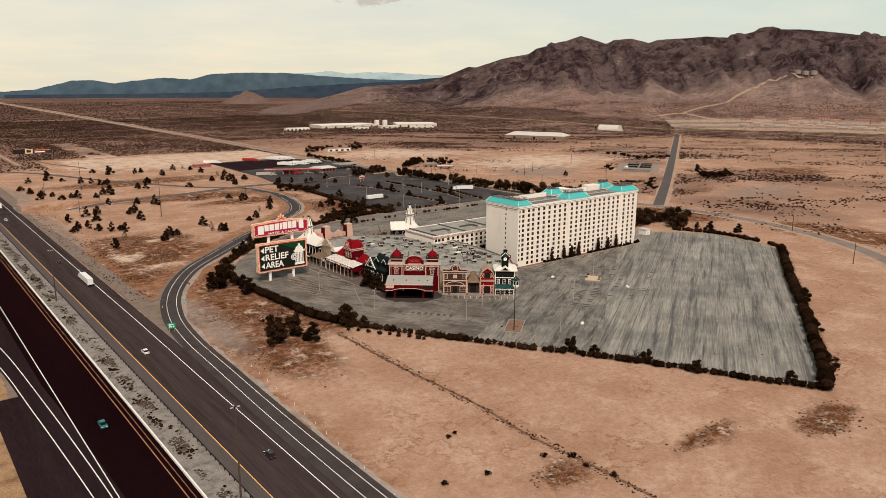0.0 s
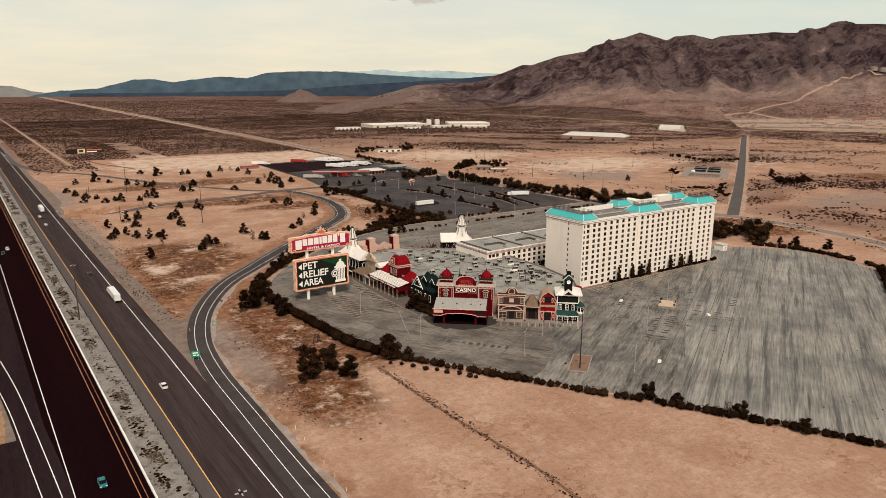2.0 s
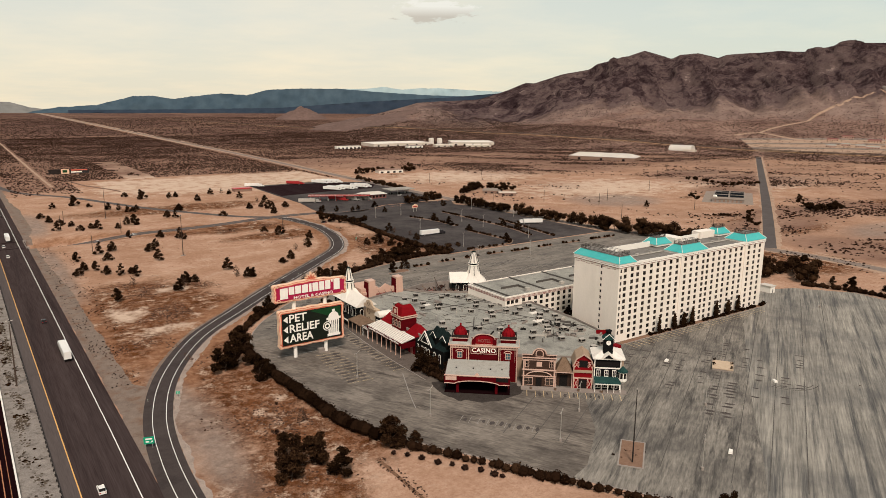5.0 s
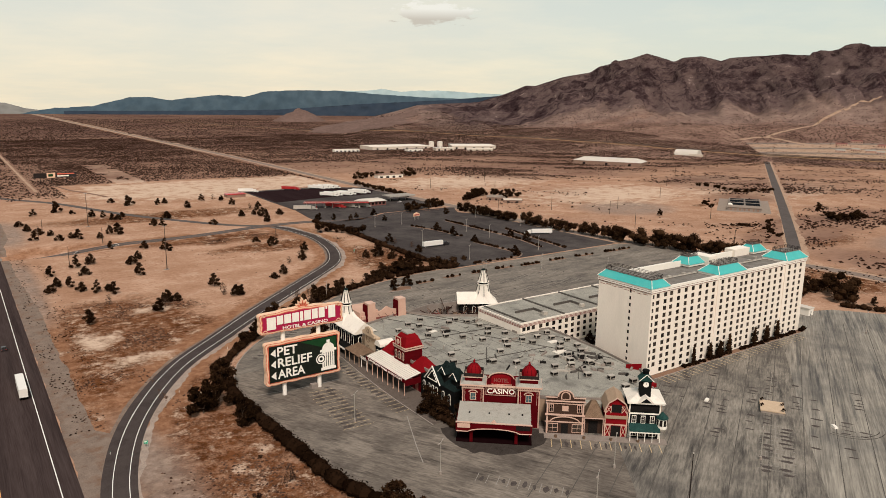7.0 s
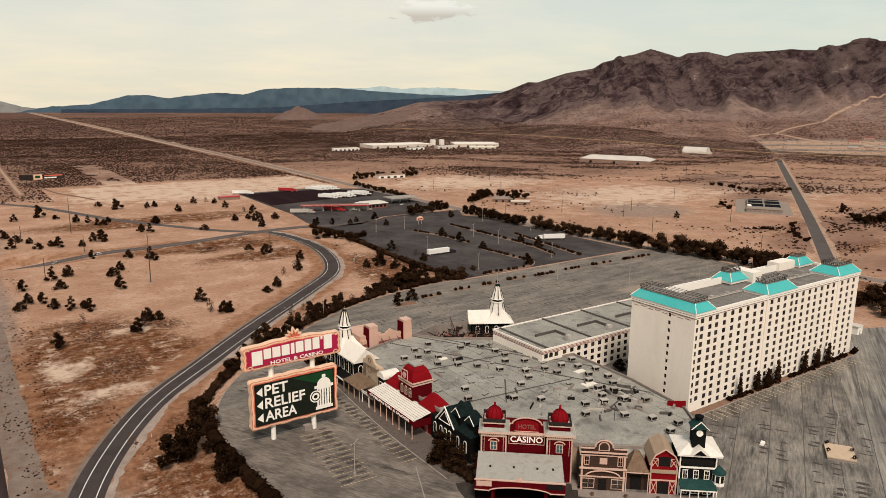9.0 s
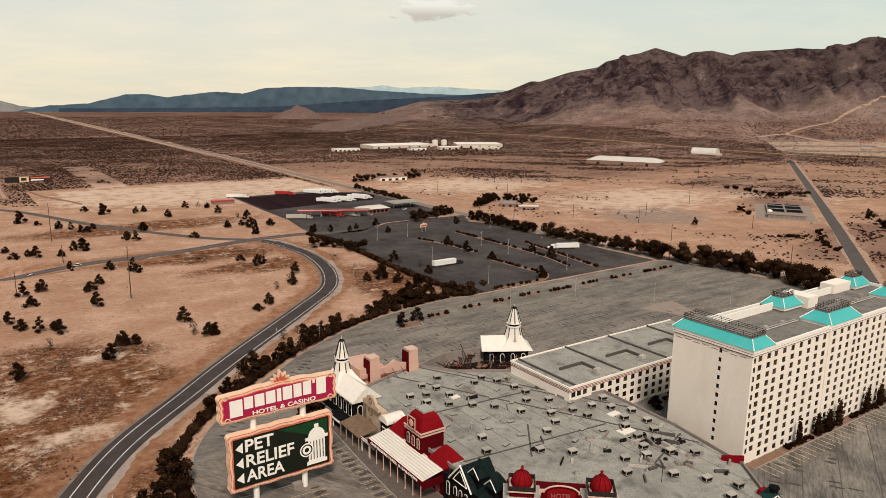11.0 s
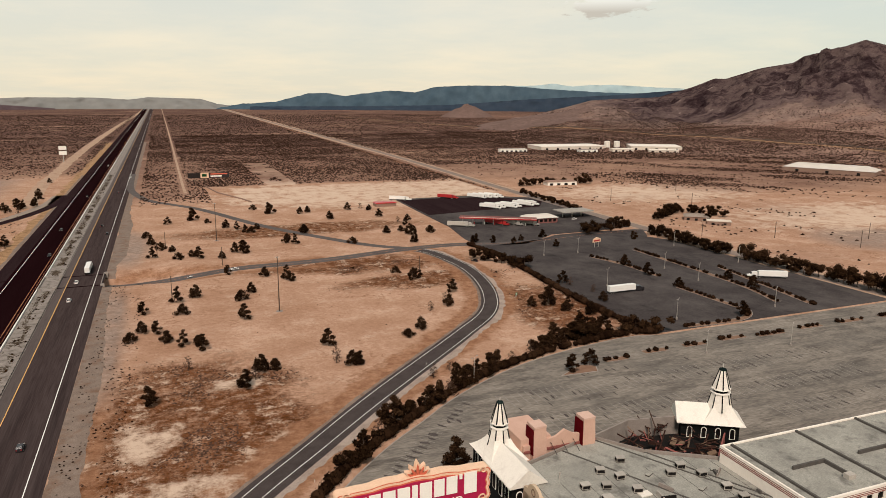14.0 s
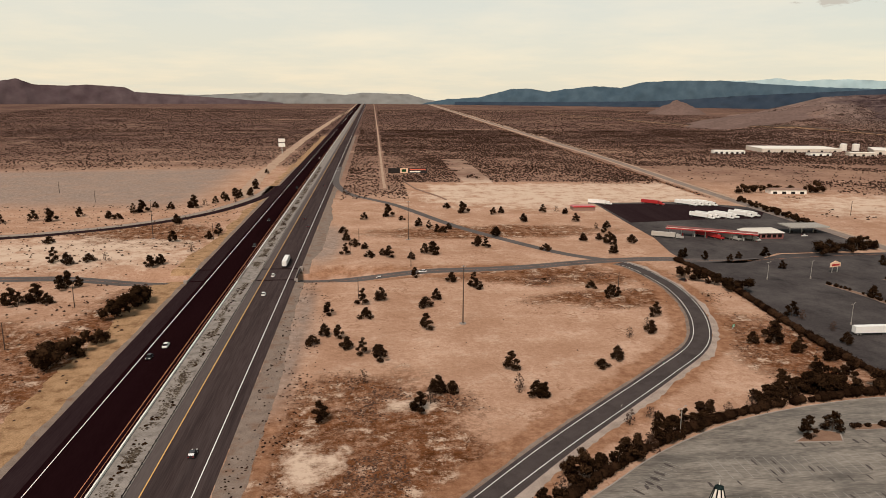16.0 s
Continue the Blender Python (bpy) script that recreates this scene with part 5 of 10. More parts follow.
def pavilion(x0, y0, x1, y1, zb, zt, inset, label="", skirt=0.9):
    """A teal mansard standing on a white skirt, open in the middle, with a dark rail on top."""
    part("parapet", Geo().box(x0 - 0.3, y0 - 0.3, zb - skirt, x1 + 0.3, y1 + 0.3, zb), MAT_TRIM, tower)
    roof = part("roof", Geo().hip(x0 - 0.55, y0 - 0.55, x1 + 0.55, y1 + 0.55, zb + 0.003, zt, inset, inset), MAT_TEAL, tower, label)
    part("ridge", Geo().box(x0 + inset - 0.75, y0 + inset - 0.75, zt, x1 - inset + 0.75, y1 - inset + 0.75, zt + 0.12), MAT_TOWERROOF, roof)
    for sx, sy in ((x0, y0), (x1, y0), (x1, y1), (x0, y1)):
        cx, cy = (x0 + x1) / 2, (y0 + y1) / 2
        dx, dy = (1 if sx < cx else -1), (1 if sy < cy else -1)
        part("hip_cap", Geo().tube((sx - 0.55 * dx, sy - 0.55 * dy, zb + 0.05), (sx + dx * (inset - 0.55), sy + dy * (inset - 0.55), zt + 0.05), 0.14, sides=5), MAT_TRIM, roof)
    g = Geo()
    ax, ay, bx, by = x0 + inset - 0.6, y0 + inset - 0.6, x1 - inset + 0.6, y1 - inset + 0.6
    for z in (zt + 0.45, zt + 1.0, zt + 1.5):
        for p, q in (((ax, ay), (bx, ay)), ((bx, ay), (bx, by)), ((bx, by), (ax, by)), ((ax, by), (ax, ay))):
            g.tube((*p, z), (*q, z), 0.07, sides=4)
    for k in range(0, 9):
        for y in (ay, by):
            g.tube((ax + (bx - ax) * k / 8, y, zt), (ax + (bx - ax) * k / 8, y, zt + 1.5), 0.06, sides=4)
        for x in (ax, bx):
            g.tube((x, ay + (by - ay) * k / 8, zt), (x, ay + (by - ay) * k / 8, zt + 1.5), 0.06, sides=4)
    part("rail", g, MAT_DARKSTEEL, roof, "dark rooftop railing")


pavilion(0.0, 0.0, 9.6, TD, 33.9, 36.5, 2.3, "large teal standing-seam mansard roof")
pavilion(40.3, 0.0, 58.0, 9.0, 33.9, 36.8, 3.0)
pavilion(88.6, 0.0, TL, 11.0, 33.9, 36.8, 3.0)
pavilion(44.0, 17.0, 54.0, 24.5, 34.2, 37.0, 2.4)
pavilion(92.0, 18.0, 101.5, 25.0, 34.2, 37.0, 2.4)
for x0, x1 in ((9.7, 43.5), (58.5, 91.5)):
    part("parapet", Geo().box(x0, 20.6, 32.9, x1, 21.0, 35.4), MAT_TRIM, tower, "cream rooftop screen wall")
part("penthouse", Geo().box(54.6, 15.0, 32.9, 60.5, 24.5, 36.6), MAT_STUCCO, tower, "cream lift penthouse")
part("penthouse", Geo().box(80, 19.5, 32.9, 91.4, 24.6, 36.2), MAT_STUCCO, tower, "cream lift penthouse")
for y in (9.2, 10.2):
    for xa, xb in ((10.5, 39), (58.5, 87)):
        part("pipe", Geo().tube((xa, y, 33.35), (xb, y, 33.35), 0.2), MAT_HVAC, tower, "rooftop duct")
for x, y in ((14, 12), (22, 9.7), (31, 9.7), (63, 9.6), (70, 13), (76, 9.6), (84, 12)):
    part("vent", Geo().box(x, y, 32.9, x + 1.4, y + 1.2, 34.0), MAT_HVAC, tower)

# four-storey wing behind the casino
WX, WY = -23.0, 44.8
wing = thing("hotel_wing", "cream stucco four-storey hotel wing with maroon cornice stripes", "hotel wing", at=(20, 60, 0))
W_ROWS = [1.9, 4.55, 7.2, 9.85]
WL = 84.0
wcols = [1.9, 4.3, 6.9] + [11.0 + 3.65 * k for k in range(20)]
wface = part("wall", punched(WL, 12.6, wcols, W_ROWS, 1.85, 1.72, 0.25, pose(WX, WY, 0)), MAT_STUCCO, wing)
for i, u in enumerate(wcols):
    for v in W_ROWS:
        piece("window", WIN_B if rnd.random() < 0.6 else WIN_A, wface, pose(WX + u, WY + 0.2, v))
part("wall", Geo().box(WX + 0.4, WY + 0.45, 0, WX + WL, WY + 27.9, 11.9), MAT_STUCCO, wing)
part("wall", Geo().add([(WX, WY, 0), (WX, WY + 28, 0), (WX, WY + 28, 12.6), (WX, WY, 12.6)], [(3, 2, 1, 0)]), MAT_STUCCO, wing)
for z0, z1, out, mat in ((10.85, 11.05, 0.06, MAT_REDBAND), (11.3, 11.52, 0.08, MAT_REDBAND), (11.52, 11.78, 0.05, MAT_STUCCO), (11.78, 12.02, 0.10, MAT_REDBAND), (12.02, 12.7, 0.16, MAT_STUCCO)):
    g = Geo()
    for x0, y0, x1, y1 in ((WX - out, WY - out, WX + WL, WY + 0.35), (WX - out, WY + 0.35, WX + 0.35, WY + 28 + out), (WX + 0.35, WY + 27.6, WX + WL, WY + 28 + out)):
        g.box(x0, y0, z0, x1, y1, z1)
    part("cornice", g, mat, wing)
part("roof_deck", Geo().box(WX + 0.4, WY + 0.4, 11.95, WX + WL, WY + 27.6, 12.35), MAT_FLATROOF, wing, "grey flat roof")
for k in range(4):
    x = WX + 8 + 22 * k
    part("roof_kerb", Geo().box(x, WY + 12.5, 12.35, x + 10.5, WY + 13.0, 13.3).box(x + 10.0, WY + 6, 12.35, x + 10.5, WY + 12.5, 13.3), MAT_ROOFSEAM, wing, "dark L-shaped roof screen")
    part("roof_unit", Geo().box(x + 8.6, WY + 4.4, 12.35, x + 10.8, WY + 6.0, 13.5), MAT_HVAC, wing)
    part("roof_seam", Geo().box(x - 5.3, WY + 0.5, 12.35, x - 4.7, WY + 27.5, 12.9), MAT_ROOFSEAM, wing)

# ---------------------------------------------------------------- casino hall

ROOF = [(-76, 28), (-76, 80), (-70, 89), (-47, 96), (-38, 84), (-22, 74), (-22.9, 47), (-8.2, 44), (-9, 16), (-13, -8), (-29, -30), (-57, -7), (-75, 10)]
hall = thing("casino_hall", "low casino hall with a weathered grey flat roof", "casino building", at=(-45, 35, 0))
part("wall", Geo().prism(ROOF, 0, 7.7), MAT_TAN, hall)
inner = [(x + (0.35 if x < -45 else -0.35), y + (0.35 if y < 35 else -0.35)) for x, y in ROOF]
part("roof_deck", Geo().prism(inner, 7.71, 8.0), MAT_FLATROOF, hall, "weathered grey roof membrane")


def along(points, width, z0, z1, closed=False):
    """A low wall or seam along a line of points."""
    g = Geo()
    pts = [Vector((*p, 0)) for p in points]
    for a, b in zip(pts, pts[1:] + ([pts[0]] if closed else [])):
        d = (b - a).normalized()
        n = Vector((d.y, -d.x, 0)) * width / 2
        g.add([(*q.xy, z) for z in (z0, z1) for q in (a - n, a + n, b + n + d * width / 2, b - n + d * width / 2)],
              [(4, 5, 6, 7), (0, 1, 5, 4), (1, 2, 6, 5), (2, 3, 7, 6), (3, 0, 4, 7)])
    return g


for p0, p1 in zip(ROOF, ROOF[1:] + ROOF[:1]):
    part("parapet", along([p0, p1], 0.4, 7.72, 8.75), MAT_CONC, hall)
for pts in ([(-70, 62), (-28, 58)], [(-58, 92), (-12, 6)], [(-38, 84), (-9.5, 30)], [(-72, 33), (-25, 28)], [(-47, 95), (-20, 46)], [(-40, 2), (-12, 12)], [(-66, 12), (-44, 40)]):
    part("roof_seam", along(pts, 0.45, 8.0, 8.14), MAT_ROOFSEAM, hall)
for k in range(11):
    x0 = -73 + 6.0 * k
    ya, yb = max(10 - 0.9 * (x0 + 75), -6 - 0.8 * (x0 + 57), -28 + 1.3 * max(0, x0 + 29)) + 2, min(78, 92 - 0.6 * (x0 + 40), 44 if x0 > -23 else 99)
    if yb - ya > 8:
        part("membrane_joint", along([(x0, ya), (x0 + 0.3, yb)], 0.14, 8.0, 8.02), MAT_ROOFSEAM, hall)
part("roof_step", Geo().prism([(-75, 14), (-57, -5), (-38, -20), (-24, -10), (-40, 20), (-62, 27)], 8.001, 8.25), MAT_FLATROOF, hall, "paler raised roof section")
for cx, cy, w, d in ((-26, 20, 5, 3), (-20, 30, 4, 2.2), (-52, 66, 3, 2)):
    part("roof_patch", Geo().box(cx, cy, 8.001, cx + w, cy + d, 8.27), MAT_WHITEROOF, hall, "white roof patch")

# torn-open bay with debris
pit = thing("torn_bay", "torn-open dark roof bay full of broken timber", "demolition rubble", at=(-28, 88, 0))
part("floor", Geo().prism([(-47, 96), (-38, 84), (-22, 74), (-9, 86), (-14, 99), (-30, 102)], 0.07, 2.0), MAT_GRILLE_SHADE, pit)
part("wall", along([(-47, 97), (-30, 102.5), (-13, 99.5)], 0.5, 0.06, 7.4), MAT_CONC, pit)
part("wall", along([(-22, 74.5), (-9, 86)], 0.4, 0.06, 7.4), MAT_REDBAND, pit)
r2 = random.Random(3)
made = 0
while made < 170:
    x, y = r2.uniform(-46, -10), r2.uniform(75, 101)
    if x * 0.62 + y < 61 or x * -0.75 + y > 122 or x * 1.0 + y > 80 + 3:
        continue
    made += 1
    a = Vector((x, y, r2.uniform(2.0, 5.6)))
    d = Vector((r2.uniform(-1, 1), r2.uniform(-1, 1), r2.uniform(-0.3, 0.6))).normalized() * r2.uniform(1.5, 6.5)
    part("beam", Geo().tube(a, a + d, r2.uniform(0.10, 0.30), sides=4), (MAT_DEBRIS, MAT_DEBRIS, MAT_BROWN, MAT_REDBAND, MAT_DEBRIS, MAT_DEBRIS, MAT_TANROOF)[made % 7], pit)
for k in range(26):
    x, y = r2.uniform(-40, -14), r2.uniform(80, 96)
    s = r2.uniform(0.5, 1.7)
    part("slab", Geo().box(-s, -s * 0.6, 0, s, s * 0.6, s * 0.5, pose(x, y, 2.0 + r2.uniform(0, 2.5), r2.uniform(-25, 25), r2.uniform(-25, 25), r2.uniform(0, 180))),
         MAT_DEBRIS if k % 5 else MAT_TANROOF, pit)
# loose duct lengths and scraps left on the hall roof
rd = random.Random(17)
for k in range(70):
    if k < 46:
        x, y = -26 + rd.gauss(0, 6), 8 + rd.gauss(0, 8)
        if x > -11 or y < -12:
            continue
    else:
        x, y = rd.uniform(-70, -22), rd.uniform(12, 72)
    if x + 0.75 * y < -48 + 0.0 or y < -1.2 * (x + 40) - 26:
        continue
    l, w, a = rd.uniform(0.5, 2.6), rd.uniform(0.15, 0.5), rd.uniform(0, 180)
    t = thing("roof_scrap", "loose sheet-metal scrap lying on the casino roof", "roof debris", "roof scraps", (x, y, 8.0))
    part("sheet", Geo().hip(-l, -w, l, w, 8.0, 8.35 + rd.uniform(0.2, 0.7), 0.1, 0.08, pose(x, y, 0, 0, 0, a)), (MAT_HVAC, MAT_GRILLE_SHADE, MAT_CONC, MAT_ROOFSEAM, MAT_CONC)[k % 5], t)



def hvac(w=2.2, d=1.7, h=1.35):
    """Rooftop cooler: body, dark louvre, curb, at the origin."""
    u = thing("rooftop_unit", "box-shaped sheet-metal rooftop air unit with dark louvre", "air conditioner", "rooftop units")
    part("body", Geo().box(-w / 2, -d / 2, 0.3, w / 2, d / 2, h).box(-w / 2 - 0.08, -d / 2 - 0.08, h, w / 2 + 0.08, d / 2 + 0.08, h + 0.1), MAT_HVAC, u)
    part("louvre", Geo().box(-w / 2 + 0.15, -d / 2 - 0.03, 0.45, w / 2 - 0.15, -d / 2 - 0.003, h - 0.15), MAT_GRILLE_SHADE, u)
    part("louvre", Geo().box(-w / 2 - 0.03, -d / 2 + 0.2, 0.45, -w / 2 - 0.003, d / 2 - 0.2, h - 0.15), MAT_GRILLE_SHADE, u)
    part("base", Geo().box(-w / 2 + 0.1, -d / 2 + 0.1, 0, w / 2 - 0.1, d / 2 - 0.1, 0.3), MAT_ROOFSEAM, u)
    return u


def hatch():
    u = thing("roof_skylight", "small grey curbed roof skylight", "skylight", "roof skylights")
    part("curb", Geo().box(-1.1, -0.55, 0, 1.1, 0.55, 0.35), MAT_ROOFSEAM, u)
    part("lid", Geo().hip(-1.15, -0.6, 1.15, 0.6, 0.35, 0.55, 0.2, 0.2), MAT_FLATROOF, u)
    return u


unit, sky_hatch = hvac(), hatch()
spots = [(-70, 60), (-62.5, 74), (-57.5, 72.5), (-60.5, 67.5), (-55, 79), (-52, 75), (-51.5, 68.5), (-55.5, 63), (-50, 58.5), (-45, 54), (-40.5, 47), (-47, 82), (-39, 72),
         (-34.5, 74), (-32, 69), (-30, 57), (-34, 52), (-30.5, 62), (-28, 48.5), (-34, 41), (-27, 39), (-37, 36), (-43, 33), (-64.5, 33), (-60.5, 40), (-52, 26), (-46, 20),
         (-26, 34), (-20, 38), (-16, 34), (-13, 40), (-14, 22), (-17, 17), (-21, 13), (-24, 17), (-27.5, 12), (-31, 8), (-24, 6), (-19, 2), (-33, -2), (-28, -8), (-37, 10),
         (-42, 5), (-18, 27), (-12.5, 29), (-22, 23), (-30, -16), (-24, -14)]
first = True
for x, y in spots:
    m = pose(x, y, 8.26 if x * 0.9 + y < -25 or (y < 26 and x > -74 and x * 0.55 + y < -4) else 8.0, 0, 0, -12 + 6 * math.sin(x * 3.1))
    if first:
        unit.matrix_basis, first = m, False
    else:
        copy_thing(unit, m)
first = True
for k, (x, y) in enumerate([(-66, 70), (-64, 52), (-58, 57), (-52, 50), (-46, 64), (-41, 60), (-38, 54), (-47, 44), (-55, 44), (-36, 64), (-30, 44), (-33, 29), (-57, 34), (-50, 36),
                            (-40, 25), (-23, 44), (-63, 62), (-44, 74), (-29, 25), (-20, 8), (-36, 18), (-27, 70), (-68, 44)]):
    m = pose(x, y, 8.0 if y > 27 or x > -24 else 8.26, 0, 0, 25 * math.sin(k * 2.3))
    if first:
        sky_hatch.matrix_basis, first = m, False
    else:
        copy_thing(sky_hatch, m)
for x, y in ((-59, 47), (-48, 47.5), (-37, 3), (-53, 12), (-31, 35), (-66, 80)):
    vt = thing("roof_vent", "thin galvanised roof vent pipe", "vent pipe", "roof vents", (x, y, 8.0))
    part("pipe", Geo().lathe([(0.16, 0), (0.16, 1.5)], 8, pose(x, y, 8.0)), MAT_HVAC, vt)
    part("cowl", Geo().lathe([(0.32, 1.5), (0.26, 1.8), (0.05, 1.95)], 8, pose(x, y, 8.0)), MAT_HVAC, vt)
for x, y, z in ((-37.5, -2, 8.25),):
    aerial = thing("roof_mast", "tall thin dark roof mast", "mast", "", (x, y, z))
    part("pole", Geo().tube((x, y, z), (x, y, z + 5), 0.08), MAT_DARKSTEEL, aerial)

# ---------------------------------------------------------------- diagonal street front
D = pose(-50, -24, 0, 0, 0, -40.5)     # x along the fronts, -y outward to the car park


def arch(cx, w, z0, z1, n=8):
    """An arched outline, counter-clockwise in x and z."""
    r = w / 2
    return [(cx - r, z0), (cx + r, z0)] + [(cx + r * math.cos(math.pi * k / n), z1 - r + r * math.sin(math.pi * k / n)) for k in range(n + 1)]


def framed_window(parent, m, cx, z0, w, h, trim=MAT_PINKTRIM, round_top=False, glass=MAT_GLASS, bars=True):
    """Surround, pane and glazing bars standing proud of the wall plane y = 0 of m."""
    out = arch(cx, w + 0.36, z0 - 0.18, z0 + h + 0.22) if round_top else [(cx - w / 2 - 0.18, z0 - 0.18), (cx + w / 2 + 0.18, z0 - 0.18), (cx + w / 2 + 0.18, z0 + h + 0.2), (cx - w / 2 - 0.18, z0 + h + 0.2)]
    inn = arch(cx, w, z0, z0 + h) if round_top else [(cx - w / 2, z0), (cx + w / 2, z0), (cx + w / 2, z0 + h), (cx - w / 2, z0 + h)]
    win = part("window", Geo().upright(out, -0.14, -0.004, m), trim, parent, "pale-framed window")
    part("pane", Geo().upright(inn, -0.17, -0.145, m), glass, win)
    if bars:
        part("bar", Geo().box(cx - 0.04, -0.20, z0, cx + 0.04, -0.172, z0 + h, m), trim, win)
        part("bar", Geo().box(cx - w / 2, -0.20, z0 + h * 0.5 - 0.04, cx - 0.04, -0.172, z0 + h * 0.5 + 0.04, m).box(cx + 0.04, -0.20, z0 + h * 0.5 - 0.04, cx + w / 2, -0.172, z0 + h * 0.5 + 0.04, m), trim, win)
    return win


casino = thing("casino_building", "dark red casino front with two domed towers and pale trim", "casino building", at=tuple(D @ Vector((-30.5, 6, 0))))
part("wall", Geo().box(-42.6, 4.4, 0, -18.4, 14, 12.6, D), MAT_DEEPRED, casino)
part("ledge", Geo().box(-35.5, 3.6, 12.6, -25.6, 10, 13.0, D), MAT_PINKTRIM, casino)
for k in range(24):
    part("dentil", Geo().box(-35.4 + 0.41 * k, 4.0, 12.15, -35.2 + 0.41 * k, 4.39, 12.58, D), MAT_PINKTRIM, casino)
# the arched gable between the towers
gp = [(-35.0, 13.0), (-26.1, 13.0), (-26.1, 14.6)] + [(-30.55 + 3.7 * math.cos(math.pi * k / 12), 15.3 + 1.7 * math.sin(math.pi * k / 12)) for k in range(13)] + [(-35.0, 14.6)]
gable = part("gable", Geo().upright(gp, 4.6, 5.4, D), MAT_DEEPRED, casino)
ga = [(-30.55 + 3.9 * math.cos(math.pi * k / 14), 15.35 + 1.85 * math.sin(math.pi * k / 14)) for k in range(15)]
for (x0, z0), (x1, z1) in zip(ga, ga[1:]):
    part("arch_trim", Geo().tube(D @ Vector((x0, 4.5, z0)), D @ Vector((x1, 4.5, z1)), 0.2, sides=5), MAT_PINKTRIM, casino)
part("sign_panel", Geo().upright([(-33.6, 13.4), (-27.5, 13.4), (-27.5, 15.4)] + [(-30.55 + 3.0 * math.cos(math.pi * k / 10), 15.4 + 1.1 * math.sin(math.pi * k / 10)) for k in range(1, 10)] + [(-33.6, 15.4)],
                             4.5, 4.58, D), MAT_RED, casino)
part("panel_rim", Geo().box(-33.8, 4.42, 13.2, -27.3, 4.57, 13.38, D), MAT_PINKTRIM, casino)
lettering("letters", "HOTEL", MAT_REDBAND, 1.7, casino, D @ pose(-30.55, 4.44, 14.6), "dull red raised letters", width=4.6)
part("sign_board", Geo().box(-35.2, 4.12, 9.9, -25.9, 4.38, 12.1, D), MAT_DEEPRED, casino)
for x0, z0, x1, z1 in ((-35.3, 9.8, -25.8, 9.95), (-35.3, 12.0, -25.8, 12.15), (-35.3, 9.95, -35.15, 12.0), (-25.95, 9.95, -25.8, 12.0)):
    part("sign_frame", Geo().box(x0, 4.02, z0, x1, 4.11, z1, D), MAT_PINKTRIM, casino)
lettering("letters", "CASINO", MAT_SIGNLETTER, 2.3, casino, D @ pose(-30.55, 4.05, 11.1), "ivory raised letters", width=8.6)
for cx in (-39.2, -21.9):
    tw = part("tower", Geo().box(cx - 3.3, 3.0, 0, cx + 3.3, 9.6, 13.2, D), MAT_DEEPRED, casino)
    for x in (cx - 3.35, cx + 3.05):
        part("pilaster", Geo().box(x, 2.8, 0, x + 0.3, 2.997, 12.2, D), MAT_PINKTRIM, tw)
    for x in (cx - 2.6, cx + 2.48):
        part("inner_trim", Geo().box(x, 2.88, 7.6, x + 0.12, 2.997, 12.0, D), MAT_PINKTRIM, tw)
    for x in (cx - 3.42, cx + 3.303):
        part("pilaster", Geo().box(x, 2.8, 0, x + 0.12, 3.1, 12.2, D), MAT_PINKTRIM, tw)
    part("frieze", Geo().box(cx - 3.5, 2.7, 12.2, cx + 3.5, 2.98, 12.6, D), MAT_PINKTRIM, tw)
    for k in range(12):
        part("dentil", Geo().box(cx - 3.3 + 0.56 * k, 2.5, 12.7, cx - 3.0 + 0.56 * k, 2.69, 13.2, D), MAT_PINKTRIM, tw)
    part("cornice", Geo().box(cx - 4.1, 2.2, 13.2, cx + 4.1, 10.2, 13.7, D), MAT_PINKTRIM, tw)
    part("cornice_roof", Geo().hip(cx - 4.0, 2.3, cx + 4.0, 10.1, 13.7, 14.4, 1.1, 1.1, D), MAT_CANOPYROOF, tw)
    part("drum", Geo().box(cx - 2.7, 3.6, 14.4, cx + 2.7, 9.0, 15.6, D), MAT_DEEPRED, tw)
    part("drum_cornice", Geo().box(cx - 3.1, 3.2, 15.6, cx + 3.1, 9.4, 15.9, D), MAT_PINKTRIM, tw)
    for x0, y0, x1, y1 in ((cx - 3.0, 3.3, cx + 3.0, 3.55), (cx - 3.0, 9.05, cx + 3.0, 9.3), (cx - 3.0, 3.55, cx - 2.75, 9.05), (cx + 2.75, 3.55, cx + 3.0, 9.05)):
        part("rail", Geo().box(x0, y0, 15.9, x1, y1, 16.9, D), MAT_DARKSTEEL, tw)
    dome = Geo()
    prof = [(2.15, 0), (2.3, 0.6), (2.25, 1.3), (1.95, 2.1), (1.4, 2.8), (0.7, 3.3), (0.25, 3.5)]
    dm = part("dome", dome.lathe(prof, 20, D @ pose(cx, 6.3, 15.95)), MAT_RED, tw, "ribbed glossy red dome", smooth=True)
    for k in range(10):
        a = 2 * math.pi * k / 10
        pts = [D @ pose(cx, 6.3, 15.95) @ Vector((r * 1.02 * math.cos(a), r * 1.02 * math.sin(a), z)) for r, z in prof]
        g = Geo()
        for p, q in zip(pts, pts[1:]):
            g.tube(p, q, 0.07, sides=4)
        part("rib", g, MAT_DEEPRED, dm)
    part("finial", Geo().lathe([(0.25, 0), (0.45, 0.3), (0.2, 0.6), (0.4, 0.85), (0.05, 1.2)], 8, D @ pose(cx, 6.3, 19.4)), MAT_RED, tw)
    framed_window(tw, D @ pose(0, 3.0, 0), cx, 8.6, 1.5, 2.1, glass=MAT_TEALGLASS)
    hood = [(cx + 1.35 * math.cos(math.pi * k / 8), 10.9 + 0.8 * math.sin(math.pi * k / 8)) for k in range(9)]
    g = Geo()
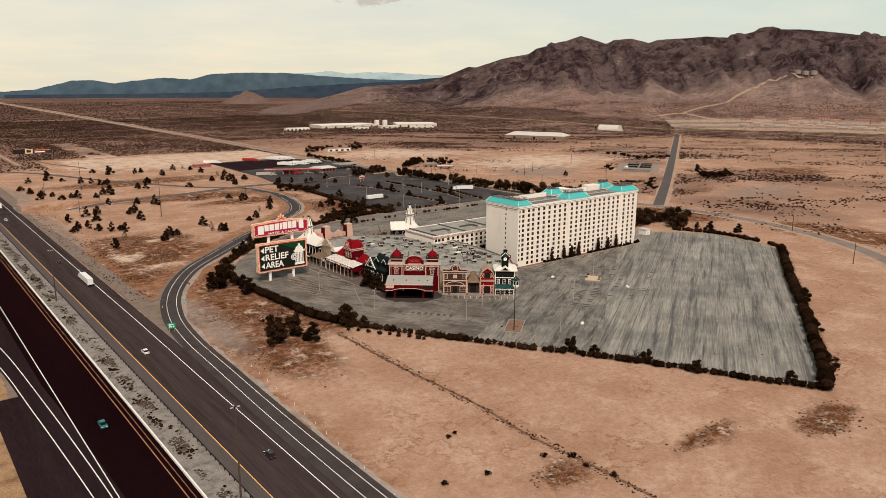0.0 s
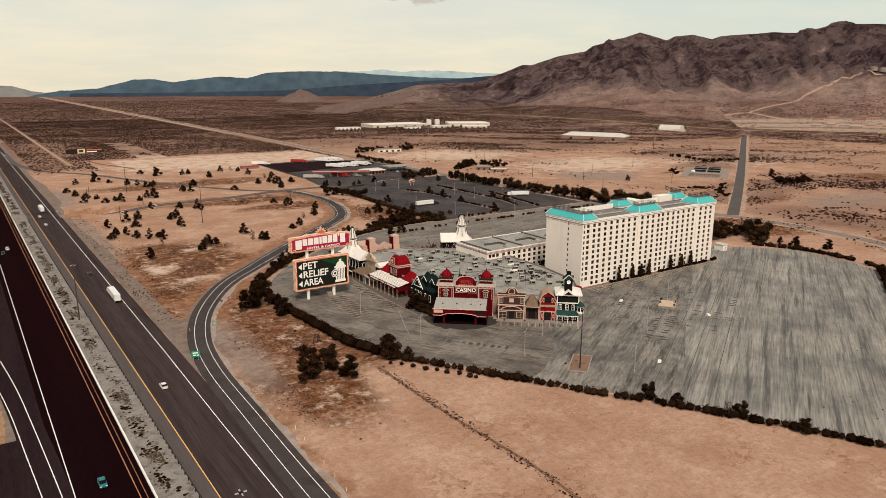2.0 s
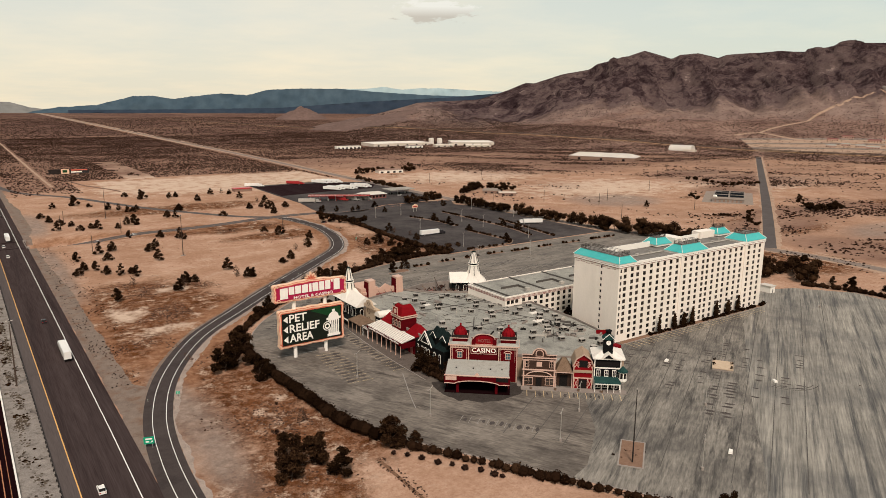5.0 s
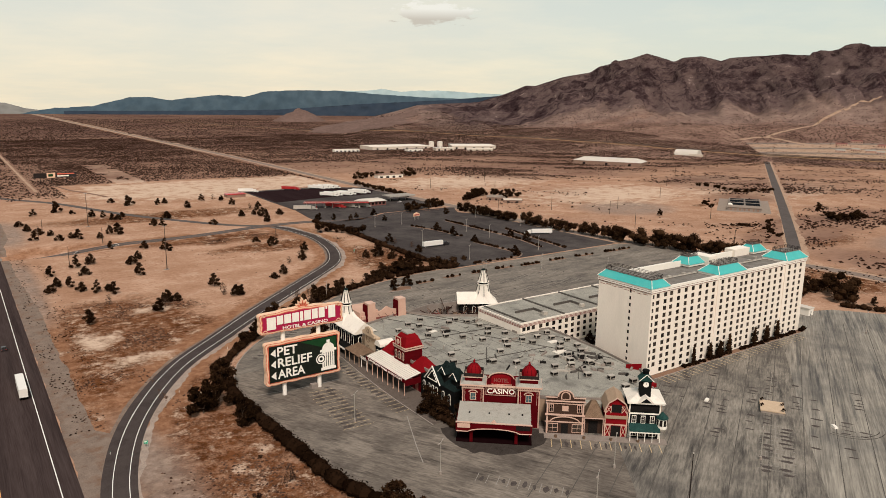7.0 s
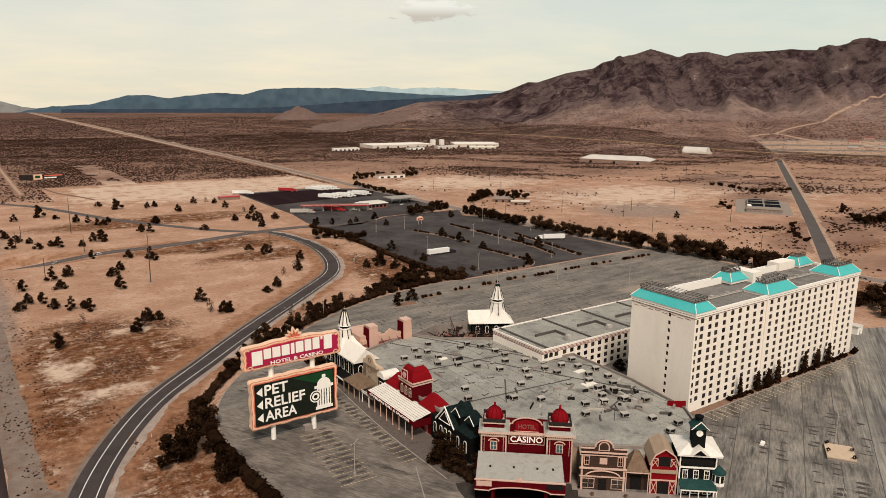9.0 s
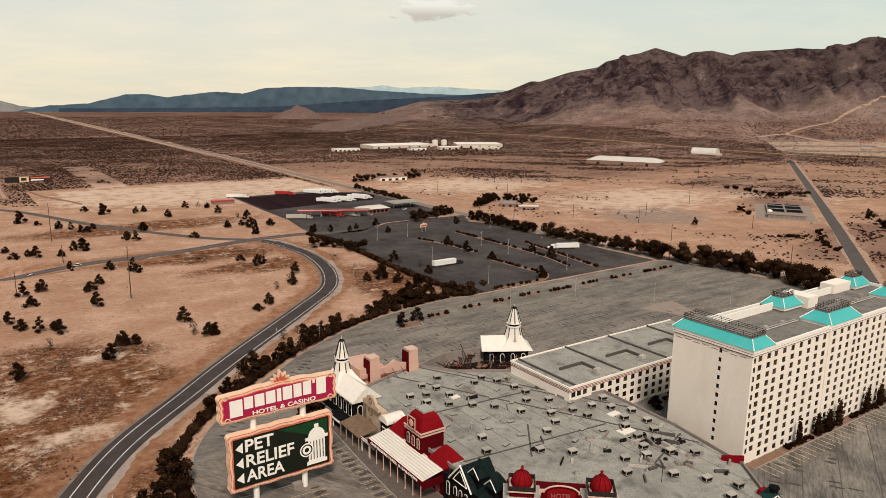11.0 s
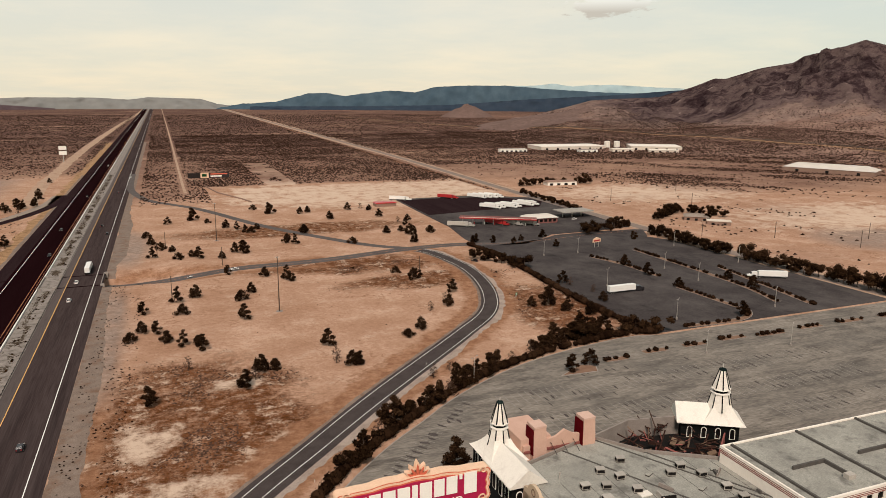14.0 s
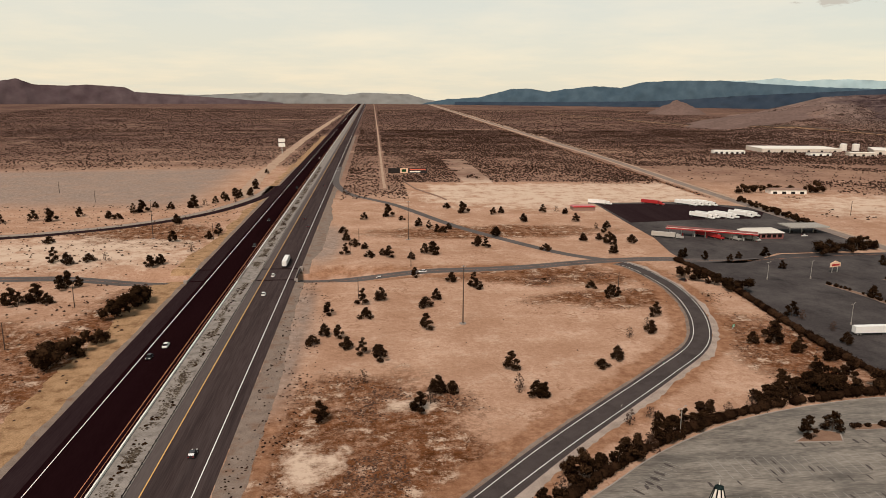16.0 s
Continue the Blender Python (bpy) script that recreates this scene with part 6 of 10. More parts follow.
    for (x0, z0), (x1, z1) in zip(hood, hood[1:]):
        g.tube(D @ Vector((x0, 2.85, z0)), D @ Vector((x1, 2.85, z1)), 0.16, sides=5)
    part("window_hood", g, MAT_PINKTRIM, tw)

canopy = thing("porte_cochere", "wide red entrance canopy with arched fascia and pale flat roof", "canopy", at=tuple(D @ Vector((-32.2, -3, 0))))
roof_pts = [(-43.2, -9.4, 6.6), (-21.2, -9.4, 6.6), (-21.2, 2.6, 8.0), (-43.2, 2.6, 8.0)]
part("roof", Geo().add([D @ Vector(p) for p in roof_pts] + [D @ Vector((x, y, z - 0.35)) for x, y, z in roof_pts],
                       [(0, 1, 2, 3), (7, 6, 5, 4), (0, 4, 5, 1), (1, 5, 6, 2), (2, 6, 7, 3), (3, 7, 4, 0)]), MAT_CANOPYROOF, canopy)
fp = [(-43.4, 6.75), (-43.4, 4.0), (-39.8, 3.9)] + [(-32.2 - 7.6 * math.cos(math.pi * k / 16), 3.7 + 1.3 * math.sin(math.pi * k / 16)) for k in range(17)] + [(-24.6, 3.9), (-21.0, 4.0), (-21.0, 6.75)]
part("fascia", Geo().upright(list(reversed(fp)), -9.7, -9.45, D), MAT_DEEPRED, canopy)
at_ = [(-43.4, 3.95), (-39.9, 3.85)] + [(-32.2 - 7.7 * math.cos(math.pi * k / 16), 3.7 + 1.3 * math.sin(math.pi * k / 16)) for k in range(17)] + [(-24.5, 3.85), (-21.0, 3.95)]
g = Geo()
for (x0, z0), (x1, z1) in zip(at_, at_[1:]):
    g.tube(D @ Vector((x0, -9.78, z0)), D @ Vector((x1, -9.78, z1)), 0.15, sides=5)
part("arch_trim", g, MAT_PINKTRIM, canopy)
part("edge_trim", Geo().box(-43.5, -9.85, 6.6, -20.9, -9.3, 6.85, D), MAT_PINKTRIM, canopy)
for x in (-43.5, -21.2):
    part("side_fascia", Geo().box(x, -9.44, 3.6, x + 0.3, 2.5, 6.3, D), MAT_DEEPRED, canopy)
# ceiling and entrance sheet are near black: the canopy's shade in paint
part("ceiling", Geo().box(-43.1, -9.3, 6.1, -21.3, 2.5, 6.2, D), MAT_GRILLE_SHADE, canopy, "canopy ceiling painted dark with shade")
part("entrance", Geo().box(-40.5, 4.3, 0.1, -24, 4.39, 5.2, D), MAT_GRILLE_SHADE, canopy, "entrance doors painted dark with shade")
for x in (-43.2, -21.5):
    part("side_wall", Geo().box(x, -3.5, 0.1, x + 0.3, 2.9, 3.59, D), MAT_DEEPRED, canopy)
part("notice", Geo().box(-43.0, -9.78, 5.0, -39.2, -9.72, 6.4, D), MAT_PINKTRIM, canopy, "pale blank notice panel")
part("notice", Geo().box(-25.6, -9.78, 5.0, -21.4, -9.72, 6.4, D), MAT_GRILLE_SHADE, canopy, "dark blank notice panel")
part("crest", Geo().upright([(-33.1, 6.86), (-31.3, 6.86), (-31.7, 7.4), (-32.2, 8.0), (-32.7, 7.4)], -9.7, -9.4, D), MAT_PINKTRIM, canopy)
for x in (-38.9, -25.5):
    for y in (-8.2, -1.5):
        part("column", Geo().box(x - 0.45, y - 0.45, 0, x + 0.45, y + 0.45, 6.4 + 0.117 * (y + 9.4) - 0.3, D), MAT_DEEPRED, canopy)
for x in (-40, -34, -28, -24):
    part("roof_vent", Geo().box(x, -4.2, 7.15, x + 0.5, -3.7, 7.55, D), MAT_GRILLE_SHADE, canopy)

# brown shop front
brown = thing("brown_shop", "brown clapboard western shop front with arched parapet", "shop building", "street fronts", tuple(D @ Vector((-10.8, 4, 0))))
part("wall", Geo().box(-16.4, 0, 0, -5.1, 1.4, 11.0, D), MAT_BROWN, brown)
part("roof_deck", Geo().box(-16.4, 1.401, 0, -5.1, 10, 8.05, D), MAT_FLATROOF, brown, "grey flat roof behind the false front")
pp = [(-16.6, 11.0), (-4.9, 11.0), (-4.9, 12.0), (-8.2, 12.1)] + [(-10.75 + 2.3 * math.cos(math.pi * k / 10), 12.3 + 2.0 * math.sin(math.pi * k / 10)) for k in range(11)] + [(-13.3, 12.1), (-16.6, 12.0)]
part("parapet", Geo().upright(pp, -0.1, 0.5, D), MAT_BROWN, brown)
g = Geo()
pa = [(-10.75 + 2.3 * math.cos(math.pi * k / 12), 12.3 + 2.0 * math.sin(math.pi * k / 12)) for k in range(13)]
for (x0, z0), (x1, z1) in zip(pa, pa[1:]):
    g.tube(D @ Vector((x0, -0.1, z0)), D @ Vector((x1, -0.1, z1)), 0.24, sides=5)
part("arch_trim", g, MAT_PINKTRIM, brown)
part("oculus", Geo().upright(arch(-10.75, 2.2, 11.6, 13.6), -0.16, -0.104, D), MAT_BROWN, brown)
part("oculus", Geo().upright(arch(-10.75, 2.8, 11.4, 13.95), -0.13, -0.102, D), MAT_PINKTRIM, brown, "pale arched panel")
for z0, z1, o in ((11.9, 12.2, 0.4), (10.7, 11.05, 0.45), (9.9, 10.1, 0.2), (6.2, 6.6, 0.5), (3.9, 4.2, 0.3)):
    for x0, x1 in (((-16.8, -13.2), (-8.3, -4.7)) if z0 > 11.5 else ((-16.8, -4.7),)):
        part("cornice", Geo().box(x0, -o, z0, x1, -0.105 if z0 > 11 else -0.004, z1, D), MAT_PINKTRIM, brown)
for x in (-16.4, -5.6):
    part("pilaster", Geo().box(x, -0.2, 0, x + 0.5, -0.004, 9.9, D), MAT_PINKTRIM, brown)
framed_window(brown, D, -15.0, 7.4, 1.0, 2.2)
framed_window(brown, D, -6.5, 7.4, 1.0, 2.2)
part("sign_board", Geo().box(-11.7, -0.12, 7.6, -9.8, -0.004, 9.3, D), MAT_PINKTRIM, brown, "pale blank sign board")
ar = [(-10.75 + 4.4 * math.cos(math.pi * k / 12), 4.2 + 1.7 * math.sin(math.pi * k / 12)) for k in range(13)]
g = Geo()
for (x0, z0), (x1, z1) in zip(ar, ar[1:]):
    g.tube(D @ Vector((x0, -0.45, z0)), D @ Vector((x1, -0.45, z1)), 0.2, sides=5)
part("porch_arch", g, MAT_PINKTRIM, brown)
for x in (-15.9, -8.4):
    framed_window(brown, D, x + 1.5, 0.9, 2.9, 2.4, glass=MAT_CURTAIN)
part("door", Geo().box(-11.8, -0.1, 0.1, -9.7, -0.004, 3.4, D), MAT_GRILLE_SHADE, brown, "dark double door")

# little hipped shed between
shed = thing("tan_shed", "small tan porch building with steep hipped roof", "shop building", "street fronts", tuple(D @ Vector((-2, 4, 0))))
part("wall", Geo().box(-5.0, 1.6, 0, 1.0, 10, 6.4, D), MAT_BROWN, shed)
part("roof", Geo().hip(-5.0, -0.4, 1.0, 6.0, 6.0, 10.4, 2.3, 2.6, D), MAT_TANROOF, shed)
part("roof", Geo().box(-5.0, 6.0, 6.41, 1.0, 10.0, 8.05, D), MAT_FLATROOF, shed)
part("eave", Geo().box(-5.1, -0.5, 5.75, 1.1, 1.5, 6.0, D), MAT_PINKTRIM, shed)
for x in (-4.9, 0.7):
    part("post", Geo().box(x, -0.3, 0, x + 0.22, -0.08, 5.74, D), MAT_PINKTRIM, shed)
part("door", Geo().box(-3.4, 1.5, 0, -0.6, 1.597, 4.2, D), MAT_GRILLE_SHADE, shed, "dark doorway")

# red barn
barn = thing("red_barn", "red gambrel barn front with pale cross-braced doors", "barn building", "street fronts", tuple(D @ Vector((4.6, 4, 0))))
bp_ = [(1.2, 0), (8.0, 0), (8.0, 8.6), (6.9, 11.0), (4.6, 12.6), (2.3, 11.0), (1.2, 8.6)]
part("wall", Geo().upright(bp_, 0, 9, D), MAT_RED, barn)
for (x0, z0), (x1, z1) in (((8.3, 8.3), (7.1, 11.0)), ((7.1, 11.0), (4.6, 12.75)), ((4.6, 12.75), (2.1, 11.0)), ((2.1, 11.0), (0.9, 8.3))):
    d = Vector((x1 - x0, 0, z1 - z0)).normalized()
    n = Vector((-d.z, 0, d.x)) * (-0.14)
    a, b = Vector((x0, 0, z0)), Vector((x1, 0, z1))
    vs = [p + Vector((0, y, 0)) for y in (-0.5, 9.2) for p in (a, b, b - n, a - n)]
    part("roof", Geo().add([D @ p for p in vs], [(3, 2, 1, 0), (4, 5, 6, 7), (0, 1, 5, 4), (1, 2, 6, 5), (2, 3, 7, 6), (3, 0, 4, 7)]), MAT_TAN, barn)
    part("bargeboard", Geo().tube(D @ Vector((x0, -0.55, z0 + 0.1)), D @ Vector((x1, -0.55, z1 + 0.1)), 0.2, sides=4), MAT_PINKTRIM, barn)
part("loft_opening", Geo().box(3.1, -0.06, 8.0, 6.1, -0.004, 10.6, D), MAT_GRILLE_SHADE, barn, "dark loft opening")
part("band", Geo().box(1.1, -0.35, 6.1, 8.1, -0.004, 7.0, D), MAT_TAN, barn)
part("band", Geo().box(1.1, -0.15, 3.9, 8.1, -0.004, 4.25, D), MAT_PINKTRIM, barn)
for x in (1.2, 7.7):
    part("corner_board", Geo().box(x, -0.16, 0, x + 0.3, -0.004, 8.5, D), MAT_PINKTRIM, barn)
part("barn_door", Geo().box(3.2, -0.08, 0, 6.0, -0.004, 3.6, D), MAT_GRILLE_SHADE, barn, "dark open doorway")
for x0, x1, z0, z1 in ((1.5, 3.0, 0.2, 3.8), (6.2, 7.7, 0.2, 3.8), (1.6, 3.0, 7.9, 10.0), (6.2, 7.6, 7.9, 10.0)):
    for p, q in (((x0, z0), (x1, z1)), ((x0, z1), (x1, z0)), ((x0, z0), (x0, z1)), ((x1, z0), (x1, z1)), ((x0, z1), (x1, z1))):
        part("brace", Geo().tube(D @ Vector((p[0], -0.1, p[1])), D @ Vector((q[0], -0.1, q[1])), 0.11, sides=4), MAT_PINKTRIM, barn)

# black clock house
black = thing("clock_house", "black clapboard two-storey house with white roof and clock cupola", "shop building", "street fronts", tuple(D @ Vector((13, 4, 0))))
part("wall", Geo().box(8.3, 0, 0, 17.6, 9.5, 11.8, D), MAT_BLACKBOARD, black)
part("roof", Geo().hip(7.6, -1.0, 18.9, 10.4, 11.9, 14.0, 4.0, 4.4, D), MAT_WHITEROOF, black)
part("roof_gable", Geo().gable(10.6, -1.2, 15.4, 4.0, 12.0, 14.0, D), MAT_WHITEROOF, black)
part("gable_face", Geo().upright([(11.4, 12.1), (14.6, 12.1), (13.0, 13.45)], -1.26, -1.204, D), MAT_BLACKBOARD, black)
part("cornice", Geo().box(7.6, -0.9, 11.5, 18.6, -0.004, 11.88, D), MAT_TRIM, black)
part("band", Geo().box(8.2, -0.3, 8.0, 17.7, -0.004, 8.4, D), MAT_TRIM, black)
part("dark_sign", Geo().box(9.0, -0.12, 9.0, 16.8, -0.004, 10.6, D), MAT_GRILLE_SHADE, black, "dark unreadable sign board")
for x in (8.3, 17.25):
    part("corner_board", Geo().box(x, -0.14, 0, x + 0.35, -0.004, 11.4, D), MAT_TRIM, black)
for x in (9.9, 12.6, 15.3):
    framed_window(black, D, x, 5.2, 1.0, 2.1, MAT_TRIM)
aw = [(8.4, -2.9, 3.6), (17.4, -2.9, 3.6), (17.4, -0.01, 5.0), (8.4, -0.01, 5.0)]
part("awning", Geo().add([D @ Vector(p) for p in aw] + [D @ Vector((x, y, z - 0.15)) for x, y, z in aw], [(0, 1, 2, 3), (7, 6, 5, 4), (0, 4, 5, 1), (1, 5, 6, 2), (3, 7, 4, 0)]),
     MAT_GREENROOF, black, "sloping green porch roof")
part("awning_beam", Geo().box(8.4, -2.95, 3.1, 17.4, -2.75, 3.42, D), MAT_TRIM, black)
for k in range(5):
    part("post", Geo().box(8.5 + 2.17 * k, -2.85, 0, 8.7 + 2.17 * k, -2.65, 3.1, D), MAT_TRIM, black)
for x in (9.8, 12.7, 15.6):
    framed_window(black, D, x, 1.0, 1.7, 1.7, MAT_TRIM)
cup = part("cupola", Geo().box(11.4, 1.2, 13.0, 14.6, 4.4, 18.2, D), MAT_BLACKBOARD, black)
part("cupola_roof", Geo().gable(10.9, 0.7, 15.1, 4.9, 18.2, 20.2, D), MAT_GREENROOF, cup, "dark green gabled cupola roof")
for s in (-1, 1):
    part("bargeboard", Geo().tube(D @ Vector((13 + 2.2 * s, 0.65, 18.15)), D @ Vector((13, 0.65, 20.3)), 0.14, sides=4), MAT_TRIM, cup)
part("clock_face", Geo().lathe([(0.85, 0), (0.85, 0.1)], 20, D @ pose(13, 1.19, 17.0) @ pose(0, 0, 0, 90, 0, 0)), MAT_SIGNLETTER, cup, "round white clock face")
part("clock_pointer", Geo().box(12.96, 1.03, 17.0, 13.04, 1.07, 17.6, D), MAT_GRILLE_SHADE, cup)
part("lantern", Geo().lathe([(0.9, 0), (0.9, 0.8), (1.15, 0.85), (1.1, 1.15), (0.5, 1.35)], 10, D @ pose(13, 2.8, 20.0)), MAT_BLACKBOARD, cup)
bay = part("bay_turret", Geo().lathe([(0.9, 3.2), (1.6, 4.0), (1.6, 7.2)], 8, D @ pose(18.2, -0.2, 0)), MAT_TRIM, black, "white corner bay with windows")
for k in range(8):
    a = radians(22.5 + 45 * k)
    part("pane", Geo().box(-0.42, -1.53, 5.0, 0.42, -1.50, 6.9, D @ pose(18.2, -0.2, 0, 0, 0, 22.5 + 45 * k)), MAT_GLASS, bay)
part("bay_roof", Geo().lathe([(1.9, 7.2), (1.7, 7.6), (0.7, 8.6), (0.1, 9.2)], 8, D @ pose(18.2, -0.2, 0)), MAT_GREENROOF, bay)

stain_line = [D @ Vector((x, 0, 0)) for x in np.arange(-49, -15, 1.0)]
setting("pavement_stain", ragged(stain_line, lambda t: 1.0 - 5 * math.sin(math.pi * t), lambda t: 3.0 + 12 * math.sqrt(max(0.0, math.sin(math.pi * t))), 0.072, 3.2, 31), MAT_TARSTAIN, "oil-darkened asphalt round the entrance canopy", "pavement")
# paving below the canopy is blackened to paint in its shade
setting("pavement_forecourt", Geo().box(-43.5, -9.0, 0, -20.8, 4.3, 0.09, D), MAT_NEWASPH, "asphalt drive painted dark with the canopy's shade", "pavement")
walkway = setting("pavement_boardwalk", Geo().box(-17, -3.6, 0, 19.5, -0.01, 0.22, D).box(-18.4, -0.5, 0, -17, 4.0, 0.22, D), MAT_CONC, "pale concrete walk in front of the shops", "pavement")
for k, x in enumerate((-13.5, -5, 3, 11)):
    bol = thing("planter_tub", "small round dark planter tub on the walk", "planter", "walk planters", tuple(D @ Vector((x, -2.9, 0.22))))
    part("tub", Geo().lathe([(0.38, 0.22), (0.5, 0.95), (0.44, 0.96), (0.40, 0.85)], 10, D @ pose(x, -2.9, 0)), MAT_TANROOF, bol)
    part("soil", Geo().lathe([(0.4, 0.8), (0.4, 0.88)], 10, D @ pose(x, -2.9, 0)), MAT_BARK, bol)
red_corner = thing("roof_screen", "small bright red stepped roof screen", "roof screen", "", (-13, -7, 8))
part("panel", Geo().add([(-15.5, -3.5, 8.0), (-12.6, -8.0, 8.0), (-12.6, -8.0, 10.4), (-15.5, -3.5, 9.4), (-15.3, -3.3, 8.0), (-12.4, -7.8, 8.0), (-12.4, -7.8, 10.4), (-15.3, -3.3, 9.4)],
                        [(0, 1, 2, 3), (7, 6, 5, 4), (3, 2, 6, 7), (1, 5, 6, 2), (0, 3, 7, 4)]), MAT_RED, red_corner)
part("panel", Geo().box(-22.6, -20.6, 8.0, -20.0, -18.0, 9.2), MAT_RED, red_corner)

# ---------------------------------------------------------------- west street front (faces -x)
Wm = pose(-78, 0, 0, 0, 0, -90)        # local x runs towards -y, -y outward to -x; local x = -world y


def wy(y):
    """Local x of a place at world y on the west front."""
    return -y


sal = thing("saloon", "red saloon with white plank porch roof, posts and mansard tower", "saloon building", "street fronts", (-76, 47, 0))
part("wall", Geo().box(-78, 33.5, 0, -70, 61, 7.4), MAT_DEEPRED, sal)
pr = [(-84.4, 33.6, 6.2), (-84.4, 61.2, 6.2), (-77.6, 61.2, 7.5), (-77.6, 33.6, 7.5)]
part("porch_roof", Geo().add(pr + [(x, y, z - 0.2) for x, y, z in pr], [(3, 2, 1, 0), (4, 5, 6, 7), (0, 1, 5, 4), (1, 2, 6, 5), (3, 0, 4, 7)]), MAT_WHITEROOF, sal, "white planked porch roof")
for k in range(8):
    t = (k + 0.5) / 8
    x, z = -84.4 + 6.8 * t, 6.2 + 1.3 * t
    part("roof_batten", Geo().box(x - 0.05, 33.7, z + 0.01, x + 0.05, 61.1, z + 0.09), MAT_CANOPYROOF, sal)
part("fascia", Geo().box(-84.62, 33.5, 5.0, -84.42, 61.3, 6.25), MAT_DEEPRED, sal)
part("side_fascia", Geo().box(-84.4, 33.3, 3.9, -77.9, 33.55, 6.0), MAT_DEEPRED, sal)
lettering("letters", "GAMBLING HALL & SALOON", MAT_SIGNLETTER, 1.1, sal, pose(-84.66, 47.4, 5.62, 0, 0, -90), "ivory raised letters", width=24.0)
for k in range(8):
    y = 34.2 + 26.3 * k / 7
    part("post", Geo().lathe([(0.22, 0.15), (0.22, 0.6), (0.14, 0.8), (0.14, 4.6), (0.3, 5.0)], 8, pose(-84.3, y, 0)), MAT_PINK, sal)
    if k < 7:
        part("door", Geo().box(-78.1, y + 0.9, 0.15, -78.004, y + 2.7, 3.2), MAT_GRILLE_SHADE if k % 2 else MAT_REDBAND, sal)
        part("door_trim", Geo().box(-78.14, y + 0.7, 3.2, -78.004, y + 2.9, 3.5), MAT_PINKTRIM, sal)
for y0, y1 in ((53.2, 61.0), (33.5, 41.0)):
    part("hip_roof", Geo().hip(-78.0, y0, -70.5, y1, 7.41, 11.2, 3.2, 2.6), MAT_RED, sal, "steep red hipped roof")
tw = part("tower", Geo().box(-78.4, 43.2, 7.41, -71.2, 51.0, 13.0), MAT_DEEPRED, sal)
part("tower_band", Geo().box(-78.7, 42.9, 12.2, -70.9, 51.3, 12.6), MAT_PINKTRIM, tw)
part("tower_band", Geo().box(-78.8, 42.8, 13.0, -70.8, 51.4, 13.4), MAT_PINKTRIM, tw)
for i, (z0, z1, a, b) in enumerate(((13.4, 15.2, 0.0, 0.55), (15.2, 16.8, 0.55, 1.25), (16.8, 17.8, 1.25, 2.1))):
    g = Geo().hip(-78.5 + a, 43.1 + a, -71.1 - a, 51.1 - a, z0, z1, b - a, b - a)
    part("mansard", g, MAT_RED, tw, "bell-shaped red mansard")
part("tower_cap", Geo().box(-76.6, 45.0, 17.8, -73.0, 49.2, 18.3), MAT_CANOPYROOF, tw)
for k in range(3):
    framed_window(tw, pose(-78.4, 0, 0, 0, 0, -90), -(44.7 + 2.4 * k), 8.6, 1.1, 2.6, MAT_PINKTRIM, True)
part("clock_panel", Geo().box(-79.0, 45.3, 13.6, -78.3, 48.9, 16.6), MAT_RED, tw)
for y0, z0, y1, z1 in ((45.2, 13.5, 45.45, 16.7), (48.75, 13.5, 49.0, 16.7), (45.2, 16.6, 49.0, 16.9), (45.45, 13.5, 48.75, 13.7)):
    part("panel_frame", Geo().box(-79.12, y0, z0, -78.95, y1, z1), MAT_PINKTRIM, tw)
part("rosette", Geo().lathe([(1.0, 0), (1.0, 0.12), (0.5, 0.2)], 14, pose(-79.0, 47.1, 15.1, 0, -90, 0)), MAT_PINKTRIM, tw, "round pale rosette")

# yellow false front, white-arched shop and tan porch
yel = thing("yellow_shop", "pale yellow false front with scrolled curved top", "shop building", "street fronts", (-76, 70, 0))
part("wall", Geo().box(-77.5, 66.0, 0, -75.6, 75.0, 10.4), MAT_CREAM, yel)
yp = [(-75.1, 10.4), (-65.9, 10.4), (-65.9, 11.6), (-67.2, 12.0)] + [(-70.5 + 2.8 * math.cos(math.pi * k / 10), 12.0 + 2.0 * math.sin(math.pi * k / 10)) for k in range(11)] + [(-73.8, 12.0), (-75.1, 11.6)]
part("false_front", Geo().upright(yp, -0.5, 0.3, Wm), MAT_CREAM, yel)
for cz, rr in ((12.3, 0.8), (9.0, 1.2), (5.6, 1.0)):
    g = Geo()
    for k in range(14):
        a0, a1 = 2 * math.pi * k / 14, 2 * math.pi * (k + 1) / 14
        g.tube((-78.56, 70.5 + rr * math.cos(a0), cz + rr * math.sin(a0)), (-78.56, 70.5 + rr * math.cos(a1), cz + rr * math.sin(a1)), 0.12, sides=4)
    part("scroll", g, MAT_TANROOF, yel)
ap = [(-85.0, 65.8, 4.4), (-85.0, 78.0, 4.4), (-78.55, 78.0, 5.6), (-78.55, 65.8, 5.6)]
part("porch_roof", Geo().add(ap + [(x, y, z - 0.2) for x, y, z in ap], [(3, 2, 1, 0), (4, 5, 6, 7), (0, 1, 5, 4), (1, 2, 6, 5), (3, 0, 4, 7), (2, 3, 7, 6)]), MAT_TANROOF, yel, "tan sloping porch roof")
for y in (66.2, 70.0, 74.0, 77.6):
    part("post", Geo().box(-84.9, y, 0.1, -84.65, y + 0.25, 4.2), MAT_TAN, yel)

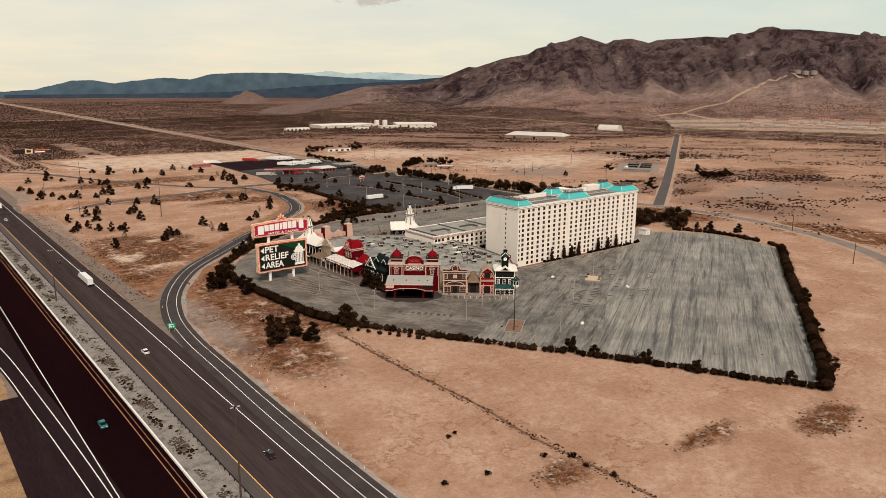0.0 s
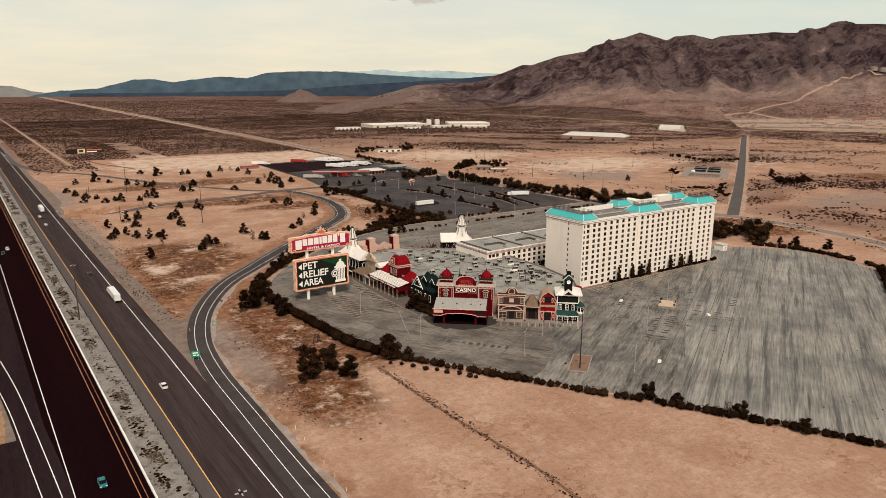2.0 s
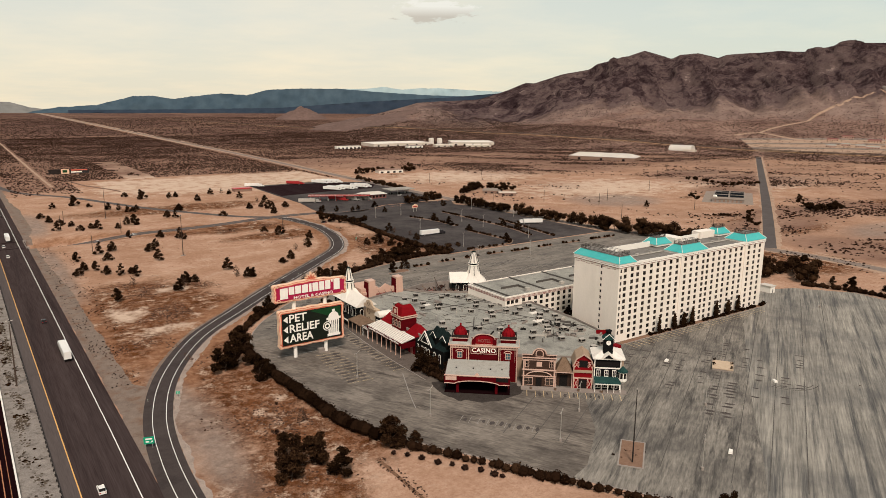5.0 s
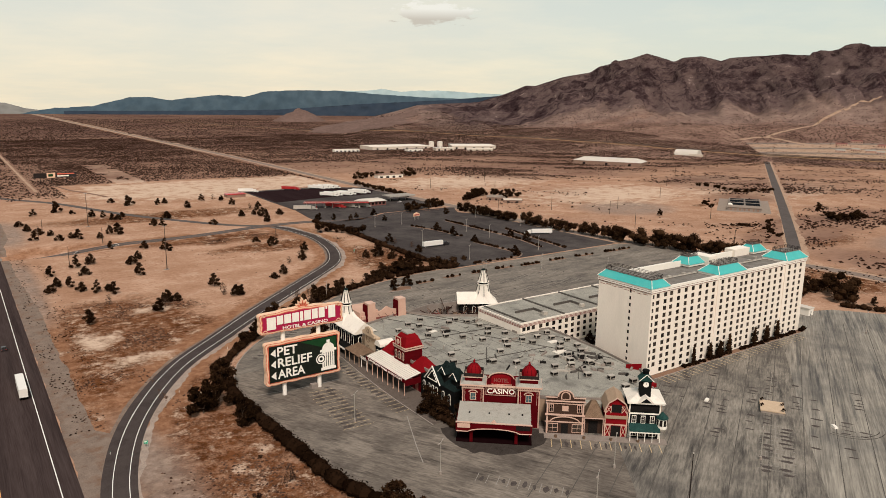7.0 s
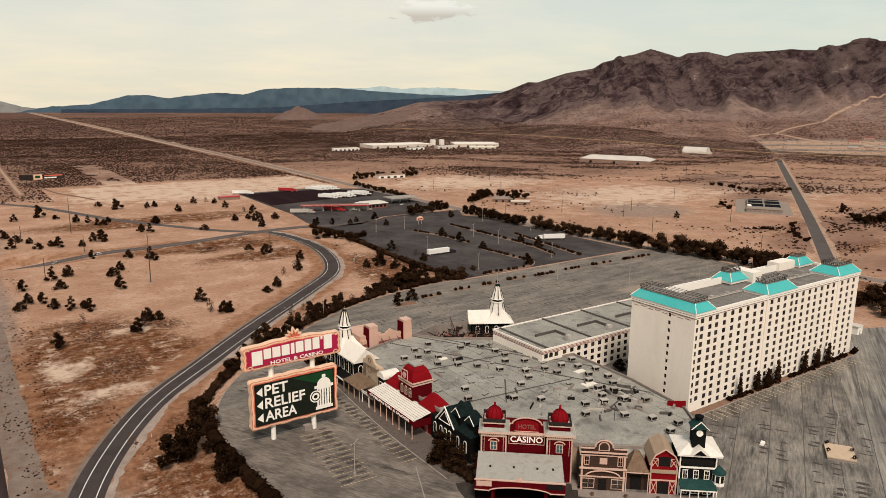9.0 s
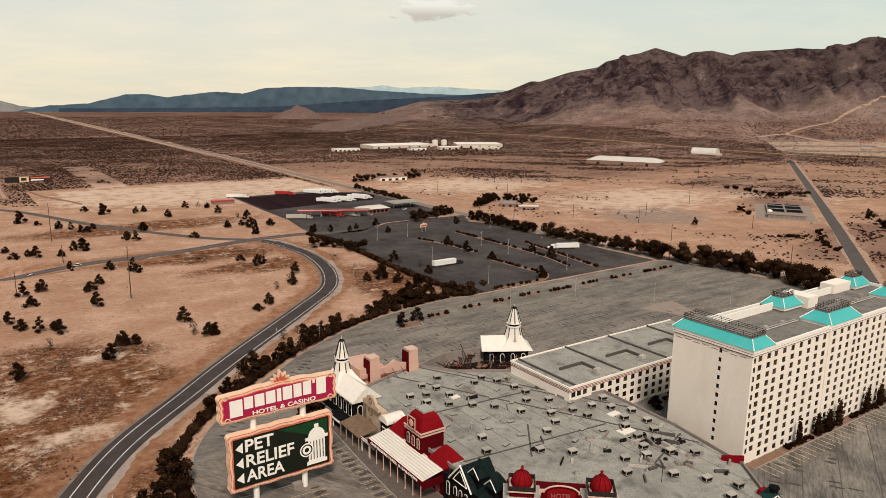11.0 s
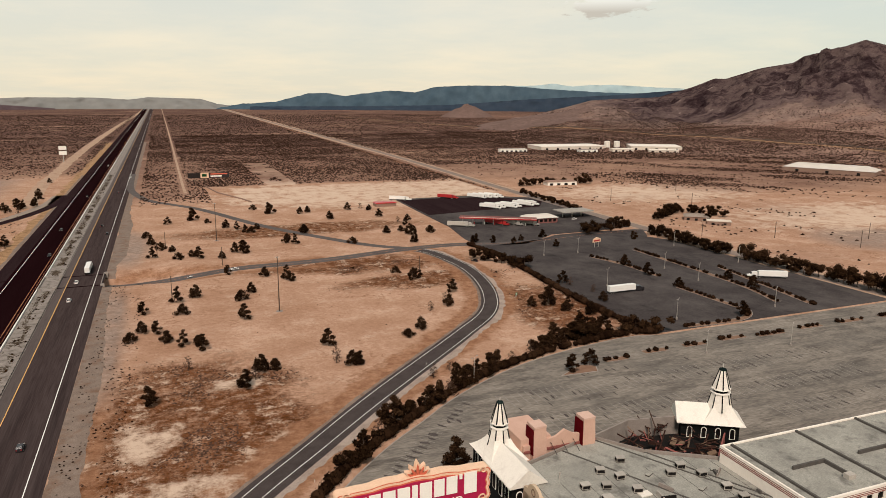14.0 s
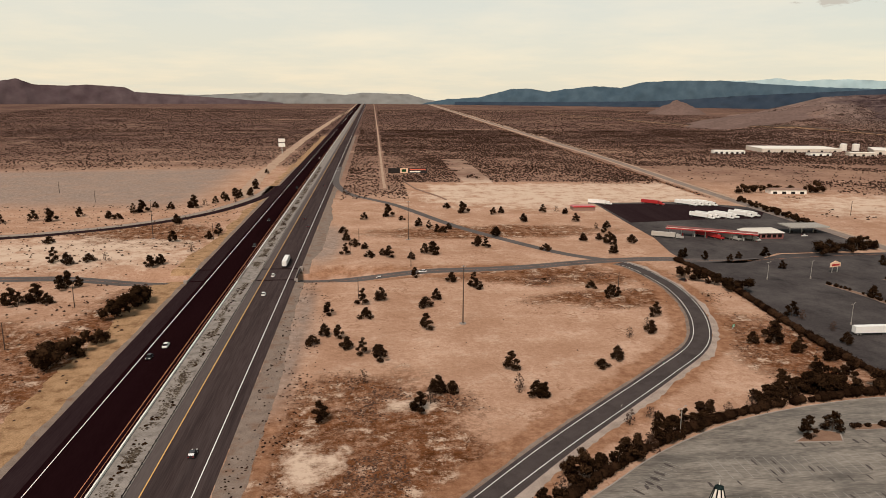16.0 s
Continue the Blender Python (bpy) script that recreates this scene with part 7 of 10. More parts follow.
wsh = thing("arched_shop", "dark shop front with white barrel-arched parapet", "shop building", "street fronts", (-76, 63, 0))
part("wall", Geo().box(-77.8, 61.2, 0, -71, 65.9, 8.2), MAT_BLACKBOARD, wsh)
wp = [(-65.8, 8.2), (-61.3, 8.2)] + [(-63.55 + 2.25 * math.cos(math.pi * k / 10), 8.6 + 1.7 * math.sin(math.pi * k / 10)) for k in range(11)]
part("barrel_roof", Geo().upright(wp, -0.3, 6.0, Wm), MAT_WHITEROOF, wsh)
framed_window(wsh, pose(-77.8, 0, 0, 0, 0, -90), -63.5, 4.4, 2.2, 2.0, MAT_TRIM)
balc = part("balcony", Geo().box(-84.2, 58.5, 3.6, -78.0, 66.0, 3.8), MAT_CONC, wsh)
for z in (4.0, 4.7):
    part("rail", Geo().box(-84.25, 61.3, z, -84.15, 66.0, z + 0.12), MAT_TRIM, balc)
for k in range(7):
    part("baluster", Geo().box(-84.25, 61.3 + 0.77 * k, 3.81, -84.15, 61.42 + 0.77 * k, 4.7), MAT_TRIM, balc)
for y in (61.5, 65.7):
    part("post", Geo().box(-84.1, y, 0.1, -83.9, y + 0.2, 3.59), MAT_TRIM, wsh)

# spire houses


def spire(parent, m, z0, z1, r):
    """Ribbed octagonal spire: flared skirt, railed lantern, tapering cone and flat cap."""
    h, w = z1 - z0, m @ pose(0, 0, z0)
    skirt = [(1.62 * r, 0.0), (1.34 * r, 0.20 * h), (1.10 * r, 0.40 * h)]
    cone = [(1.12 * r, 0.525 * h), (0.42 * r, 0.955 * h)]
    s = part("spire", Geo().lathe(skirt, 8, w, cap=False), MAT_WHITEROOF, parent, "white octagonal spire with dark ribs")
    part("lantern", Geo().lathe([(0.90 * r, 0.40 * h), (0.90 * r, 0.515 * h)], 8, w), MAT_BLACKBOARD, s, "dark open lantern")
    for z in (0.400, 0.500):
        part("lantern_rail", Geo().lathe([(1.26 * r, z * h), (1.26 * r, (z + 0.024) * h)], 8, w), MAT_TRIM, s)
    part("cone", Geo().lathe(cone, 8, w), MAT_WHITEROOF, s)
    part("cap", Geo().lathe([(0.40 * r, 0.955 * h), (0.50 * r, 0.965 * h), (0.46 * r, 0.99 * h), (0.12 * r, 1.02 * h)], 8, w), MAT_CHAPELROOF, s)
    part("needle", Geo().lathe([(0.07, 1.0 * h), (0.03, 1.12 * h)], 5, w), MAT_TRIM, s)
    for k in range(8):
        a = 2 * math.pi * k / 8
        for run in (skirt, cone):
            g = Geo()
            for (r0, a0), (r1, a1) in zip(run, run[1:]):
                g.tube(w @ Vector((1.01 * r0 * math.cos(a), 1.01 * r0 * math.sin(a), a0)), w @ Vector((1.01 * r1 * math.cos(a), 1.01 * r1 * math.sin(a), a1)), 0.19, 0.15, sides=4)
            part("rib", g, MAT_BLACKBOARD, s)


def swept_roof(x0, y0, x1, y1, z0, z1, r, m):
    """A roof that sweeps up, concave, from a rectangle to a small square of half-width r at its middle."""
    cx, cy = (x0 + x1) / 2, (y0 + y1) / 2
    g = Geo()
    rings = 6
    for i in range(rings):
        t = i / (rings - 1)
        k = (1 - t) ** 1.25
        hx, hy = r + ((x1 - x0) / 2 - r) * k, r + ((y1 - y0) / 2 - r) * k
        z = z0 + (z1 - z0) * t ** 1.15
        g.v += [tuple(m @ Vector(p)) for p in ((cx - hx, cy - hy, z), (cx + hx, cy - hy, z), (cx + hx, cy + hy, z), (cx - hx, cy + hy, z))]
    for i in range(rings - 1):
        g.f += [(4 * i + k, 4 * i + (k + 1) % 4, 4 * i + 4 + (k + 1) % 4, 4 * i + 4 + k) for k in range(4)]
    return g


chw = thing("spire_house", "dark timber hall with swept white roof and white spire", "hall building", "spire halls", (-75, 92, 0))
part("wall", Geo().box(-79.0, 80.0, 0, -71.0, 103.0, 8.6), MAT_BLACKBOARD, chw)
part("roof", swept_roof(-80.0, 90.0, -69.0, 103.6, 8.6, 13.0, 2.3, pose(0, 0, 0)), MAT_WHITEROOF, chw)
part("roof", Geo().upright([(-80.0, 8.3), (-69.8, 8.3), (-69.8, 8.6), (-75.0, 12.6), (-80.0, 8.6)], 79.2, 95.0, pose(0, 0, 0)), MAT_WHITEROOF, chw)
spire(chw, pose(-74.5, 96.8, 0), 11.0, 22.8, 2.0)
for y in (82.5, 86.0, 89.5, 93.0, 97.0, 100.5):
    framed_window(chw, pose(-79.0, 0, 0, 0, 0, -90), -y, 3.2, 1.5, 4.0, MAT_TRIM, True, bars=False)
for x in (-77, -73):
    framed_window(chw, pose(0, 80.0, 0), x, 3.2, 1.4, 3.6, MAT_TRIM, True, bars=False)
part("porch_rail", Geo().box(-84.2, 79.0, 2.9, -84.0, 90.0, 3.5), MAT_TRIM, chw)
part("porch_deck", Geo().box(-84.1, 79.0, 2.4, -79.01, 90.0, 2.7), MAT_BLACKBOARD, chw)
for y in (79.2, 84.4, 89.7):
    part("porch_post", Geo().box(-84.1, y, 0.1, -83.9, y + 0.2, 2.39), MAT_TRIM, chw)

E2 = pose(-3.5, 95.0, 0, 0, 0, -30)
che = thing("spire_house", "small hall with swept white roof and ribbed white spire", "hall building", "spire halls", (-3.5, 95.0, 0))
part("wall", Geo().box(-11.0, -4.2, 0, 5.4, 4.6, 7.2, E2), MAT_BLACKBOARD, che)
part("roof", swept_roof(-5.6, -5.4, 7.0, 5.8, 7.0, 12.2, 2.4, E2), MAT_WHITEROOF, che)
part("roof", Geo().upright([(-5.0, 6.9), (5.2, 6.9), (5.2, 7.2), (0.0, 11.6), (-5.0, 7.2)], -12.4, 0.0, E2 @ pose(0, 0, 0, 0, 0, -90)), MAT_WHITEROOF, che)
spire(che, E2 @ pose(0.3, 0.2, 0), 10.2, 22.6, 2.3)
for x in (-8.5, -4.5, -0.5, 3.5):
    framed_window(che, E2 @ pose(0, -4.2, 0), x, 2.6, 1.2, 3.0, MAT_TRIM, True, bars=False)

# salmon mission walls with two tapering towers
mis = thing("mission_front", "salmon stucco mission wall with two tapering red-faced towers", "mission building", "", (-58, 96, 0))
part("wall", Geo().box(-68.5, 94.2, 0, -46.5, 95.0, 10.0), MAT_PINK, mis)
part("wall", Geo().box(-69.0, 95.0, 0, -60.0, 108, 11.6), MAT_PINK, mis)
part("parapet", Geo().upright([(-62.5, 10.0), (-50.0, 10.0), (-50.5, 10.8), (-53.5, 11.3), (-56.2, 12.9), (-58.8, 11.3), (-62.0, 10.8)], 94.2, 95.0, pose(0, 0, 0)), MAT_PINK, mis)
part("base_band", Geo().box(-68.5, 93.9, 8.0, -46.5, 94.19, 8.7), MAT_REDBAND, mis)
for x in (-64.4, -49.4):
    t = part("tower", Geo().hip(x - 2.3, 92.4, x + 2.3, 97.4, 0, 15.2, 0.55, 0.6), MAT_PINK, mis)
    part("tower_cap", Geo().box(x - 1.85, 92.9, 15.2, x + 1.85, 96.9, 15.7), MAT_PINKTRIM, t)
    part("tower_face", Geo().hip(x - 2.42, 92.7, x - 2.2, 97.1, 7.8, 14.9, 0.0, 0.25, pose(0.25, 0, 0)), MAT_DEEPRED, t, "dark red tower face")
    part("niche", Geo().upright(arch(-94.9, 1.7, 10.6, 13.6), -0.2, 0, pose(x - 1.95, 0, 0, 0, 0, -90)), MAT_PINKTRIM, t)
for k in range(3):
    part("brace", Geo().tube((-60.5 + 3.4 * k, 94.1, 10), (-60.5 + 3.4 * k, 90.5, 8.05), 0.08, sides=4), MAT_DARKSTEEL, mis)

# dark gothic chapel between saloon and casino
cha = thing("gothic_chapel", "black gothic chapel front with white-trimmed gables and green roofs", "chapel building", "street fronts", (-75, 22, 0))
part("wall", Geo().box(-78.5, 13.0, 0, -70, 32.5, 7.6), MAT_BLACKBOARD, cha)
part("gable", Geo().upright([(-29.5, 7.6), (-20.5, 7.6), (-25.0, 12.6)], -0.9, 8.0, Wm), MAT_CHAPELROOF, cha)
for s in (-1, 1):
    part("bargeboard", Geo().tube((-79.0, 25 + 4.7 * s, 7.4), (-79.0, 25, 12.8), 0.25, sides=4), MAT_TRIM, cha)
    part("inner_trim", Geo().tube((-78.98, 25 + 2.9 * s, 8.0), (-78.98, 25, 11.4), 0.14, sides=4), MAT_TRIM, cha)
part("sill_trim", Geo().tube((-78.98, 22.1, 8.0), (-78.98, 27.9, 8.0), 0.14, sides=4), MAT_TRIM, cha)
part("gable_face", Geo().upright([(-29.2, 7.6), (-20.8, 7.6), (-25.0, 12.3)], -0.94, -0.904, Wm), MAT_BLACKBOARD, cha)
for y in (15.5, 19.0, 23.0, 25.2, 27.4, 30.5):
    framed_window(cha, pose(-78.5, 0, 0, 0, 0, -90), -y, 2.6, 1.0, 3.2, MAT_TRIM, True, bars=False)
for y, zt in ((21.5, 15.0), (15.0, 14.6)):
    bt = part("belfry", Geo().box(-77.0, y - 1.6, 7.61, -73.8, y + 1.6, 11.2), MAT_BLACKBOARD, cha)
    part("belfry_roof", Geo().hip(-77.6, y - 2.2, -73.2, y + 2.2, 11.2, zt, 2.0, 1.6), MAT_CHAPELROOF, bt)
    for s in (-1, 1):
        part("belfry_trim", Geo().tube((-77.65, y + 2.2 * s, 11.2), (-77.65, y, 13.4), 0.13, sides=4), MAT_TRIM, bt)
part("roof", Geo().hip(-78.5, 13.0, -70, 20.4, 7.61, 10.8, 3.5, 2.5), MAT_CHAPELROOF, cha)

MAT_OLDWALK = surf("stained_walk", (0.085, 0.066, 0.054), (0.170, 0.135, 0.112), 3, 0.4, 0.9, stain=(0.052, 0.040, 0.033), stain_size=3, stain_amount=0.7)
setting("kerb_west_walk", ribbon(spline([(-88.5, 10), (-88.5, 34), (-87.5, 56), (-85.5, 80), (-84.5, 92)], 4), -0.18, 0.18, 0.215), MAT_CURB, "pale kerb of the stained walk", "kerb")
setting("pavement_west_walk", Geo().prism([(-88.5, 10), (-88.5, 34), (-87.5, 56), (-85.5, 80), (-84.5, 92), (-78.6, 92), (-78.6, 12)], 0.0, 0.2), MAT_OLDWALK,
        "worn concrete walk along the street fronts", "pavement")

# ---------------------------------------------------------------- roadside pylon sign
sign = thing("pylon_sign", "tall pylon sign with scrolled red upper board and dark display", "pylon sign", at=(-111.5, 57, 0))
for x in (-118.2, -105.2):
    part("post", Geo().lathe([(0.75, 0.05), (0.75, 24)], 14, pose(x, 57.6, 0)), MAT_SIGNLETTER, sign, "thick ivory steel post")
part("footing", Geo().box(-108.6, 56.6, 0.05, -106.2, 58.4, 1.7), MAT_CONC, sign)


def wavy(x0, x1, zb, zt, bulge):
    """Outline of a scrolled board, counter-clockwise in x and z: lobed corners, cusped sides, a swelling top."""
    hw, hz, cx = (x1 - x0) / 2, (zt - zb) / 2, (x0 + x1) / 2
    p = []
    for k in range(25):                                  # bottom, left to right
        t = -0.86 + 1.72 * k / 24
        p.append((cx + hw * t, zb + 0.30 * abs(math.cos(t * math.pi * 2.0)) - 0.18 * bulge * (1 - t * t)))
    for s in (1, -1):
        lobe = []
        for k in range(8):                               # lower corner lobe
            a = radians(-95 + 130 * k / 7)
            lobe.append((hw - 0.95 + 0.95 * math.cos(a), zb + 1.0 + 0.95 * math.sin(a)))
        for k in range(1, 8):                            # cusped side
            t = k / 8
            lobe.append((hw - 0.42 + 0.30 * abs(math.cos(2 * math.pi * t)), zb + 1.5 + (2 * hz - 3.0) * t))
        for k in range(8):                               # upper corner lobe
            a = radians(-35 + 130 * k / 7)
            lobe.append((hw - 0.95 + 0.95 * math.cos(a), zt - 1.0 + 0.95 * math.sin(a)))
        if s == 1:
            p += [(cx + x, z) for x, z in lobe]
            for k in range(25):                          # top, right to left
                t = 0.86 - 1.72 * k / 24
                p.append((cx + hw * t, zt - 0.25 + bulge * (1 - t * t) ** 2 + 0.28 * abs(math.cos(t * math.pi * 2.5)) - 0.14))
        else:
            p += [(cx - x, z) for x, z in reversed(lobe)]
    return p


def shrink(poly, d):
    cx = sum(p[0] for p in poly) / len(poly)
    cz = sum(p[1] for p in poly) / len(poly)
    hx = max(abs(p[0] - cx) for p in poly)
    hz = max(abs(p[1] - cz) for p in poly)
    return [(cx + (x - cx) * (1 - d / hx), cz + (z - cz) * (1 - d / hz)) for x, z in poly]


S0 = pose(0, 57, 0)
up = wavy(-126.9, -96.3, 23.2, 30.2, 0.9)
board = part("upper_board", Geo().upright(up, -0.9, 1.4, S0), MAT_SIGNCREAM, sign, "scrolled cream cabinet")
part("outline", Geo().upright(shrink(up, 0.10), -0.93, -0.904, S0), MAT_SIGNEDGE, board)
part("border", Geo().upright(shrink(up, 0.27), -0.96, -0.934, S0), MAT_SIGNCREAM, board)
part("rim", Geo().upright(shrink(up, 0.72), -1.02, -0.964, S0), MAT_SIGNEDGE, board)
part("face", Geo().upright(shrink(up, 0.98), -1.12, -1.024, S0), MAT_SIGNRED, board, "deep magenta-red sign face")
# the brand line as plain ivory shapes
xs = -124.3
for k, (w, h) in enumerate(((3.1, 4.2), (2.2, 3.0), (2.4, 3.1), (2.4, 3.2), (1.1, 3.3), (2.4, 3.4), (2.1, 3.5), (2.2, 3.6), (0.6, 1.0), (2.6, 4.4))):
    zt = 29.0 + 0.10 * k if k else 28.9
    part("brand_shape", Geo().box(xs, 55.76, zt - h, xs + w, 55.875, zt), MAT_SIGNLETTER, board)
    xs += w + 0.42
lettering("letters", "HOTEL & CASINO", MAT_SIGNLETTER, 1.5, board, S0 @ pose(-110.6, -1.16, 24.6), "ivory raised letters", width=16.5)
for x0, x1 in ((-125.6, -121), (-103, -97.6)):
    for z in (24.0, 29.7):
        g = Geo()
        for k in range(9):
            a0, a1 = k * 0.62, (k + 1) * 0.62
            r0, r1 = 0.85 - 0.07 * k, 0.85 - 0.07 * (k + 1)
            c = (x0 + 0.5) if x0 < -110 else (x1 - 0.5)
            s = 1 if x0 < -110 else -1
            g.tube((c + s * r0 * math.cos(a0), 55.8, z + r0 * math.sin(a0)), (c + s * r1 * math.cos(a1), 55.8, z + r1 * math.sin(a1)), 0.16, sides=5)
        part("scroll", g, MAT_SIGNCREAM, board)
for a, hgt in ((0, 3.6), (30, 3.1), (-30, 3.1), (58, 2.9), (-58, 2.9)):
    leaf = [(0, 0), (0.62, hgt * 0.45), (0.35, hgt * 0.8), (0, hgt), (-0.35, hgt * 0.8), (-0.55, hgt * 0.45)]
    m = S0 @ pose(-111.2, 0, 30.3) @ pose(0, 0, 0, 0, a, 0)
    lf = part("crest_leaf", Geo().upright(leaf, -0.5, 0.5, m), MAT_SIGNCREAM, board)
    part("leaf_inlay", Geo().upright([(x * 0.55, 0.2 + z * 0.75) for x, z in leaf], -0.6, -0.504, m), MAT_SIGNEDGE, lf)
lo = wavy(-125.3, -97.6, 4.75, 19.9, 0.35)
low = part("lower_board", Geo().upright(lo, -0.9, 1.2, S0), MAT_SIGNCREAM, sign, "scrolled cream cabinet")
part("rim", Geo().upright(shrink(lo, 0.75), -1.0, -0.964, S0), MAT_SIGNEDGE, low)
part("outline", Geo().upright(shrink(lo, 0.10), -0.93, -0.904, S0), MAT_SIGNEDGE, low)
part("border", Geo().upright(shrink(lo, 0.27), -0.96, -0.934, S0), MAT_SIGNCREAM, low)
part("display", Geo().upright([(-124.0, 5.95), (-98.9, 5.95), (-98.9, 18.75), (-124.0, 18.75)], -1.14, -1.004, S0), MAT_SCREEN, low, "dark electronic display")
part("display_glow", Geo().upright([(-109.5, 17.2), (-99.4, 13.0), (-99.4, 18.4), (-112.5, 18.4)], -1.16, -1.142, S0), MAT_SCREENGREEN, low)
for k, word in enumerate(("PET", "RELIEF", "AREA")):
    z = 16.4 - 4.0 * k
    lettering("letters", word, MAT_SIGNLETTER, 4.4, low, S0 @ pose(-121.2 + (3.6, 6.3, 5.0)[k], -1.2, z), "ivory display letters", width=(7.2, 12.4, 9.8)[k])
    part("arrow", Geo().upright([(-123.5, z - 0.1), (-121.7, z - 1.5), (-121.7, z + 1.3)], -1.22, -1.144, S0), MAT_SIGNLETTER, low)
hyd = part("hydrant_picture", Geo().upright(arch(-102.4, 4.6, 7.2, 16.6), -1.20, -1.165, S0), MAT_SIGNLETTER, low, "ivory drawing of a fire hydrant")
for z0, z1, w in ((6.6, 7.6, 5.6), (13.4, 14.3, 6.2), (16.6, 17.6, 1.2)):
    part("band", Geo().box(-102.4 - w / 2, 55.76, z0, -102.4 + w / 2, 55.795, z1), MAT_SIGNLETTER, hyd)
for k in range(5):
    part("flute", Geo().box(-104.2 + 0.85 * k, 55.77, 7.9, -103.95 + 0.85 * k, 55.798, 13.0), MAT_SCREEN, hyd)
for r, mat in ((1.9, MAT_SIGNLETTER), (1.55, MAT_SCREEN), (1.2, MAT_SIGNLETTER), (0.6, MAT_SCREEN)):
    part("ring", Geo().lathe([(r, 0), (r, 0.03)], 18, S0 @ pose(-105.2, -1.24 - 0.03 * (2 - r), 11.0, 90, 0, 0)), mat, hyd)

# ---------------------------------------------------------------- plants


def leaf_cloud(centres, count, size, rng, flat=0.8):
    """Many small leaf clumps (little crossed quads) round a few centres."""
    g = Geo()
    tot = sum(c[3] ** 2 for c in centres)
    for cx, cy, cz, r in centres:
        for _ in range(max(4, int(count * r * r / tot))):
            d = Vector((rng.gauss(0, 1), rng.gauss(0, 1), rng.gauss(0, 1))).normalized() * r * rng.uniform(0.45, 1.08)
            p = Vector((cx, cy, cz)) + Vector((d.x, d.y, d.z * flat))
            s = size * rng.uniform(0.6, 1.4)
            u = Vector((rng.uniform(-1, 1), rng.uniform(-1, 1), rng.uniform(-0.6, 0.6))).normalized()
            w = u.cross(Vector((rng.uniform(-1, 1), rng.uniform(-1, 1), rng.uniform(-1, 1)))).normalized()
            n = u.cross(w) * 0.5
            g.add([p - u * s, p + w * s * 0.8, p + u * s, p - w * s * 0.8, p + n * s], [(0, 1, 4), (1, 2, 4), (2, 3, 4), (3, 0, 4)])
    return g


def cores(g, centres, share, flat=0.85):
    """Added solid lump inside each clump, filling its gaps with the dark foliage colour."""
    for cx, cy, cz, r in centres:
        r *= share
        m = pose(cx, cy, cz, 0, 0, (cx * 37 + cy * 11) % 90)
        g.lathe([(0.25 * r, -0.92 * r * flat), (0.85 * r, -0.45 * r * flat), (r, 0.05 * r), (0.72 * r, 0.62 * r * flat), (0.2 * r, 0.95 * r * flat)], 7, m)
    return g


def tree(seed, height, spread_, leaves, size, label, name="desert_tree", lean=0.1, bare=False):
    """A small tree at the origin: tapered trunk, limbs and a ragged crown."""
    rng = random.Random(seed)
    t = thing(name, label, "tree", "trees")
    top = Vector((rng.uniform(-lean, lean) * height, rng.uniform(-lean, lean) * height, height * 0.55))
    tr = Geo().tube((0, 0, -0.1), top * 0.55, 0.045 * height * 0.55, 0.03 * height * 0.6, 6)
    tr.tube(top * 0.55, top, 0.03 * height * 0.6, 0.012 * height, 5)
    part("trunk", tr, MAT_BARK, t)
    cs = []
    n = rng.randint(8, 11)
    for k in range(n):
        f = (k + rng.uniform(-0.3, 0.3)) / n
        a = 2.4 * k + rng.uniform(-0.5, 0.5)
        r = spread_ * (0.66 - 0.46 * f) * rng.uniform(0.55, 1.15)
        end = Vector((r * math.cos(a), r * math.sin(a), height * (0.17 + 0.70 * f)))
        part("limb", Geo().tube(top * min(1.0, 0.12 + f), end, 0.012 * height, 0.005 * height, 4), MAT_BARK, t)
        cs.append((end.x, end.y, end.z, spread_ * rng.uniform(0.28, 0.44) * (1.05 - 0.35 * f)))
    cs.append((top.x, top.y, height * 0.90, spread_ * 0.24))
    crown = leaf_cloud(cs, leaves if not bare else leaves // 3, size, rng, 0.62)
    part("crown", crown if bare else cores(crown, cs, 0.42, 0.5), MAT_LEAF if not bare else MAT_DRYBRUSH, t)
    return t


def shrub(seed, height, spread_, leaves, size, label, material, name="desert_shrub"):
    rng = random.Random(seed)
    t = thing(name, label, "shrub", "shrubs")
    cs = []
    stems = Geo()
    for k in range(5):
        a = 2 * math.pi * k / 5 + rng.uniform(-0.4, 0.4)
        r = spread_ * rng.uniform(0.2, 0.6)
        cs.append((r * math.cos(a), r * math.sin(a), height * rng.uniform(0.35, 0.6), spread_ * rng.uniform(0.3, 0.45)))
        stems.tube((0, 0, -0.05), cs[-1][:3], 0.05, 0.02, 4)
    part("stem", stems, MAT_BARK, t)
    part("crown", leaf_cloud(cs, leaves, size, rng, 0.7), material, t)
    return t


ROUND = "dark round-crowned desert tree on bare sand"
TREES = [tree(11, 4.8, 3.3, 760, 0.25, ROUND), tree(12, 5.8, 3.3, 820, 0.25, ROUND), tree(13, 3.7, 3.6, 700, 0.25, "low spreading dark desert tree"),
         tree(14, 6.6, 3.0, 820, 0.25, "tall ragged dark desert tree"), tree(15, 7.9, 5.0, 1700, 0.30, "large dark bushy pine tree"),
         tree(16, 5.0, 2.6, 420, 0.22, "thin half-bare brownish tree", bare=True)]
SHRUBS = [shrub(21, 1.5, 1.6, 110, 0.22, "low dark desert shrub", MAT_HEDGE), shrub(22, 2.1, 2.2, 150, 0.26, "rounded dark desert shrub", MAT_HEDGE),
          shrub(23, 1.2, 1.8, 90, 0.22, "dry brown desert shrub", MAT_BRUSH)]
used = set()
rt = random.Random(77)


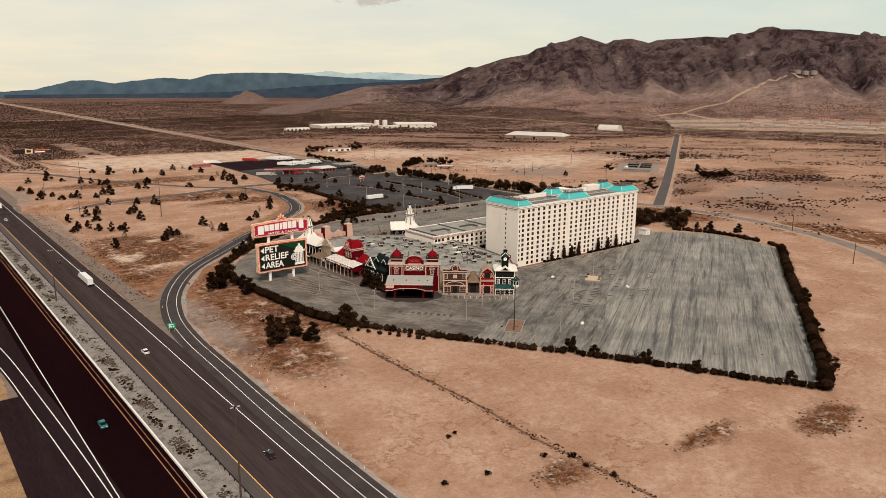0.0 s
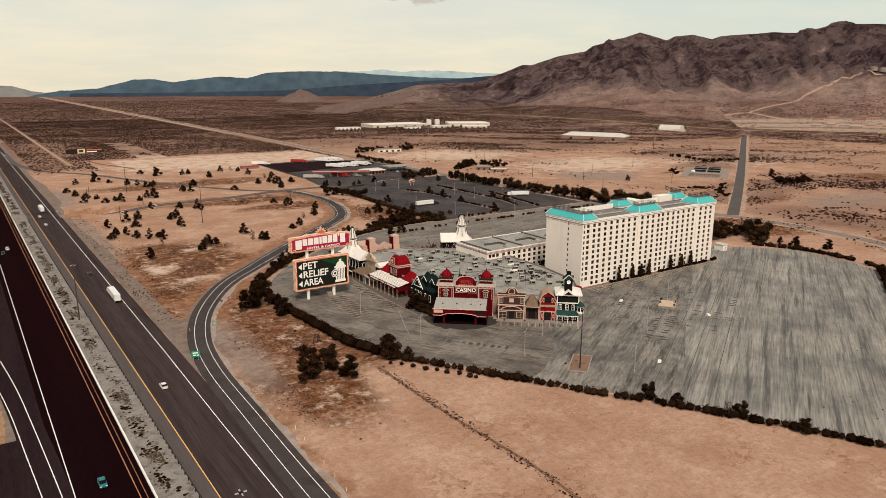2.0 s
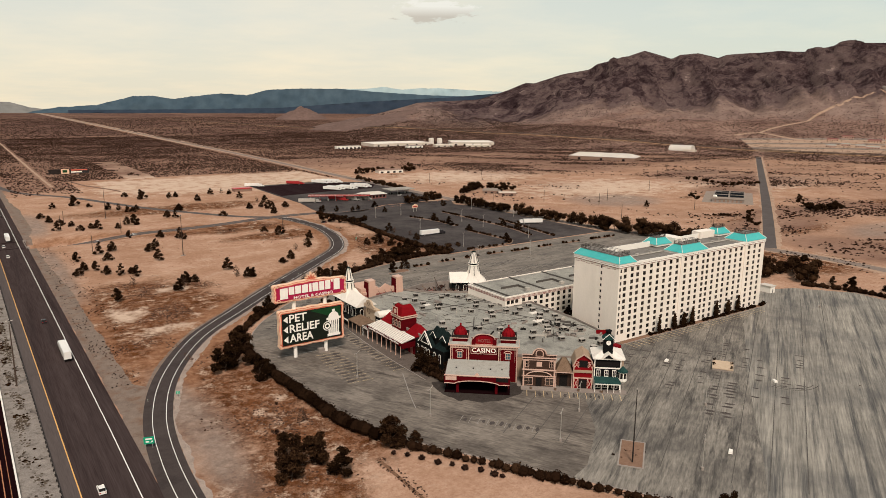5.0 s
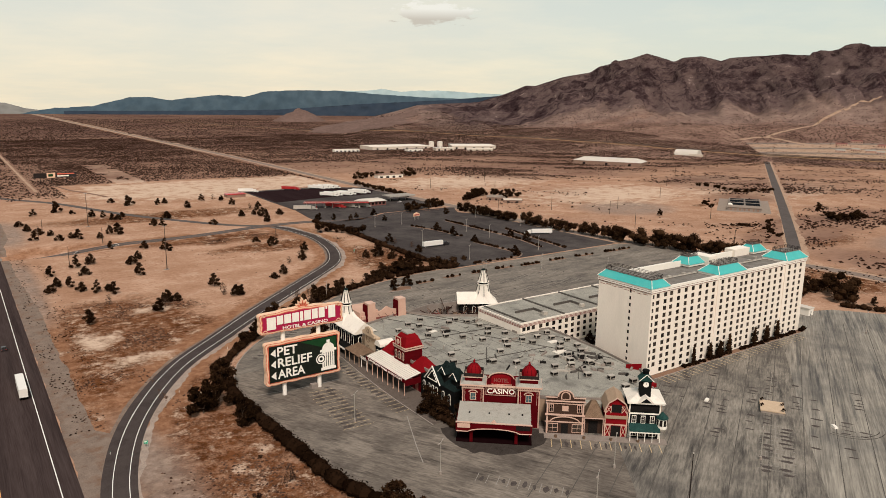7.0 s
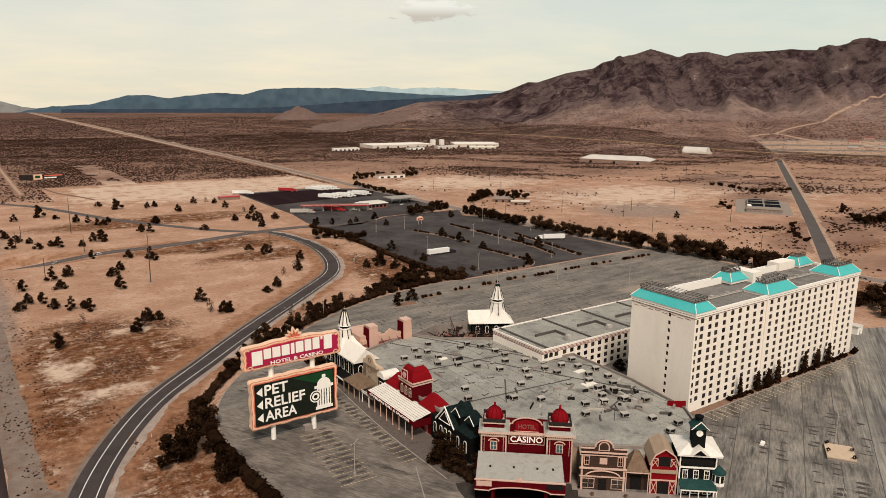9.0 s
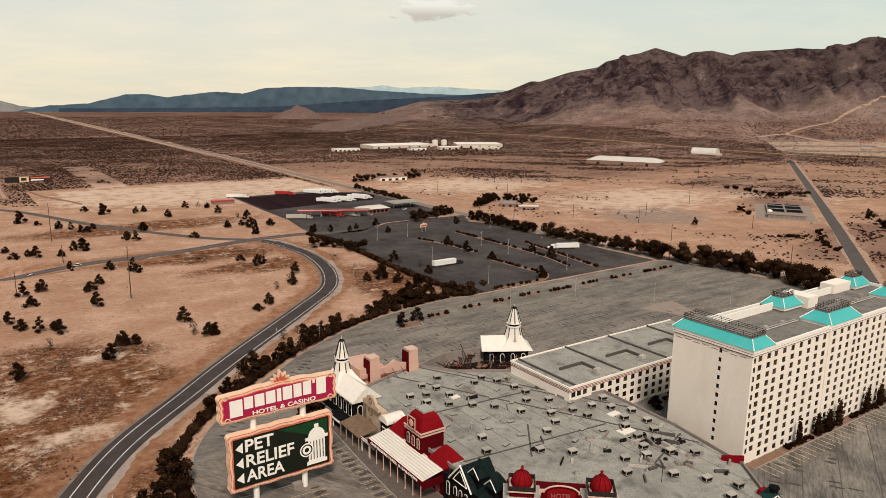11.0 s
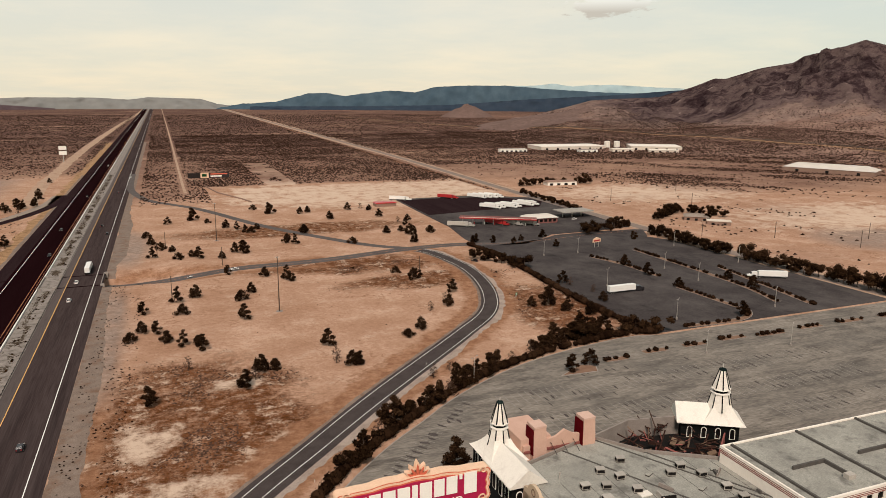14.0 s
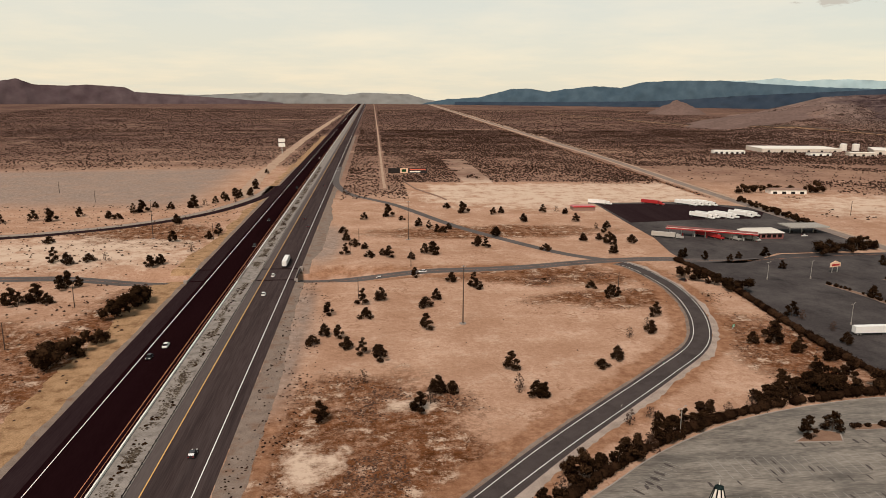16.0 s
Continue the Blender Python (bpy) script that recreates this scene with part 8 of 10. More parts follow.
def plant(kind, x, y, scale=1.0):
    src = kind
    m = pose(x, y, gz(x, y), 0, 0, rt.uniform(0, 360)) @ Matrix.Diagonal((scale, scale, scale * rt.uniform(0.95, 1.2), 1))
    if src.name not in used:
        used.add(src.name)
        src.matrix_basis = m
    else:
        copy_thing(src, m).matrix_basis = m


def grove(spots, kinds, smin, smax):
    for i, (x, y) in enumerate(spots):
        plant(TREES[kinds[i % len(kinds)]], x, y, rt.uniform(smin, smax))


# fields between highway, ramp and cross road
grove([(-166, 472), (-163, 444), (-152, 522), (-133, 535), (-123, 519), (-111, 493), (-104, 484), (-95, 470), (-122, 389), (-113, 403), (-108, 400), (-157, 428), (-150, 418),
       (-162, 404), (-147, 396), (-139, 400), (-135, 394), (-71, 549), (-82, 574), (-75, 433), (-72, 418), (-58, 460), (-77, 424)], (2, 0, 1, 4, 2, 0, 3), 0.95, 1.25)
grove([(-47, 540), (-40, 544), (-29, 506), (-4, 547), (-35, 408), (8, 550), (13, 539), (12, 504), (-3, 434), (9, 437), (13, 419), (30, 431), (19, 475), (28, 478), (-60, 452), (-90, 480)],
      (1, 0, 0, 1, 2, 5, 0), 1.0, 1.3)
grove([(-122, 349), (-103, 337), (-93, 325), (-28, 302), (-32, 320), (-114, 305), (-120, 293), (-122, 261), (-141, 305), (-150, 299), (-165, 284), (-148, 279), (-165, 256), (-169, 246),
       (-159, 253), (-155, 241), (-149, 234), (-142, 227), (-143, 235)], (1, 0, 3, 1, 2, 0, 2), 0.95, 1.25)
grove([(-17, 271), (-26, 258), (-27, 250), (-38, 246), (-52, 221), (-60, 214), (-94, 214), (-95, 196), (-90, 191), (-126, 188), (-123, 196), (-118, 197), (-161, 178), (-148, 206)],
      (1, 5, 0, 5, 0, 2), 0.95, 1.25)
grove([(-24, 305), (-91, 322), (-88, 190), (-130, 183), (-99, 472)], (4,), 0.6, 0.8)


def row(points, kinds, step, jitter, smin, smax, seed):
    """Trees or shrubs set along a line."""
    rng = random.Random(seed)
    line = spline(points, 1.0)
    run, want = 0.0, 0.0
    for a, b in zip(line, line[1:]):
        run += (b - a).length
        if run >= want:
            want = run + step * rng.uniform(0.6, 1.4)
            plant(rng.choice(kinds), a.x + rng.uniform(-jitter, jitter), a.y + rng.uniform(-jitter, jitter), rng.uniform(smin, smax))


def belt(points, step, r, h, seed, label, jitter=1.5, name="tree_belt"):
    """A belt of trees grown together: trunks and ragged crowns."""
    rng = random.Random(seed)
    cs, g2 = [], Geo()
    for p in spline(points, step):
        x, y = p.x + rng.uniform(-jitter, jitter), p.y + rng.uniform(-jitter, jitter)
        k = rng.uniform(0.7, 1.2)
        g2.tube((x, y, 0), (x, y, h * k * 0.6), 0.22, 0.08, 5)
        for _ in range(7):
            q = r * k * rng.uniform(0.34, 0.60)
            cs.append((x + rng.uniform(-0.8, 0.8) * r * k, y + rng.uniform(-0.8, 0.8) * r * k, h * k * rng.uniform(0.20, 0.86), q))
    t = thing(name, label, "trees", "tree belts", (points[0][0], points[0][1], 0))
    part("trunk", g2, MAT_BARK, t, kind="stuff")
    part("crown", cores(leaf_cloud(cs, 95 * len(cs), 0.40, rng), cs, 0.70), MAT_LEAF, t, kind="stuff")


BELT = "belt of large dark trees beside the car park"
belt([(196, 182), (201, 165), (206, 142), (211, 113), (203, 86)], 3.7, 6.6, 11.4, 1, BELT)
belt([(181, 362), (182, 340), (182, 318), (183, 296)], 4.6, 4.6, 7.4, 2, BELT, 2)
belt([(184, 280), (187, 256), (193, 224), (197, 190)], 4.4, 5.2, 8.6, 3, BELT, 2)
belt([(138, 385), (150, 388), (164, 392), (178, 404)], 5.0, 4.6, 8.0, 4, BELT, 4)
belt([(24, 334), (30, 328), (38, 316), (42, 306)], 5.0, 4.2, 7.5, 6, "clump of large dark trees by the hedge", 2)
belt([(45, 184), (34, 186), (22, 188)], 4.5, 4.2, 7.5, 7, "clump of dark trees beside the kerb", 2)
belt([(10, 186), (0, 185), (-8, 183), (-19, 181)], 4.6, 3.4, 5.6, 17, "clump of dark trees beside the kerb", 2)
belt([(228, 416), (241, 428), (258, 440), (276, 440), (286, 412)], 5.0, 4.6, 7.6, 8, "dark trees round the low house", 3)
belt([(130, 32), (146, 32), (163, 35), (179, 34), (183, 23), (172, 10)], 4.0, 6.2, 10.4, 10, "large dark trees beside the hotel's east end", 2)
belt([(222, 644), (240, 652), (262, 652), (300, 645)], 7, 5.4, 10.8, 12, "clump of dark trees by the road", 2)
belt([(195, 596), (192, 560), (190, 510), (188, 470)], 7, 3.1, 4.8, 13, "dark trees beside the truck stop", 2)
belt([(561, 380), (558, 352), (543, 312), (566, 314), (589, 308)], 6.0, 2.6, 3.4, 21, "dark bushes beyond the settling basins", 4)
belt([(428, 150), (444, 158), (455, 146), (474, 150)], 5.0, 4.4, 6.0, 22, "large dark bushes beside the desert road", 4)
belt([(318, 132), (337, 154), (362, 168), (380, 183)], 5.5, 1.7, 2.0, 23, "low dark brush beside the desert road", 4)
belt([(330, 182), (346, 176)], 4.0, 1.7, 1.6, 24, "low dark brush on the sand", 3)
belt([(408, 256), (424, 274), (440, 286)], 4.5, 1.7, 1.8, 25, "low dark brush beside the basins", 3)
belt([(-262, 224), (-261, 236), (-255, 250)], 4.0, 4.8, 8.5, 33, "clump of large dark trees west of the highway", 2)
belt([(-259, 286), (-256, 300), (-256, 313)], 4.0, 4.8, 8.5, 34, "clump of large dark trees west of the highway", 2)
grove([(-314, 309), (-310, 309), (-304, 313), (-298, 311), (-300, 336), (-295, 340), (-388, 528), (-374, 547), (-332, 565), (-313, 579), (-296, 585), (-275, 618), (-271, 638), (-270, 829)],
      (4, 1, 4, 0, 4, 1), 1.0, 1.3)
grove([(-401, 529), (-348, 536), (-341, 535), (-337, 559), (-328, 587), (-289, 594), (-283, 608), (-261, 652), (-262, 697), (-252, 470), (-255, 456), (-257, 416), (-277, 448), (-291, 512), (-311, 396),
       (-330, 394), (-320, 388), (-301, 395), (-271, 378), (-267, 385), (-355, 448), (-268, 645), (-280, 630), (-266, 612), (-262, 668), (-266, 720), (-430, 515), (-420, 520)], (1, 0, 2, 3, 0, 5), 1.1, 1.45)
# round the site
belt([(-80, 144), (-97, 131), (-116, 112)], 6.5, 2.6, 4.0, 14, "ragged bushes along the ramp-side kerb", 2.0)
grove([(-91, 138), (-78, 144), (-73, 147), (-61, 157), (-50, 166), (-42, 168), (-56, 160), (-5, 183), (3, 187), (14, 187), (26, 228), (21, 238)], (4, 3, 4), 0.85, 1.1)
grove([(-97, 132), (-66, 152), (-46, 163), (-33, 171), (-22, 177), (-104, 124), (-112, 117)], (5, 5, 1), 1.0, 1.3)
grove([(-140, 62), (-146, 58), (-134, 76), (-137, 44), (-152, -17), (-147, -24), (-143, -32), (-156, -28), (-124, -26)], (4,), 0.95, 1.3)
grove([(-139, 3), (-62, -124), (-58, 172), (48, 262), (52, 246), (-66, 168)], (5,), 0.85, 1.05)
grove([(-15, 157), (-6, 159)], (1,), 1.1, 1.25)
grove([(-117, -28), (-12, 178), (18, 205), (10, 235)], (0, 1, 3), 0.85, 1.05)
grove([(-4, 190), (12, 193), (28, 200)], (4,), 0.8, 1.0)
grove([(-73, -103), (-68, -110), (-58, -126), (-53, -143), (-34, -167), (-25, -174), (-13, -171), (24, -149), (64, -126)], (4,), 0.55, 0.8)
grove([(172, -12), (176, 0), (186, -25), (320, 250), (480, 190), (460, 150), (262, 400)], (4, 1), 0.75, 1.0)
grove([(-83, 13), (-80.5, 6), (-84.5, 19)], (4,), 0.85, 1.0)
grove([(-78, 22), (-84, 14), (18, 38), (10, 38)], (4,), 0.6, 0.85)
grove([(-83, 101), (-87, 95), (-82, 108), (-86, 88)], (4,), 0.8, 1.0)
grove([(104, 292), (102, 267), (102, 240), (96, 188), (48, 231), (46, 267), (140, 245), (138, 224), (30, 214), (18, 233), (22, 223)], (0, 1), 1.0, 1.3)
grove([(158, 357), (91, 351), (99, 384), (78, 377), (45, 382), (56, 376), (180, 366), (70, 372)], (4, 1), 0.75, 0.95)
grove([(6, 396), (28, 424), (12, 426), (20, 460), (8, 190), (17, 189), (1, 187)], (4, 3), 0.8, 1.0)


def cypress(x, y, h, w):
    rng = random.Random(int(x * 10))
    t = thing("cypress_tree", "slim dark cypress against the hotel wall", "tree", "cypress row", (x, y, 0))
    part("trunk", Geo().tube((x, y, 0), (x, y, h * 0.5), 0.18, 0.08), MAT_BARK, t)
    cs = [(x + rng.uniform(-0.2, 0.2), y, h * (0.1 + 0.85 * k / 7), w * (1.0 - 0.75 * abs(k / 7 - 0.25))) for k in range(8)]
    part("crown", cores(leaf_cloud(cs, 620, 0.26, rng, 1.3), cs, 0.7, 1.3), MAT_LEAF, t)


for x, h, w in ((25.5, 8.6, 0.9), (36, 7.2, 1.4), (42.5, 6.6, 1.7), (48.5, 8.4, 1.4), (66.5, 8.4, 1.3), (75.5, 7.4, 1.6), (83.5, 8.6, 1.3)):
    cypress(x, -2.1, h, w)


def hedge(name, points, step, r, h, seed, label, material=None, gaps=0.0):
    """A run of clipped or ragged bushes grown together."""
    rng = random.Random(seed)
    line = spline(points, step)
    cs = []
    for p in line:
        if rng.random() < gaps:
            continue
        s = r * rng.uniform(0.7, 1.25)
        cs.append((p.x + rng.uniform(-0.4, 0.4), p.y + rng.uniform(-0.4, 0.4), h * rng.uniform(0.40, 0.58), s))
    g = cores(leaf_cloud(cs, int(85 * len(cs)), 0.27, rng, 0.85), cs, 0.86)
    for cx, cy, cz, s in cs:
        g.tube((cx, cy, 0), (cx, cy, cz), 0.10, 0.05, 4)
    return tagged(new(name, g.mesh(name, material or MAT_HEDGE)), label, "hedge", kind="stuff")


hedge("hedge_row", [(-131.5, 92), (-133.5, 60), (-131, 16), (-129, -8), (-121, -28)], 1.7, 2.4, 3.3, 41, "dense dark hedge along the car park")
hedge("hedge_row", [(-120, -30), (-107, -52), (-93, -75), (-82, -93), (-76, -101)], 2.2, 1.65, 2.4, 42, "row of rounded dark bushes along the car park")
hedge("hedge_row", [(-73, -105), (-66, -117), (-55, -136), (-45, -155), (-31, -178)], 2.1, 1.55, 2.2, 43, "ragged dark bushes along the car park", gaps=0.04)
hedge("hedge_row", [(-31, -177), (-24, -174.5), (40, -138), (100, -102), (162, -66.5)], 1.7, 2.7, 3.8, 44, "dense dark hedge along the car park", gaps=0.04)
hedge("hedge_row", [(164, -66), (170, -48), (171, -20), (160, 8)], 2.2, 1.9, 2.3, 45, "dark hedge along the car park", gaps=0.1)
hedge("hedge_row", [(37, 374), (41, 345), (41.5, 318), (37.5, 258), (36.5, 212), (40, 183)], 1.8, 2.0, 2.8, 46, "dense dark hedge beside the lorry park")
hedge("hedge_row", [(41, 181), (25, 183.5), (-9, 177.5), (-37, 168.5), (-64, 154), (-84, 139), (-100, 126), (-118, 108), (-130, 90)], 1.9, 2.0, 2.7, 47, "ragged hedge along the kerb", gaps=0.08)
hedge("hedge_row", [(20, -1.9), (55, -1.9), (98, -1.9)], 1.5, 1.0, 1.3, 48, "low dark bushes along the hotel wall", gaps=0.15)
hedge("hedge_row", [(103, -2.5), (106, -1.5)], 1.5, 1.3, 1.9, 49, "rounded dark bush at the hotel corner")
hedge("hedge_row", [(-80, 26), (-84, 16), (-84, 6)], 1.8, 1.6, 2.3, 50, "dark bushes in front of the chapel")
hedge("hedge_row", [(-128, -28), (-118, -42), (-108, -58)], 3.5, 0.9, 1.2, 51, "dry brown bushes beyond the kerb", MAT_BRUSH, 0.3)

# planted islands of the north lot
for n, (pts, seed) in enumerate((([(97, 318), (104, 292), (106, 262)], 61), ([(136, 326), (137, 274), (136, 229), (130, 200)], 62), ([(101, 240), (104, 201), (104, 193), (91, 184), (60, 184)], 63),
                                 ([(155, 268), (148, 222), (143, 190)], 64), ([(2, 161), (12, 161)], 65), ([(22, 163.5), (33, 163.5)], 66), ([(42, 164), (53, 164)], 67), ([(62, 165), (75, 165)], 68),
                                 ([(81, 163.5), (95, 163.5)], 69), ([(106, 165), (119, 165)], 70), ([(130, 165), (144, 165)], 71), ([(156, 165), (180, 165)], 72))):
    line = spline(pts, 3)
    isl = ribbon(line, -1.6, 1.6, 0.16)
    ribbon(line, -1.62, -1.6, 0.0, isl)
    setting("kerb_island", isl, MAT_DIRTISLAND, "narrow kerbed planting island with bare soil", "planting island")
    k = ribbon(line, -1.9, -1.6, 0.2)
    ribbon(line, 1.6, 1.9, 0.2, k)
    setting("kerb_island_edge", k, MAT_CURB, "pale kerb of a planting island", "kerb")
    hedge("hedge_island", pts, 2.4, 1.15, 1.6, seed, "small clipped dark bushes on a planting island", gaps=0.2)


def scatter(name, count, area, size, seed, label, material, wanted, blades=5):
    """Low brush over open ground, thinned by how thick the brush stands there."""
    rng = random.Random(seed)
    g = Geo()
    v, f = g.v, g.f
    made = tries = 0
    x0, y0, x1, y1 = area
    while made < count and tries < count * 14:
        tries += 1
        x, y = rng.uniform(x0, x1), rng.uniform(y0, y1)
        if rng.random() > wanted(x, y):
            continue
        made += 1
        s = size * rng.uniform(0.5, 1.5)
        h = s * rng.uniform(0.55, 0.95)
        n = len(v)
        a0 = rng.uniform(0, 6.28)
        z = high(x, y)
        for k in range(blades):
            a = a0 + 2 * math.pi * k / blades
            r = s * rng.uniform(0.65, 1.1)
            v.append((x + r * math.cos(a), y + r * math.sin(a), z + h * rng.uniform(0.0, 0.35)))
        v.append((x + rng.uniform(-0.2, 0.2) * s, y + rng.uniform(-0.2, 0.2) * s, z + h))
        f.extend((n + k, n + (k + 1) % blades, n + blades) for k in range(blades))
    return tagged(new(name, g.mesh(name, material)), label, "brush", kind="stuff")


def high(x, y):
    """Height of open ground, fan included."""
    r = math.hypot(x - EYE0.x, y - EYE0.y)
    if r < 1300 or x < 500:
        return gz(x, y)
    a = math.degrees(math.atan2(x - EYE0.x, y - EYE0.y))
    if not 25.5 < a < 108:
        return 0.0
    return max(0.0, crag(a, r, x, y) * min(1.0, (a - 25.5) / 2.0, (108 - a) / 6) * min(1.0, (r - 1250) / 150) - 1.0)


def off_road(x, y):
    """False on roads, lots and buildings."""
    if 236 < x < 1200:
        cy = 76 + (x - 240) * 0.627 if x < 468 else 219 + (x - 468) * 0.641
        if abs(y - cy) < 10.5:
            return False
        if abs((x - 448) * 0.839 + (y - 249) * 0.545) < 52 and abs((y - 249) * 0.839 - (x - 448) * 0.545) < 27:
            return False
    if abs(x + 134) < 4 and y > 690 or abs(x + 275) < 11 and y > 700 or -48 < x < -14 and 740 < y < 1000 and noise.noise(Vector((x * 0.05, y * 0.05, 8))) > -0.25:
        return False
    if -250 < x < -180 or (abs(y - 360) < 10 and x < 60) or 178 < x < 206 and y > 150:
        return False
    if 36 < x < 205 and -60 < y < 600:
        return False
    if -135 < x < 170 and -180 < y < 182 and x * 0.5 - y < 92 and x + 0.75 * y > -165:
        return False
    for ax, ay in RAMP:
        if abs(x - ax) < 9 and abs(y - ay) < 26:
            return False
    return True


def thick(x, y):
    clump = 0.62 + 0.75 * noise.noise(Vector((x * 0.011, y * 0.017, 2))) + 0.35 * noise.noise(Vector((x * 0.06, y * 0.06, 7)))
    if 205 < x < 1000 and y < 900:
        band = noise.noise(Vector(((0.78 * x - 0.63 * y) * 0.005, (0.63 * x + 0.78 * y) * 0.021, 2)))
        clump = max(0.004 if x < 420 else 0.03, 3.0 * band + 1.2 * noise.noise(Vector((x * 0.05, y * 0.05, 7))) + (0.12 if x > 420 else -0.25))
    return scrub_at(x, y) * min(1.0, max(0.03, clump)) if off_road(x, y) else 0.0


def fan_brush(x, y):
    r = math.hypot(x - EYE0.x, y - EYE0.y)
    return 0.0 if r < 1320 or r > 2080 else min(1.0, max(0.1, 0.6 + 0.8 * noise.noise(Vector((x * 0.009, y * 0.012, 2)))))


def thin(x, y):
    if pale_at(x, y) > 0.2:
        return 0.0
    return (0.012 + 0.95 * soil_at(x, y)) * max(0.0, noise.noise(Vector((x * 0.045, y * 0.045, 9))) * 1.5 + 0.05) if off_road(x, y) else 0.0


scatter("brush_far_east", 80000, (205, -150, 1150, 1700), 1.15, 81, "dark dry creosote brush over the plain", MAT_BRUSH, thick)
scatter("brush_north", 34000, (-175, 600, 205, 1700), 1.1, 82, "dark dry creosote brush over the plain", MAT_BRUSH, thick)
scatter("brush_west", 26000, (-1100, 560, -250, 1700), 1.15, 83, "dark dry creosote brush over the plain", MAT_BRUSH, thick)
scatter("brush_fan", 30000, (500, -300, 1900, 1900), 1.5, 91, "dark dry brush over the mountain's fan", MAT_BRUSH, fan_brush)
scatter("brush_plain", 34000, (-1500, 1650, 1150, 3300), 1.9, 92, "dark dry creosote brush over the far plain", MAT_BRUSH, thick, 4)
scatter("brush_field", 6500, (-182, 40, 40, 350), 0.36, 84, "thin dry brush on the sandy field", MAT_DRYBRUSH, thin)
scatter("brush_south", 4200, (-180, -260, 40, 80), 0.36, 85, "thin dry brush on the sandy field", MAT_DRYBRUSH, thin)
scatter("brush_west_field", 2600, (-520, 120, -250, 600), 0.7, 86, "thin dry brush on the sandy field", MAT_DRYBRUSH, lambda x, y: 0.25 if off_road(x, y) else 0)
scatter("brush_east_field", 3600, (206, -200, 560, 620), 0.8, 87, "thin dry brush on the sandy field", MAT_BRUSH, lambda x, y: (0.006 + 0.8 * soil_at(x, y)) * max(0.0, 0.15 + 1.6 * noise.noise(Vector((x * 0.03, y * 0.03, 3)))) if off_road(x, y) else 0.0)
scatter("brush_median", 9000, (-215.0, -330, -209.2, 900), 0.34, 88, "grey-brown brush growing along the median", MAT_MEDIANBRUSH,
        lambda x, y: (0.9 if abs(x + 211.9) < 1.7 else 0.12) * max(0.0, 0.25 + 1.9 * noise.noise(Vector((x * 0.16, y * 0.09, 1)))), 6)
scatter("brush_median_dark", 900, (-215.0, -330, -208.6, 900), 0.55, 89, "dark tufts in the median", MAT_HEDGE,
        lambda x, y: (0.7 if abs(x + 211.9) < 1.9 else 0.10) * max(0.0, 0.15 + 1.6 * noise.noise(Vector((x * 0.2, y * 0.12, 4)))), 7)
for k in range(110):
    x, y = rt.uniform(-180, 30), rt.uniform(-250, 340)
    if thin(x, y) > 0.22:
        plant(SHRUBS[k % 3], x, y, rt.uniform(0.5, 1.1))
for x, y, s in ((-151, -126, 0.8), (-148, -125, 0.7), (-155, -147, 0.9), (-167, -144, 0.9), (-137, -150, 0.9), (-131, -155, 1.0), (-130, -168, 0.9), (-132, -160, 0.8)):
    plant(SHRUBS[0], x, y, s)
scatter("brush_verge", 520, (-184, 62, -166, 345), 0.36, 94, "small dry tufts on the roadside gravel", MAT_BRUSH, lambda x, y: 0.22 * max(0.0, 0.3 + noise.noise(Vector((x * 0.1, y * 0.05, 6)))) if y > 100 or x < -174 else 0.0)
scatter("brush_wash", 700, (-132.5, -215, -128.8, -30), 0.30, 93, "thin line of dry tufts across the sand", MAT_BRUSH, lambda x, y: 0.6)
# ---------------------------------------------------------------- lamps, poles, signs


def lot_lamp(h=9.5, arms=2):
    """Car-park lamp at the origin: base, pole, arms with flat heads."""
    t = thing("car_park_lamp", "slim pale car-park lamp with twin flat heads", "street lamp", "car park lamps")
    part("base", Geo().lathe([(0.42, 0), (0.42, 0.9), (0.36, 0.95)], 10), MAT_CURB, t, "round concrete base")
    part("pole", Geo().lathe([(0.13, 0.95), (0.08, h)], 8), MAT_STEEL, t)
    for k in range(arms):
        a = 360 * k / arms
        part("arm", Geo().tube((0, 0, h - 0.1), pose(0, 0, 0, 0, 0, a) @ Vector((1.7, 0, h + 0.25)), 0.06, sides=5), MAT_STEEL, t)
        part("head", Geo().hip(1.4, -0.2, 2.2, 0.2, h + 0.18, h + 0.36, 0.12, 0.06, pose(0, 0, 0, 0, 0, a)), MAT_CURB, t)
    return t


def place(src, spots, turn=0.0):
    for i, s in enumerate(spots):
        m = pose(s[0], s[1], s[3] if len(s) > 3 else 0.05, 0, 0, s[2] if len(s) > 2 else turn)
        if i == 0:
            src.matrix_basis = m
        else:
            copy_thing(src, m)


place(lot_lamp(), [(-59.5, -85.6), (-22, -59.8), (-80.5, -51.5), (-103.6, -16), (-108, 25.5), (-61, -39.8), (69.5, -77.8), (2.6, -118), (18.5, -38), (-31.4, -137.8), (63, 194), (66, 254), (122, 194),
                   (175, 274), (121, 276), (121, 247), (169, 327), (45, 154), (-54, 159), (84, 149), (138, 96), (110, 120), (125, -20), (95, 330), (70, 330)], 35)


def flag_mast(x, y, h):
    t = thing("flag_mast", "tall thin dark mast on a raised planting island", "mast", "", (x, y, 0.3))
    part("pole", Geo().lathe([(0.22, 0.3), (0.10, h)], 8, pose(x, y, 0)), MAT_DARKSTEEL, t)
    part("finial", Geo().lathe([(0.05, h), (0.2, h + 0.2), (0.05, h + 0.4)], 8, pose(x, y, 0)), MAT_STEEL, t)


